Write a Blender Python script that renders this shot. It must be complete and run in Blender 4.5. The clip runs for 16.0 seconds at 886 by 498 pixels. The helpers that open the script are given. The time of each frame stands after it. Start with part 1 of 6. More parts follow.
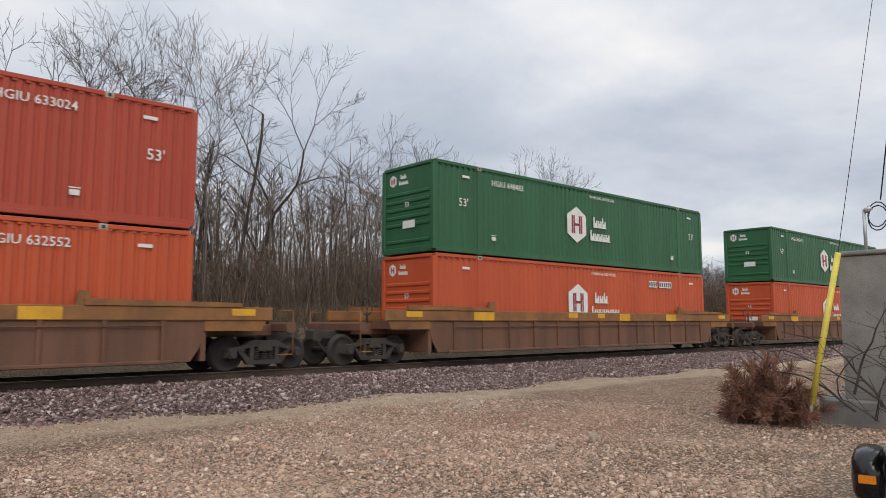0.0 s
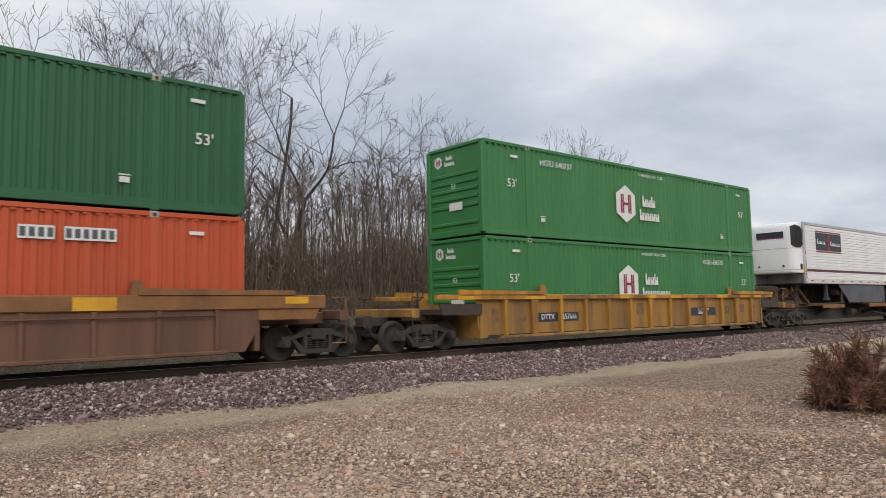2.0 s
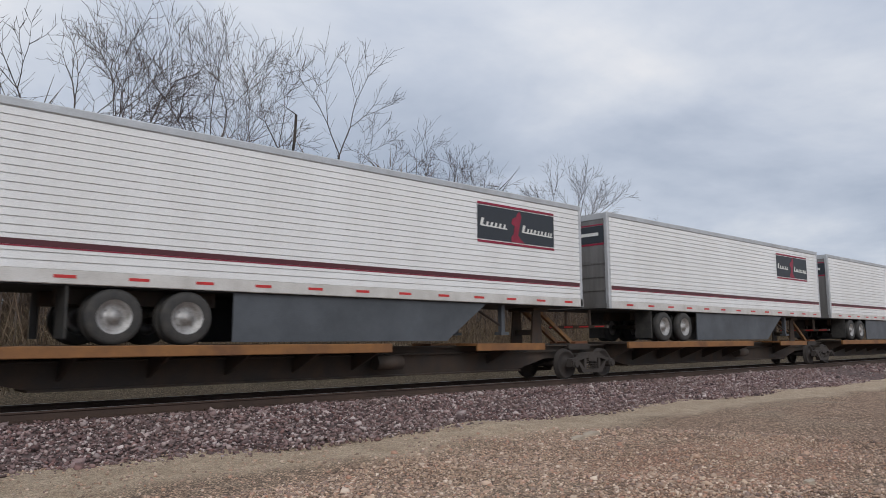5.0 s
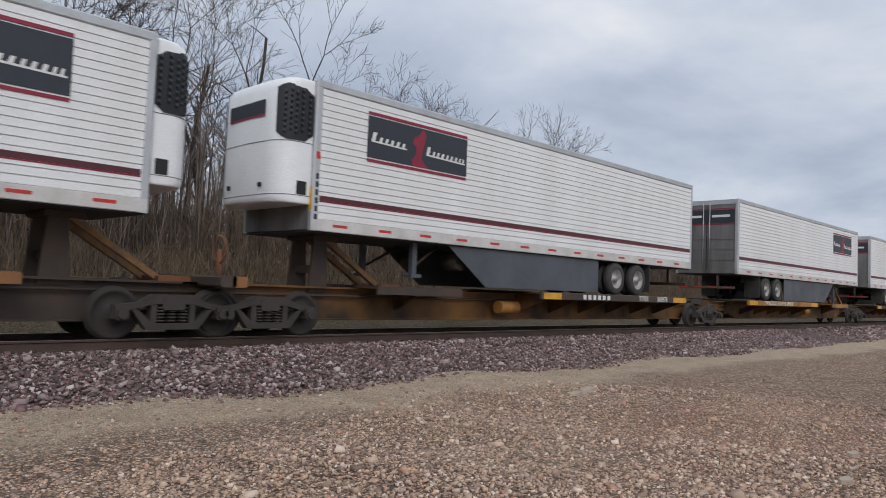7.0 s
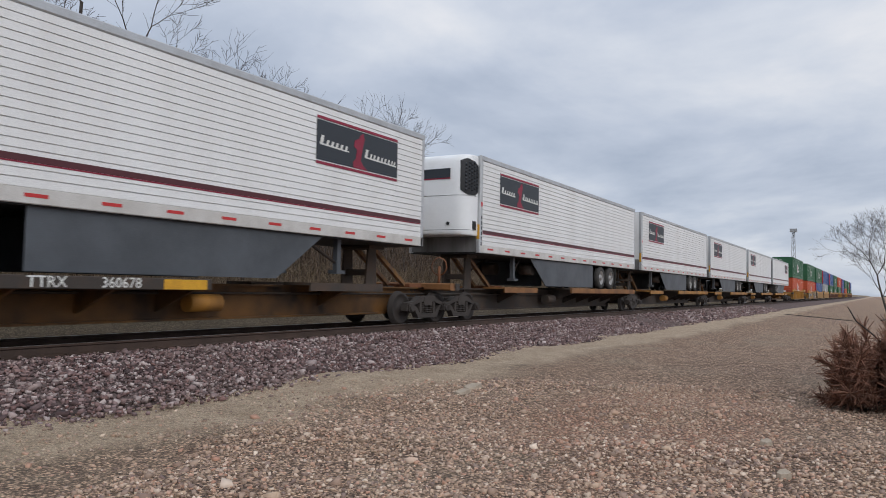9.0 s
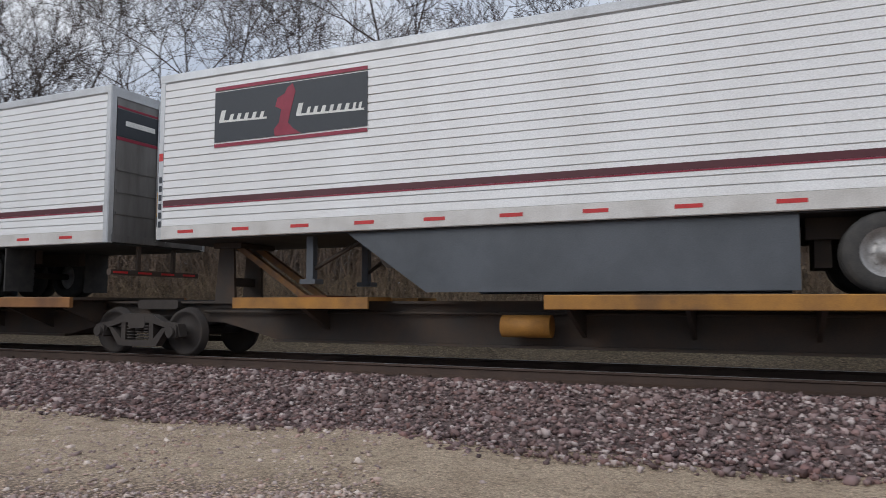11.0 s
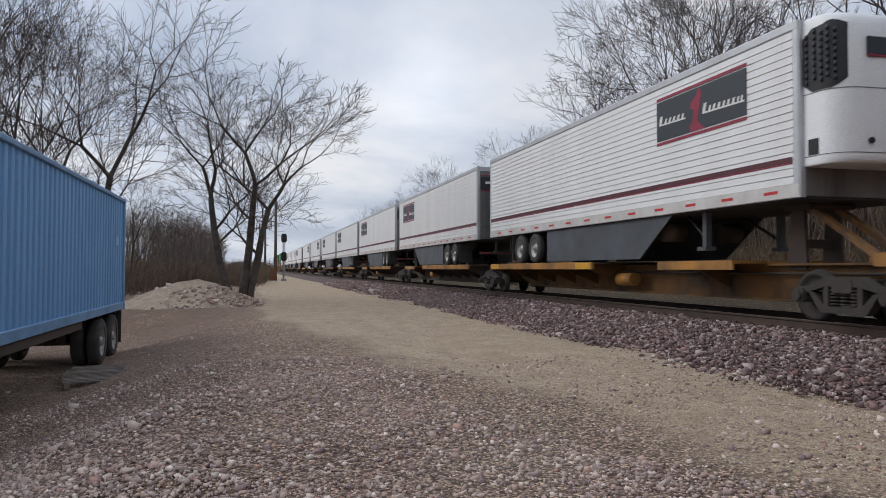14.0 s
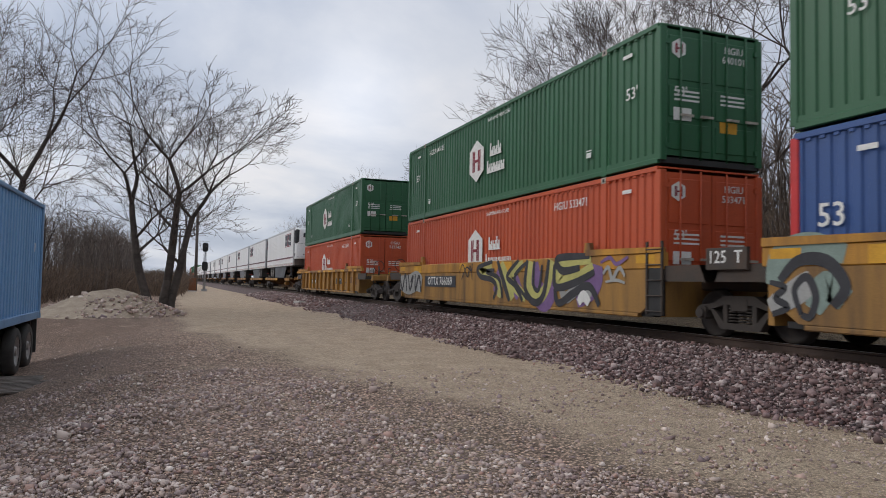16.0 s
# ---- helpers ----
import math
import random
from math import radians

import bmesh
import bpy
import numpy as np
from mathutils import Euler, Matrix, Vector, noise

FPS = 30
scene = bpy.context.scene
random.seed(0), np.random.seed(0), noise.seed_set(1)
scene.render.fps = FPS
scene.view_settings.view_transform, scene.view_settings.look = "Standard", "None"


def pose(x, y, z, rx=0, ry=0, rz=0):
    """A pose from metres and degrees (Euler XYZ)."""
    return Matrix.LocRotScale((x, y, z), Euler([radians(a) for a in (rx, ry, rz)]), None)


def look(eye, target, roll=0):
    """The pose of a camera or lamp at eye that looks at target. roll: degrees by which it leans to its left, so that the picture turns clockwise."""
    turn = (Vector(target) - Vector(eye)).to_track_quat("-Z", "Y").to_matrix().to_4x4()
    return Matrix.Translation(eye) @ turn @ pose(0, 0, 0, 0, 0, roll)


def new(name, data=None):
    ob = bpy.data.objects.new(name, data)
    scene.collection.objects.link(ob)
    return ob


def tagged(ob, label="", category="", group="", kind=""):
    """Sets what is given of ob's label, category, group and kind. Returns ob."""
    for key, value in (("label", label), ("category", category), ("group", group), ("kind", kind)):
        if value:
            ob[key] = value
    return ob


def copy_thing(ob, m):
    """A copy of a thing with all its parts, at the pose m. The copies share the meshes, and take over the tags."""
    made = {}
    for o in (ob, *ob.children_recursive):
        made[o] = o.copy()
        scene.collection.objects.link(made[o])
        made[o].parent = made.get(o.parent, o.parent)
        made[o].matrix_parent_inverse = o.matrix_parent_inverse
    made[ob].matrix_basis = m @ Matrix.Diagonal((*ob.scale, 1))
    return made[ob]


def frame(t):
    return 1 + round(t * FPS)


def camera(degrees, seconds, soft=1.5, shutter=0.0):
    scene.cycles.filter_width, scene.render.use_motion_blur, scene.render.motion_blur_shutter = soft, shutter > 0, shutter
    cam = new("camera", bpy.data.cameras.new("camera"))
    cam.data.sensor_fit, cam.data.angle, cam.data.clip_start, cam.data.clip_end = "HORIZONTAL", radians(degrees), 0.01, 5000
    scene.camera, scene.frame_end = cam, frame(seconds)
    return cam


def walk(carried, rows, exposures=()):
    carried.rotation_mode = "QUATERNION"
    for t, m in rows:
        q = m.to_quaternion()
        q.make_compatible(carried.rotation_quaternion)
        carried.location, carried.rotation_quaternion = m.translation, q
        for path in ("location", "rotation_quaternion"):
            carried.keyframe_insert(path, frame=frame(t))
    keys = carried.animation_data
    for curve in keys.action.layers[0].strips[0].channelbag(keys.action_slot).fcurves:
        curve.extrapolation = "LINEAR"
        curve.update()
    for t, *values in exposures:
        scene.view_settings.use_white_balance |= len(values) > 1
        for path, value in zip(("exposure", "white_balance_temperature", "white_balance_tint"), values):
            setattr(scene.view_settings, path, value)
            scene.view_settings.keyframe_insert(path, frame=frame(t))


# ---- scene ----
cam = camera(63.43, 16.0, soft=0.75, shutter=0.06)
PATH = [
    (0.00, -0.654, -4.507, 1.748, -41.98, 5.85, 0.01),
    (0.50, -0.681, -4.267, 1.746, -41.78, 4.76, 1.33),
    (1.00, -0.580, -4.031, 1.749, -38.68, 4.55, -0.06),
    (1.50, -0.577, -3.893, 1.743, -38.03, 4.74, 0.41),
    (2.00, -0.544, -3.473, 1.747, -40.08, 4.71, 1.00),
    (2.50, -0.515, -2.936, 1.757, -39.88, 4.24, 0.90),
    (3.00, -0.379, -2.666, 1.756, -37.70, 6.11, 1.35),
    (3.50, -0.419, -2.361, 1.776, -37.50, 5.59, 0.41),
    (3.70, -0.413, -2.222, 1.765, -38.30, 6.19, 0.41),
    (5.80, -0.343, -0.758, 1.646, -42.49, 6.83, 0.60),
    (6.00, -0.336, -0.618, 1.635, -42.49, 5.98, 0.60),
    (6.50, -0.251, -0.383, 1.627, -43.72, 6.16, -0.46),
    (7.00, 0.001, -0.000, 1.608, -45.30, 3.13, -2.30),
    (7.50, 0.063, 0.388, 1.581, -51.14, 5.59, -0.98),
    (8.00, 0.167, 0.740, 1.576, -52.94, 3.28, -2.32),
    (8.50, 0.306, 1.013, 1.572, -55.15, 4.67, -1.67),
    (9.00, 0.378, 1.250, 1.572, -58.67, 3.01, -1.20),
    (9.20, 0.354, 1.324, 1.565, -60.12, 3.71, -1.20),
    (9.60, 0.307, 1.472, 1.549, -57.00, 3.87, -0.95),
    (10.00, 0.259, 1.619, 1.534, -40.00, 4.02, -0.70),
    (10.40, 0.212, 1.766, 1.519, -17.00, 4.18, -0.44),
    (10.80, 0.164, 1.914, 1.503, 10.00, 4.33, -0.19),
    (11.05, 0.135, 2.006, 1.494, 28.50, 4.43, -0.03),
    (11.30, 0.105, 2.098, 1.484, 46.87, 4.53, 0.12),
    (11.50, 0.081, 2.172, 1.477, 59.87, 4.13, 0.12),
    (12.00, -0.428, 2.834, 1.459, 75.26, 3.50, -0.13),
    (12.50, -0.475, 2.931, 1.468, 77.40, 3.71, -1.04),
    (13.00, -0.423, 2.840, 1.453, 77.43, 2.92, -0.90),
    (13.50, -0.517, 2.888, 1.436, 76.69, 3.30, -0.47),
    (14.00, -0.751, 2.864, 1.416, 75.19, 1.63, -0.11),
    (14.50, -0.606, 2.802, 1.419, 73.03, 2.66, -0.35),
    (15.00, -0.511, 2.768, 1.426, 72.05, 2.81, -0.84),
    (15.50, -0.428, 2.848, 1.427, 71.72, 3.25, -1.39),
    (16.00, -0.431, 2.682, 1.435, 69.20, 2.74, -1.08),
]
EXPOSURES = [(0.0, 0.22, 6950, 10), (2.5, 0.2, 6900, 10), (3.5, 0.1, 6800, 10), (6.0, 0.0, 6450, 10), (9.0, 0.0, 6450, 10), (11.5, 0.08, 6450, 10), (12.0, 0.08, 6450, 10), (13.0, 0.04, 6450, 10), (16.0, -0.03, 6600, 11)]
walk(cam, [(t, pose(x, y, z, 90 + p, r, yaw)) for t, x, y, z, yaw, p, r in PATH], EXPOSURES)
RAIL = 0.55          # rail top
TRACK = 12.956       # track centre line
SPEED = 23.34        # train, metres a second, towards -x

# ---- world, sun ----
SUN_EL, SUN_AZ = radians(34), radians(215)   # azimuth counted from +y towards +x


def make_world():
    w = bpy.data.worlds.new("overcast_sky")
    scene.world = w
    w.use_nodes = True
    nt = w.node_tree
    N, Lk = nt.nodes, nt.links
    bg = N["Background"]
    sky = N.new("ShaderNodeTexSky")
    sky.sky_type, sky.sun_disc = "NISHITA", False
    sky.sun_elevation, sky.sun_rotation = SUN_EL, SUN_AZ
    sk = N.new("ShaderNodeMix")
    sk.data_type = "RGBA"
    sk.blend_type = "MULTIPLY"
    sk.inputs[0].default_value = 1.0
    Lk.new(sky.outputs[0], sk.inputs[6])
    sk.inputs[7].default_value = (0.075, 0.075, 0.075, 1)
    tc = N.new("ShaderNodeTexCoord")
    sep = N.new("ShaderNodeSeparateXYZ")
    Lk.new(tc.outputs["Generated"], sep.inputs[0])
    # project the direction onto a flat cloud layer
    zz = N.new("ShaderNodeMath"); zz.operation = "MAXIMUM"; zz.inputs[1].default_value = 0.0
    Lk.new(sep.outputs[2], zz.inputs[0])
    za = N.new("ShaderNodeMath"); za.operation = "ADD"; za.inputs[1].default_value = 0.17
    Lk.new(zz.outputs[0], za.inputs[0])
    dx = N.new("ShaderNodeMath"); dx.operation = "DIVIDE"
    dy = N.new("ShaderNodeMath"); dy.operation = "DIVIDE"
    for nd, k in ((dx, 0), (dy, 1)):
        Lk.new(sep.outputs[k], nd.inputs[0]); Lk.new(za.outputs[0], nd.inputs[1])
    cb = N.new("ShaderNodeCombineXYZ")
    Lk.new(dx.outputs[0], cb.inputs[0]); Lk.new(dy.outputs[0], cb.inputs[1])
    n1 = N.new("ShaderNodeTexNoise")
    n1.inputs["Scale"].default_value = 0.75
    n1.inputs["Detail"].default_value = 7
    n1.inputs["Roughness"].default_value = 0.55
    n1.inputs["Distortion"].default_value = 0.25
    Lk.new(cb.outputs[0], n1.inputs["Vector"])
    rp = N.new("ShaderNodeValToRGB")
    el = rp.color_ramp.elements
    el[0].position, el[0].color = 0.35, (0.40, 0.46, 0.57, 1)
    el[1].position, el[1].color = 0.66, (0.80, 0.81, 0.845, 1)
    e = el.new(0.47); e.color = (0.53, 0.585, 0.69, 1)
    e = el.new(0.57); e.color = (0.665, 0.705, 0.78, 1)
    Lk.new(n1.outputs["Fac"], rp.inputs[0])
    # the veiled brightness round the hidden sun, and a second bright break over the line
    def lobe(direction, sharp, amount):
        v = Vector(direction).normalized()
        nrm = N.new("ShaderNodeVectorMath"); nrm.operation = "DOT_PRODUCT"
        Lk.new(tc.outputs["Generated"], nrm.inputs[0]); nrm.inputs[1].default_value = v
        mx = N.new("ShaderNodeMath"); mx.operation = "MAXIMUM"; mx.inputs[1].default_value = 0
        Lk.new(nrm.outputs["Value"], mx.inputs[0])
        pw = N.new("ShaderNodeMath"); pw.operation = "POWER"; pw.inputs[1].default_value = sharp
        Lk.new(mx.outputs[0], pw.inputs[0])
        ml = N.new("ShaderNodeMath"); ml.operation = "MULTIPLY"; ml.inputs[1].default_value = amount
        Lk.new(pw.outputs[0], ml.inputs[0])
        return ml.outputs[0]
    l1 = lobe((math.sin(SUN_AZ) * math.cos(SUN_EL), math.cos(SUN_AZ) * math.cos(SUN_EL), math.sin(SUN_EL)), 3, 0.5)
    l2 = lobe((-0.943, 0.227, 0.243), 300, 0.26)
    l3 = lobe((0, 0, 1), 2.5, 0.7)
    ad = N.new("ShaderNodeMath"); ad.operation = "ADD"
    Lk.new(l1, ad.inputs[0]); Lk.new(l2, ad.inputs[1])
    ad3 = N.new("ShaderNodeMath"); ad3.operation = "ADD"
    Lk.new(ad.outputs[0], ad3.inputs[0]); Lk.new(l3, ad3.inputs[1])
    ad2 = N.new("ShaderNodeMath"); ad2.operation = "ADD"; ad2.inputs[1].default_value = 1.0
    Lk.new(ad3.outputs[0], ad2.inputs[0])
    br = N.new("ShaderNodeVectorMath"); br.operation = "SCALE"
    Lk.new(rp.outputs[0], br.inputs[0]); Lk.new(ad2.outputs[0], br.inputs["Scale"])
    mix = N.new("ShaderNodeMix"); mix.data_type = "RGBA"; mix.inputs[0].default_value = 0.92
    Lk.new(sk.outputs[2], mix.inputs[6]); Lk.new(br.outputs[0], mix.inputs[7])
    Lk.new(mix.outputs[2], bg.inputs[0])
    bg.inputs[1].default_value = 1.0


make_world()
sun = new("sun", bpy.data.lights.new("sun", "SUN"))
sun.data.energy, sun.data.angle, sun.data.color = 0.9, radians(30), (1.0, 0.96, 0.9)
sun.matrix_world = look((0, 0, 0), (-math.sin(SUN_AZ) * math.cos(SUN_EL), -math.cos(SUN_AZ) * math.cos(SUN_EL), -math.sin(SUN_EL)))
scene.view_settings.exposure = 0.0


# ---- materials ----
def mat(name, col, rough=0.6, metal=0.0, dark=None, scale=3.0, amount=0.5, fine=60.0, bump=0.0, streak=False, spread=0.0, emit=0.0, detail=5.0):
    """A surface colour that wanders towards a second one at a large and a small scale, with fine relief."""
    m = bpy.data.materials.new(name)
    m.use_nodes = True
    nt = m.node_tree
    N, Lk = nt.nodes, nt.links
    b = N["Principled BSDF"]
    b.inputs["Roughness"].default_value, b.inputs["Metallic"].default_value = rough, metal
    dark = dark or tuple(c * 0.55 for c in col)
    tc = N.new("ShaderNodeTexCoord")
    mp = N.new("ShaderNodeMapping")
    Lk.new(tc.outputs["Object"], mp.inputs["Vector"])
    if streak:
        mp.inputs["Scale"].default_value = (1, 1, 0.12)
    n1 = N.new("ShaderNodeTexNoise")
    n1.inputs["Scale"].default_value, n1.inputs["Detail"].default_value = scale, detail
    n1.inputs["Roughness"].default_value = 0.62
    n2 = N.new("ShaderNodeTexNoise")
    n2.inputs["Scale"].default_value, n2.inputs["Detail"].default_value = fine, 3.0
    Lk.new(mp.outputs[0], n1.inputs["Vector"])
    Lk.new(tc.outputs["Object"], n2.inputs["Vector"])
    r1 = N.new("ShaderNodeMapRange")
    r1.inputs[1].default_value, r1.inputs[2].default_value = 0.38, 0.72
    r1.inputs[3].default_value, r1.inputs[4].default_value = 0.0, amount
    Lk.new(n1.outputs["Fac"], r1.inputs[0])
    mix = N.new("ShaderNodeMix"); mix.data_type = "RGBA"
    mix.inputs[6].default_value, mix.inputs[7].default_value = (*col, 1), (*dark, 1)
    Lk.new(r1.outputs[0], mix.inputs[0])
    r2 = N.new("ShaderNodeMapRange")
    r2.inputs[1].default_value, r2.inputs[2].default_value = 0.3, 0.7
    r2.inputs[3].default_value, r2.inputs[4].default_value = 0.86, 1.12
    Lk.new(n2.outputs["Fac"], r2.inputs[0])
    hv = N.new("ShaderNodeHueSaturation")
    Lk.new(mix.outputs[2], hv.inputs["Color"]); Lk.new(r2.outputs[0], hv.inputs["Value"])
    out = hv.outputs[0]
    if spread:
        oi = N.new("ShaderNodeObjectInfo"); ge = N.new("ShaderNodeNewGeometry")
        ad = N.new("ShaderNodeMath"); ad.operation = "ADD"
        Lk.new(oi.outputs["Random"], ad.inputs[0]); Lk.new(ge.outputs["Random Per Island"], ad.inputs[1])
        fr = N.new("ShaderNodeMath"); fr.operation = "FRACT"; Lk.new(ad.outputs[0], fr.inputs[0])
        r3 = N.new("ShaderNodeMapRange"); r3.inputs[3].default_value, r3.inputs[4].default_value = 1 - spread, 1 + spread
        Lk.new(fr.outputs[0], r3.inputs[0])
        h2 = N.new("ShaderNodeHueSaturation")
        Lk.new(out, h2.inputs["Color"]); Lk.new(r3.outputs[0], h2.inputs["Value"])
        out = h2.outputs[0]
    Lk.new(out, b.inputs["Base Color"])
    rr = N.new("ShaderNodeMapRange")
    rr.inputs[3].default_value, rr.inputs[4].default_value = max(0.05, rough - 0.1), min(1, rough + 0.15)
    Lk.new(n1.outputs["Fac"], rr.inputs[0]); Lk.new(rr.outputs[0], b.inputs["Roughness"])
    if bump:
        bp = N.new("ShaderNodeBump")
        bp.inputs["Strength"].default_value, bp.inputs["Distance"].default_value = bump, 0.02
        Lk.new(n2.outputs["Fac"], bp.inputs["Height"]); Lk.new(bp.outputs[0], b.inputs["Normal"])
    if emit:
        b.inputs["Emission Color"].default_value, b.inputs["Emission Strength"].default_value = (*col, 1), emit
    return m


GREEN = mat("green_container_paint", (0.018, 0.108, 0.041), 0.45, dark=(0.014, 0.077, 0.031), scale=0.8, amount=0.7, streak=True)
LIGHT_GREEN = mat("bright_green_container_paint", (0.035, 0.19, 0.05), 0.45, dark=(0.025, 0.14, 0.04), scale=0.8, amount=0.6, streak=True)
RED_ORANGE = mat("red_orange_container_paint", (0.40, 0.058, 0.026), 0.5, dark=(0.31, 0.044, 0.022), scale=0.8, amount=0.8, streak=True)
ORANGE = mat("orange_container_paint", (0.50, 0.082, 0.024), 0.5, dark=(0.39, 0.06, 0.02), scale=0.8, amount=0.8, streak=True)
BLUE_BOX = mat("blue_container_paint", (0.03, 0.085, 0.26), 0.45, dark=(0.02, 0.06, 0.18), scale=0.8, amount=0.7, streak=True)
GREY_BOX = mat("grey_container_paint", (0.35, 0.37, 0.38), 0.5, dark=(0.22, 0.23, 0.24), scale=0.8, amount=0.7, streak=True)
PALE_BLUE = mat("faded_blue_paint", (0.15, 0.34, 0.60), 0.55, dark=(0.12, 0.28, 0.50), scale=0.9, amount=0.8, streak=True)
PALE_BLUE_RAIL = mat("faded_blue_rail_paint", (0.15, 0.30, 0.50), 0.55, dark=(0.10, 0.2, 0.34), scale=1.5, amount=0.8)
WHITE_PAINT = mat("white_marking_paint", (0.72, 0.72, 0.68), 0.6, dark=(0.5, 0.5, 0.47), scale=6, amount=0.5)
RED_MARK = mat("dark_red_marking", (0.24, 0.02, 0.035), 0.6, scale=4)
CASTING = mat("worn_casting_steel", (0.45, 0.42, 0.36), 0.6, 0.2, dark=(0.2, 0.15, 0.11), scale=9, amount=0.8)
GAP_DARK = mat("dark_steel_and_recess_shade", (0.03, 0.03, 0.03), 0.8)
BROWN_CAR = mat("weathered_brown_car_paint", (0.16, 0.074, 0.043), 0.75, dark=(0.085, 0.043, 0.03), scale=1.6, amount=0.9, streak=True, bump=0.15)
BROWN_SILL = mat("rusty_ochre_sill_paint", (0.26, 0.115, 0.035), 0.7, dark=(0.12, 0.055, 0.028), scale=1.3, amount=0.9)
YELLOW_CAR = mat("railcar_yellow_paint", (0.52, 0.245, 0.025), 0.6, dark=(0.12, 0.06, 0.028), scale=1.4, amount=1.0, streak=True)
YELLOW_DIRTY = mat("dirt_streaked_yellow_panel", (0.36, 0.185, 0.04), 0.7, dark=(0.13, 0.075, 0.035), scale=1.7, amount=1.0, streak=True)
OCHRE_CAR = mat("grimy_ochre_paint", (0.17, 0.075, 0.016), 0.7, dark=(0.016, 0.013, 0.011), scale=1.0, amount=1.0, detail=2.5)
YELLOW_MARK = mat("bright_yellow_plate_paint", (0.68, 0.36, 0.02), 0.6, dark=(0.4, 0.18, 0.02), scale=2.5, amount=0.7)
SPINE_DARK = mat("grimy_black_steel", (0.045, 0.036, 0.03), 0.75, dark=(0.09, 0.055, 0.035), scale=1.6, amount=0.8, bump=0.1)
PRIMER = mat("purple_brown_primer", (0.15, 0.085, 0.055), 0.8, dark=(0.30, 0.15, 0.04), scale=5, amount=1.0)
TRUCK_STEEL = mat("dusty_brown_cast_steel", (0.036, 0.029, 0.025), 0.8, dark=(0.062, 0.05, 0.042), scale=3, amount=0.9, bump=0.2)
WHEEL_STEEL = mat("rolled_wheel_steel", (0.026, 0.021, 0.019), 0.8, 0.0, dark=(0.05, 0.038, 0.03), scale=4, amount=0.8)
TREAD = mat("polished_tread_steel", (0.3, 0.29, 0.28), 0.4, 0.9, scale=5)
WHITE_TRAILER = mat("white_trailer_aluminium", (0.80, 0.80, 0.79), 0.42, dark=(0.66, 0.645, 0.62), scale=0.9, amount=0.55, streak=True)
REEFER_WHITE = mat("reefer_white_plastic", (0.82, 0.83, 0.83), 0.35, dark=(0.7, 0.7, 0.69), scale=1.5, amount=0.4)
ALU = mat("dull_aluminium_rail", (0.52, 0.53, 0.54), 0.45, 0.5, dark=(0.36, 0.36, 0.36), scale=2, amount=0.6)
DIRTY_ALU = mat("road_grimed_aluminium_door", (0.25, 0.245, 0.24), 0.5, 0.4, dark=(0.085, 0.078, 0.07), scale=1.4, amount=0.9, streak=True)
SIGN_BLACK = mat("black_sign_vinyl", (0.022, 0.028, 0.036), 0.5, dark=(0.035, 0.04, 0.05), scale=3)
MAROON = mat("maroon_stripe_vinyl", (0.085, 0.016, 0.022), 0.5, dark=(0.06, 0.014, 0.018), scale=2)
SIGN_RED = mat("red_sign_vinyl", (0.27, 0.014, 0.042), 0.5, scale=3)
REFLECT_RED = mat("red_reflector_tape", (0.55, 0.03, 0.03), 0.4, scale=5)
SKIRT = mat("grey_side_skirt", (0.085, 0.094, 0.107), 0.5, dark=(0.045, 0.05, 0.056), scale=0.9, amount=0.8)
TRAILER_RAIL = mat("dull_white_trailer_rail", (0.62, 0.60, 0.57), 0.5, dark=(0.42, 0.395, 0.36), scale=1.6, amount=0.8)
BLACK_GRILLE = mat("black_grille_plastic", (0.012, 0.012, 0.014), 0.6, scale=5)
RUBBER = mat("tyre_rubber", (0.034, 0.033, 0.032), 0.8, dark=(0.085, 0.077, 0.068), scale=5, amount=0.6, bump=0.2)
RIM = mat("brushed_aluminium_rim", (0.40, 0.39, 0.38), 0.5, 0.5, dark=(0.2, 0.185, 0.17), scale=6, amount=0.8)
RUST = mat("bright_rust", (0.20, 0.075, 0.03), 0.8, dark=(0.10, 0.04, 0.02), scale=5)
RAIL_STEEL = mat("rusty_rail_web", (0.075, 0.045, 0.032), 0.7, dark=(0.04, 0.026, 0.02), scale=2, amount=0.8, bump=0.1)
RAIL_TOP = mat("polished_railhead", (0.5, 0.5, 0.5), 0.28, 0.9, scale=8)
TIE_WOOD = mat("creosoted_tie_timber", (0.075, 0.058, 0.048), 0.85, dark=(0.035, 0.028, 0.024), scale=6, amount=0.9, bump=0.3, spread=0.3)


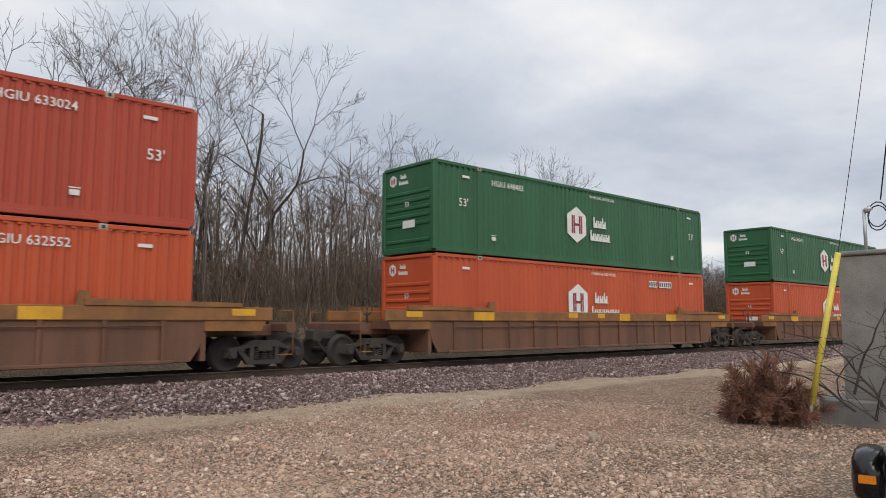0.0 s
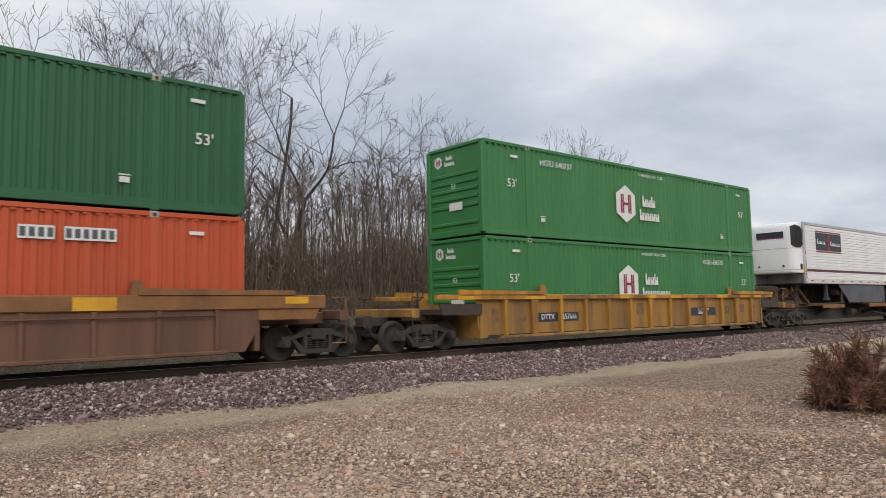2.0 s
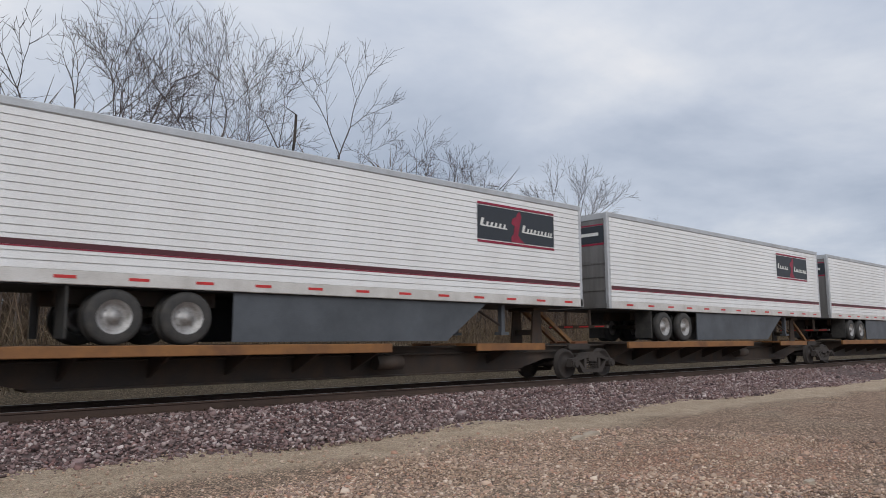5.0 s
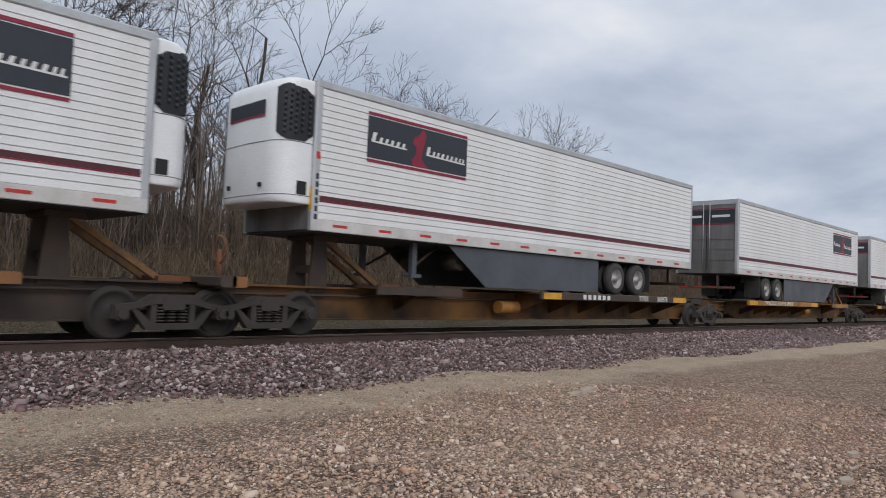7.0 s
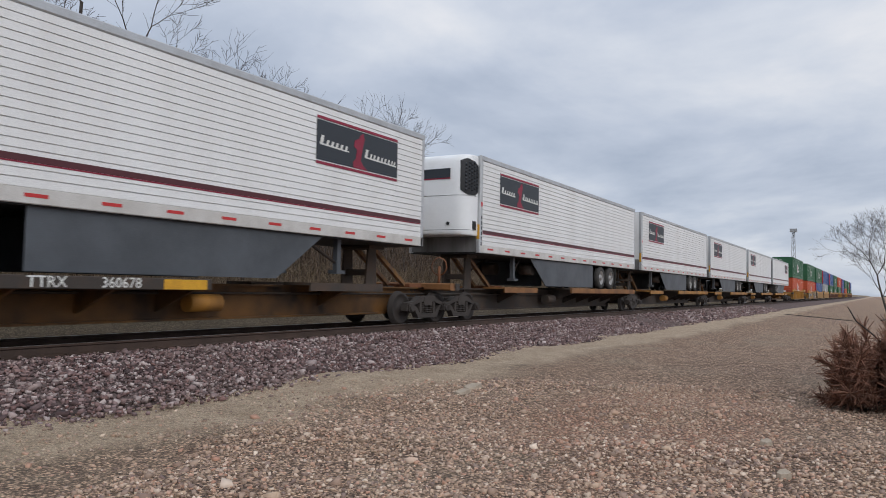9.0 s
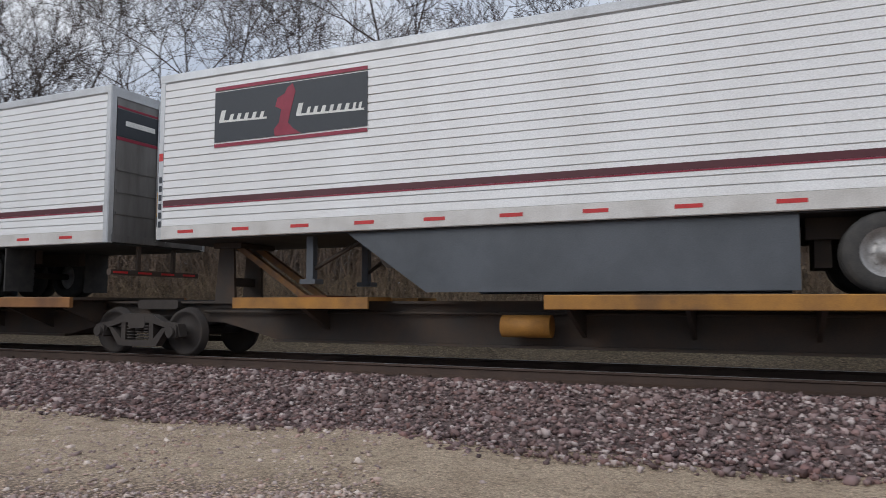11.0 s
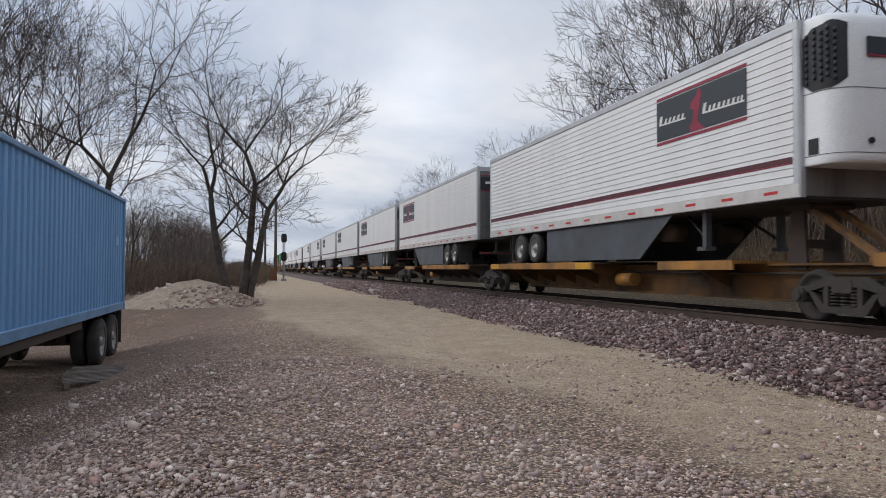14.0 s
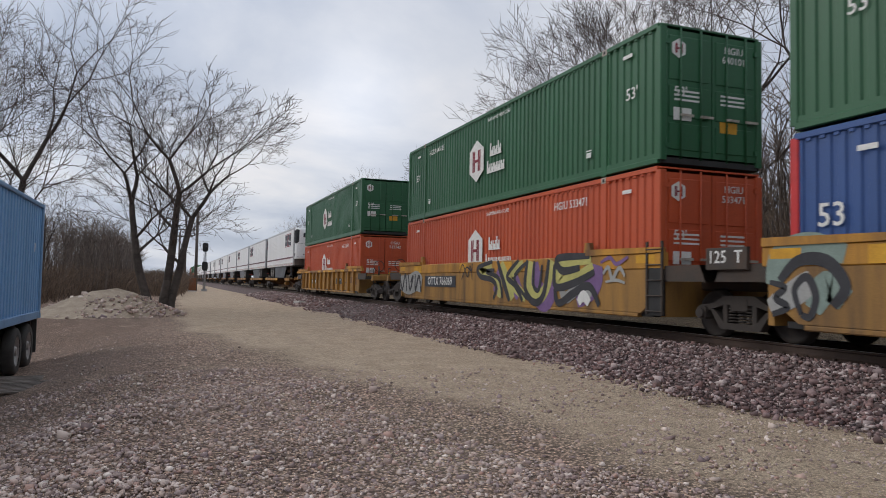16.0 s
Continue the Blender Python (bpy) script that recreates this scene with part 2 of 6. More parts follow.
# ---- mesh helpers ----
class Shape:
    """Collects the vertices and faces of one part."""

    def __init__(self):
        self.v, self.f, self.s = [], [], []

    def add(self, verts, faces, smooth=False):
        o = len(self.v)
        self.v += [tuple(p) for p in verts]
        self.f += [tuple(i + o for i in f) for f in faces]
        self.s += [smooth] * len(faces)
        return self

    def box(self, x0, y0, z0, x1, y1, z1, c=0.0):
        """A box whose edges along its longest side are cut by c."""
        if not c:
            v = [(x, y, z) for x in (x0, x1) for y in (y0, y1) for z in (z0, z1)]
            return self.add(v, [(0, 1, 3, 2), (4, 6, 7, 5), (0, 4, 5, 1), (2, 3, 7, 6), (0, 2, 6, 4), (1, 5, 7, 3)])
        d = [(x1 - x0, 0), (y1 - y0, 1), (z1 - z0, 2)]
        ax = max(d)[1]
        lo, hi = [(x0, x1), (y0, y1), (z0, z1)][ax]
        (a0, a1), (b0, b1) = [r for k, r in enumerate(((x0, x1), (y0, y1), (z0, z1))) if k != ax]
        ring = [(a0 + c, b0), (a1 - c, b0), (a1, b0 + c), (a1, b1 - c), (a1 - c, b1), (a0 + c, b1), (a0, b1 - c), (a0, b0 + c)]
        return self.prism(ring, ax, lo, hi)

    def prism(self, ring, axis, lo, hi):
        """A closed outline in the plane across an axis, drawn out along it."""
        def put(a, b, h):
            return [(h, a, b), (a, h, b), (a, b, h)][axis]
        n = len(ring)
        v = [put(a, b, lo) for a, b in ring] + [put(a, b, hi) for a, b in ring]
        f = [(i, (i + 1) % n, n + (i + 1) % n, n + i) for i in range(n)]
        f += [tuple(range(n - 1, -1, -1)), tuple(range(n, 2 * n))]
        return self.add(v, f)

    def tube(self, p, q, r0, r1=None, n=8, caps=True, smooth=True):
        r1 = r0 if r1 is None else r1
        p, q = Vector(p), Vector(q)
        d = (q - p).normalized()
        a = d.orthogonal().normalized()
        b = d.cross(a)
        v = []
        for c, r in ((p, r0), (q, r1)):
            v += [c + a * (r * math.cos(k * math.tau / n)) + b * (r * math.sin(k * math.tau / n)) for k in range(n)]
        self.add(v, [(i, (i + 1) % n, n + (i + 1) % n, n + i) for i in range(n)], smooth)
        if caps:
            o = len(self.v) - 2 * n
            self.f += [tuple(o + i for i in range(n - 1, -1, -1)), tuple(o + n + i for i in range(n))]
            self.s += [False, False]
        return self

    def lathe(self, prof, centre, axis=1, n=20):
        """Turns a profile of (radius, offset) round an axis."""
        o = len(self.v)
        for r, h in prof:
            for k in range(n):
                c, s = r * math.cos(k * math.tau / n), r * math.sin(k * math.tau / n)
                p = [(h, c, s), (c, h, s), (c, s, h)][axis]
                self.v.append((p[0] + centre[0], p[1] + centre[1], p[2] + centre[2]))
        for j in range(len(prof) - 1):
            for k in range(n):
                self.f.append((o + j * n + k, o + j * n + (k + 1) % n, o + (j + 1) * n + (k + 1) % n, o + (j + 1) * n + k))
                self.s.append(True)
        return self

    def wave(self, x0, x1, y, z0, z1, pitch, depth, out=-1, flat=0.55):
        """A sheet with trapezoid corrugations across x, standing at y and pressed towards out."""
        n = max(1, round((x1 - x0) / pitch))
        p = (x1 - x0) / n
        xs = []
        for i in range(n):
            b = x0 + i * p
            r = p * (1 - flat) / 4
            xs += [(b, 0), (b + p * flat / 2, 0), (b + p * flat / 2 + r, 1), (b + p * flat + r, 1), (b + p * flat + 2 * r, 0)]
        xs.append((x1, 0))
        o = len(self.v)
        for x, k in xs:
            self.v += [(x, y - out * depth * k, z0), (x, y - out * depth * k, z1)]
        m = len(xs)
        self.f += [(o + 2 * i, o + 2 * i + 2, o + 2 * i + 3, o + 2 * i + 1) for i in range(m - 1)]
        self.s += [False] * (m - 1)
        return self

    def mesh(self, name, material):
        me = bpy.data.meshes.new(name)
        me.from_pydata(self.v, [], self.f)
        me.polygons.foreach_set("use_smooth", self.s)
        bm = bmesh.new()
        bm.from_mesh(me)
        bmesh.ops.recalc_face_normals(bm, faces=bm.faces)
        bm.to_mesh(me)
        bm.free()
        me.materials.append(material)
        return me


def part(name, shape, material, parent, label="", at=None):
    ob = new(name, shape if isinstance(shape, bpy.types.Mesh) else shape.mesh(name, material))
    ob.parent = parent
    if at is not None:
        ob.matrix_basis = at
    return tagged(ob, label) if label else ob


def thing(name, label, category, group="", m=None, kind=""):
    ob = new(name)
    ob.empty_display_size = 0.3
    if m is not None:
        ob.matrix_basis = m
    return tagged(ob, label, category, group, kind)


LETTERS = {}


def lettering(text, height, material):
    """A flat mesh of the words, in the x-z plane, centred, facing -y."""
    key = (text, height, material.name)
    if key not in LETTERS:
        cu = bpy.data.curves.new("lettering", "FONT")
        cu.body, cu.size, cu.align_x, cu.align_y = text, height * 1.38, "CENTER", "CENTER"
        cu.resolution_u = 2
        cu.offset = height * 0.012
        ob = bpy.data.objects.new("lettering", cu)
        scene.collection.objects.link(ob)
        me = bpy.data.meshes.new_from_object(ob.evaluated_get(bpy.context.evaluated_depsgraph_get()))
        bpy.data.objects.remove(ob)
        me.transform(Matrix.Rotation(radians(90), 4, "X"))
        me.materials.clear()
        me.materials.append(material)
        LETTERS[key] = me
    return LETTERS[key]


def marking(name, text, height, x, y, z, parent, material, turn=0, label=""):
    return part(name, lettering(text, height, material), material, parent, label, pose(x, y, z, 0, 0, turn))


# ---- containers ----
CL, CW, CH = 16.15, 2.6, 2.88
POST = 1.98


def emblem(parent, x, y, z, s, turn=0, cut=False, names=("emblem", "word_bar")):
    """A white six-sided plate with two dark red uprights and a crossbar, and two white bars beside it."""
    hexa = [(0, 1), (0.83, 0.52), (0.83, -0.52), (0, -1), (-0.83, -0.52), (-0.83, 0.52)]
    if cut:
        hexa = [(0, 1), (0.88, 0.5), (0.88, -0.85), (-0.88, -0.85), (-0.88, 0.5)]
    m = pose(x, y, z, 0, 0, turn)
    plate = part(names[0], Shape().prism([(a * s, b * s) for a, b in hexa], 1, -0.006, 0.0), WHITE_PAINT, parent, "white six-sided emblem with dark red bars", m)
    sh = Shape().box(-0.19 * s, -0.013, -0.07 * s, 0.18 * s, -0.009, 0.07 * s)
    for a in (-0.46, 0.18):
        sh.box(a * s, -0.012, -0.5 * s, (a + 0.13) * s, -0.008, 0.5 * s).box((a + 0.17) * s, -0.012, -0.5 * s, (a + 0.28) * s, -0.008, 0.5 * s)
    part("emblem_mark", sh, RED_MARK, plate, "dark red barred mark")
    return plate


def word_bars(parent, x, y, z, s, turn=0, inc=False):
    """Plain letter-like blocks in two lines where a company name stands."""
    m = pose(x, y, z, 0, 0, turn)
    def blocks(widths, x0, z0, h, drop=()):
        ring = [(x0, z0)]
        a = x0
        for k, w in enumerate(widths):
            hh = h if k == 0 or k in drop else h * 0.7
            ring += [(a, z0 + hh), (a + w * 0.30, z0 + hh), (a + w * 0.30, z0 + h * 0.44), (a + w * 0.62, z0 + h * 0.44), (a + w * 0.62, z0 + h * 0.7), (a + w * 0.92, z0 + h * 0.7), (a + w * 0.92, z0 + h * 0.09)]
            a += w * 1.08
            ring.append((a, z0 + h * 0.09))
        ring.append((a, z0))
        return Shape().prism(ring, 1, -0.006, 0)
    part("word_bar", blocks([0.34 * s, 0.3 * s, 0.3 * s], 0.25 * s, 0.08 * s, 0.5 * s, (2,)), WHITE_PAINT, parent, "white company word block", m)
    low = [0.34 * s, 0.24 * s, 0.28 * s, 0.28 * s, 0.3 * s] + ([0.1 * s, 0.26 * s, 0.24 * s] if inc else [])
    part("word_bar", blocks(low, 0.0, -0.55 * s, 0.5 * s), WHITE_PAINT, parent, "white company word block", m)


def container(paint, label, number="", number_at="upper", emblem_z=1.5, inc=False, big=1.0):
    root = thing("shipping_container", label, "container", "containers on the train")
    y0, y1 = -CW / 2, CW / 2
    # corrugated sides in three bays between the lifting posts
    for side, out in ((y0 + 0.035, -1), (y1 - 0.035, 1)):
        sh = Shape()
        for a, b in ((0.14, POST - 0.09), (POST + 0.09, CL - POST - 0.09), (CL - POST + 0.09, CL - 0.14)):
            sh.wave(a, b, side, 0.2, CH - 0.1, 0.235, 0.032, out)
        part("side_panel", sh, paint, root)
    for s in (-1, 1):
        e = s * CW / 2
        part("bottom_rail", Shape().box(0.1, min(e, e - s * 0.09), 0.03, CL - 0.1, max(e, e - s * 0.09), 0.14, 0.012).box(0.1, min(e - s * 0.015, e - s * 0.08), 0.14, CL - 0.1, max(e - s * 0.015, e - s * 0.08), 0.235), paint, root)
        sh = Shape().box(0.1, min(e, e - s * 0.07), CH - 0.11, CL - 0.1, max(e, e - s * 0.07), CH - 0.005, 0.012)
        for k in range(64):
            sh.box(0.3 + k * 0.245, min(e - s * 0.012, e - s * 0.06), CH - 0.155, 0.39 + k * 0.245, max(e - s * 0.012, e - s * 0.06), CH - 0.105)
        part("top_rail", sh, paint, root)
        for x in (0.0, CL - 0.16):
            part("corner_post", Shape().box(x, min(e, e - s * 0.16), 0.1, x + 0.16, max(e, e - s * 0.16), CH - 0.08, 0.02), REFLECT_RED if paint is BLUE_BOX and not x else paint, root)
        for x in (POST - 0.09, CL - POST - 0.09):
            part("lifting_post", Shape().box(x, min(e - s * 0.002, e - s * 0.1), 0.1, x + 0.18, max(e - s * 0.002, e - s * 0.1), CH - 0.08, 0.015), paint, root)
            for z in (0.0, CH - 0.14):
                part("corner_casting", Shape().box(x - 0.01, min(e + s * 0.004, e - s * 0.15), z, x + 0.17, max(e + s * 0.004, e - s * 0.15), z + 0.14, 0.01), CASTING if z else paint, root)
                # a raised dark block gives the shade inside the slot by colour
                if z:
                    part("casting_slot", Shape().box(x + 0.045, min(e + s * 0.008, e - s * 0.01), z + 0.035, x + 0.115, max(e + s * 0.008, e - s * 0.01), z + 0.105), GAP_DARK, root)
    part("roof", Shape().box(0.05, y0 + 0.05, CH - 0.05, CL - 0.05, y1 - 0.05, CH - 0.015), paint, root)
    part("floor", Shape().box(0.05, y0 + 0.06, 0.04, CL - 0.05, y1 - 0.06, 0.16), GAP_DARK, root)
    # front wall with pressed horizontal ribs
    sh = Shape().box(0.05, y0 + 0.14, 0.1, 0.09, y1 - 0.14, CH - 0.08)
    sh.box(0.0, y0 + 0.15, 0.03, 0.09, y1 - 0.15, 0.22, 0.015).box(0.0, y0 + 0.15, CH - 0.12, 0.09, y1 - 0.15, CH - 0.01, 0.015)
    part("front_wall", sh, paint, root)
    for k, z in enumerate((0.42, 0.95, 1.2, 1.45, 1.7, 1.95)):
        part("front_rib", Shape().prism([(0.055, z - 0.07), (0.012, z - 0.035), (0.012, z + 0.035), (0.055, z + 0.07)], 1, y0 + 0.24, y1 - 0.24), paint, root)
    # doors at the rear
    for s in (-1, 1):
        a, b = sorted((s * 0.012, s * (CW / 2 - 0.15)))
        door = part("door", Shape().box(CL - 0.09, a, 0.2, CL - 0.04, b, CH - 0.12), paint, root)
        for z0, z1 in ((0.32, 0.86), (0.98, 1.62), (1.74, CH - 0.24)):
            part("door_panel", Shape().box(CL - 0.05, a + 0.08, z0, CL - 0.025, b - 0.08, z1, 0.012), paint, door)
        for t in (0.3, 0.74):
            y = a + (b - a) * t
            part("locking_bar", Shape().tube((CL + 0.0, y, 0.12), (CL + 0.0, y, CH - 0.08), 0.018, n=6), paint, door)
            part("lock_handle", Shape().box(CL + 0.01, y - 0.02, 1.0, CL + 0.035, y + 0.3, 1.05), CASTING, door)
        for z in (0.35, 2.45):
            part("hinge", Shape().box(CL - 0.06, (b if s > 0 else a) - 0.06, z, CL + 0.005, (b if s > 0 else a) + 0.06, z + 0.1), paint, door)
        part("door_plate", Shape().box(CL - 0.024, a + 0.18, 0.92 if s < 0 else 0.75, CL - 0.018, a + 0.62, 1.18 if s < 0 else 0.98), WHITE_PAINT if s < 0 else YELLOW_MARK, door)
        for k in range(3):
            part("notice_bar", Shape().box(CL - 0.024, a + 0.2, 1.32 + k * 0.09, CL - 0.019, a + 0.82, 1.36 + k * 0.09), WHITE_PAINT, door)
    marking("length_marking", "53'", 0.2, CL - 0.014, -0.8, 1.5, root, WHITE_PAINT, 90)
    emblem(root, CL - 0.016, -0.85, CH - 0.5, 0.2, 90)
    if number:
        marking("number_marking", number.replace(" ", "\n"), 0.15, CL - 0.014, 0.55, CH - 0.5, root, WHITE_PAINT, 90)
    # markings on both long sides and the front
    for s in (-1, 1):
        y, turn = s * (CW / 2 + 0.006), 0 if s < 0 else 180
        def X(x):
            return x if s < 0 else CL - x
        if paint is BLUE_BOX:
            marking("length_marking", "53", 0.36, X(0.76), y, 1.55, root, WHITE_PAINT, turn)
            pl8 = part("number_panel", Shape().box(-0.24, -0.004, -0.18, 0.24, 0, 0.18), WHITE_PAINT, root, "white number panel", pose(X(0.73), y, 1.08, 0, 0, turn))
            part("number_bar", Shape().box(-0.17, -0.006, -0.12, -0.11, -0.003, 0.14).box(-0.03, -0.006, -0.12, 0.03, -0.003, 0.14).box(0.11, -0.006, -0.12, 0.17, -0.003, 0.14), SKIRT, pl8)
        elif not (inc and paint is ORANGE):
            marking("length_marking", "53'", 0.26, X(1.25), y, 1.62, root, WHITE_PAINT, turn)
            marking("length_marking", "53'", 0.26, X(CL - 0.95), y, 1.62, root, WHITE_PAINT, turn)
        if inc and not number:
            for x, w in ((CL - 4.15, 0.62), (CL - 3.2, 0.95)):
                pl8 = part("number_panel", Shape().box(-w / 2, -0.004, -0.13, w / 2, 0, 0.13), WHITE_PAINT, root, "white number panel", pose(X(x), y, CH - 0.55, 0, 0, turn))
                for k in range(round(w / 0.155)):
                    part("number_bar", Shape().box(-w / 2 + 0.03 + k * 0.155, -0.006, -0.09, -w / 2 + 0.13 + k * 0.155, -0.003, 0.09), SKIRT, pl8)
        marking("notice_marking", "WARNING HIGH CUBE", 0.11, X(8.6), y, CH - 0.3, root, WHITE_PAINT, turn)
        for x in (1.35, CL - 1.1):
            part("notice_bar", Shape().box(-0.16, -0.004, -0.04, 0.16, 0, 0.04), WHITE_PAINT, root, "", pose(X(x), y, CH - 0.42, 0, 0, turn))
        part("notice_bar", Shape().box(-0.1, -0.004, -0.1, 0.1, 0, 0.02).box(-0.12, -0.004, 0.05, 0.12, 0, 0.075), WHITE_PAINT, root, "", pose(X(2.6), y, 0.62, 0, 0, turn))
        part("notice_bar", Shape().box(-0.1, -0.004, -0.1, 0.1, 0, 0.02).box(-0.12, -0.004, 0.05, 0.12, 0, 0.075), WHITE_PAINT, root, "", pose(X(CL - 2.6), y, 0.62, 0, 0, turn))
        if number:
            marking("number_marking", number, 0.2, X(3.3 if number_at == "upper" else CL - 3.4), y, CH - 0.47, root, WHITE_PAINT, turn)
        if paint is BLUE_BOX:
            continue
        emblem(root, X(7.0), y, emblem_z, 0.67 * big, turn)
        word_bars(root, X(7.82), y, emblem_z - 0.08, 0.8 * big, turn, inc)
    emblem(root, 0.046, 0.75, CH - 0.45, 0.2, -90)
    word_bars(root, 0.046, 0.45, CH - 0.45, 0.3, -90)
    part("notice_bar", Shape().box(-0.3, -0.004, -0.12, 0.3, 0, 0.12), WHITE_PAINT, root, "white notice plate", pose(0.008, -0.1, 0.95, 0, 0, -90))
    marking("length_marking", "53", 0.16, 0.008, 0.0, 1.58, root, WHITE_PAINT, -90)
    return root


SPRAY_STENCIL = mat("faded_stencil_white", (0.34, 0.31, 0.28), 0.7, dark=(0.12, 0.08, 0.06), scale=9, amount=1.0)
# ---- wheels and trucks ----
WHEEL = Shape().lathe([(0.05, -0.05), (0.12, -0.06), (0.14, -0.02), (0.33, 0.0), (0.36, -0.045), (0.42, -0.045), (0.425, 0.05), (0.46, 0.06), (0.46, 0.085), (0.36, 0.085), (0.33, 0.03), (0.1, 0.06), (0.05, 0.06)], (0, 0, 0), 1, 24).mesh("wheel", WHEEL_STEEL)


def side_frame():
    sh = Shape()
    # two triangular openings are left between the arms
    sh.prism([(-1.05, 0.36), (-0.98, 0.58), (-0.62, 0.62), (-0.35, 0.76), (0.35, 0.76), (0.62, 0.62), (0.98, 0.58), (1.05, 0.36), (0.8, 0.36), (0.74, 0.5), (0.34, 0.6), (-0.34, 0.6), (-0.74, 0.5), (-0.8, 0.36)], 1, -0.09, 0.09)
    sh.prism([(-0.72, 0.52), (-0.6, 0.5), (-0.36, 0.28), (0.36, 0.28), (0.6, 0.5), (0.72, 0.52), (0.46, 0.17), (-0.46, 0.17)], 1, -0.085, 0.085)
    for s in (-1, 1):
        sh.box(s * 0.34 - 0.05, -0.08, 0.26, s * 0.34 + 0.05, 0.08, 0.62)
        sh.box(s * 0.88 - 0.11, -0.14, 0.33, s * 0.88 + 0.11, 0.1, 0.56, 0.03)
        sh.tube((s * 0.88, -0.2, 0.44), (s * 0.88, -0.1, 0.44), 0.09, n=10)
    return sh.mesh("side_frame", TRUCK_STEEL)


SIDE_FRAME = side_frame()


def spring_nest():
    sh = Shape()
    for x in (-0.2, 0.0, 0.2):
        for k in range(5):
            sh.lathe([(0.07, 0.30 + k * 0.055), (0.095, 0.315 + k * 0.055), (0.07, 0.335 + k * 0.055)], (x, 0, 0), 2, 8)
    return sh.mesh("spring_nest", TRUCK_STEEL)


SPRINGS = spring_nest()
BOLSTER = Shape().box(-0.2, -1.1, 0.5, 0.2, 1.1, 0.72, 0.03).tube((0, 0, 0.7), (0, 0, 0.86), 0.22, n=12).mesh("bolster", TRUCK_STEEL)
AXLE = Shape().tube((0, -1.02, 0.44), (0, 1.02, 0.44), 0.075, n=8).mesh("axle", WHEEL_STEEL)


def truck(parent, x):
    """A two-axle truck under a car, its wheels on the rails; z counts from the rail top."""
    tr = part("truck", BOLSTER, None, parent, "", pose(x, 0, 0))
    for s in (-1, 1):
        part("side_frame", SIDE_FRAME, None, tr, "", pose(0, s * 1.0, 0))
        part("spring_nest", SPRINGS, None, tr, "", pose(0, s * 1.0, 0))
        part("axle", AXLE, None, tr, "", pose(s * 0.88, 0, 0))
        for t in (-1, 1):
            part("wheel", WHEEL, None, tr, "", pose(s * 0.88, t * 0.76, 0.425, 0, 0, 0 if t < 0 else 180))
    return tr


def brake_gear(car, x, s):
    """Hose, coupler and hand-hold steps at one car end; s points outwards."""
    part("coupler", Shape().box(min(x, x + s * 0.8), -0.12, 0.72, max(x, x + s * 0.8), 0.12, 0.98, 0.03).box(min(x + s * 0.62, x + s * 0.92), -0.2, 0.68, max(x + s * 0.62, x + s * 0.92), 0.2, 1.02, 0.05), TRUCK_STEEL, car)
    sh = Shape()
    pts = [Vector((x + s * (0.1 + 0.8 * k / 7), -0.35, 0.75 - 0.4 * math.sin(math.pi * k / 7))) for k in range(8)]
    for a, b in zip(pts, pts[1:]):
        sh.tube(a, b, 0.025, n=6, caps=False)
    part("air_hose", sh, RUBBER, car)


def band(sh, pts, w, y):
    """A flat painted stroke of width w along a smooth line through points in the x-z plane."""
    line = []
    n = len(pts)
    for i in range(n - 1):
        p0, p1, p2, p3 = (Vector(pts[max(i - 1, 0)]), Vector(pts[i]), Vector(pts[i + 1]), Vector(pts[min(i + 2, n - 1)]))
        for k in range(6):
            t = k / 6
            line.append(0.5 * ((2 * p1) + (p2 - p0) * t + (2 * p0 - 5 * p1 + 4 * p2 - p3) * t * t + (3 * p1 - p0 - 3 * p2 + p3) * t ** 3))
    line.append(Vector(pts[-1]))
    v = []
    for i, p in enumerate(line):
        d = (line[min(i + 1, len(line) - 1)] - line[max(i - 1, 0)]).normalized()
        nrm = Vector((-d.y, d.x)) * w * (0.35 + 0.65 * math.sin(math.pi * (0.15 + 0.7 * i / len(line)))) / 2
        v += [(p.x + nrm.x, y, p.y + nrm.y), (p.x - nrm.x, y, p.y - nrm.y)]
    sh.add(v, [(2 * i, 2 * i + 2, 2 * i + 3, 2 * i + 1) for i in range(len(line) - 1)])


def graffiti(car, strokes):
    """Spray-painted strokes in layers: (paint, width, points along the stroke)."""
    for k, (paint, w, pts) in enumerate(strokes):
        sh = Shape()
        band(sh, pts, w, -1.5035 - 0.0007 * k)
        part("graffiti_stroke", sh, paint, car)


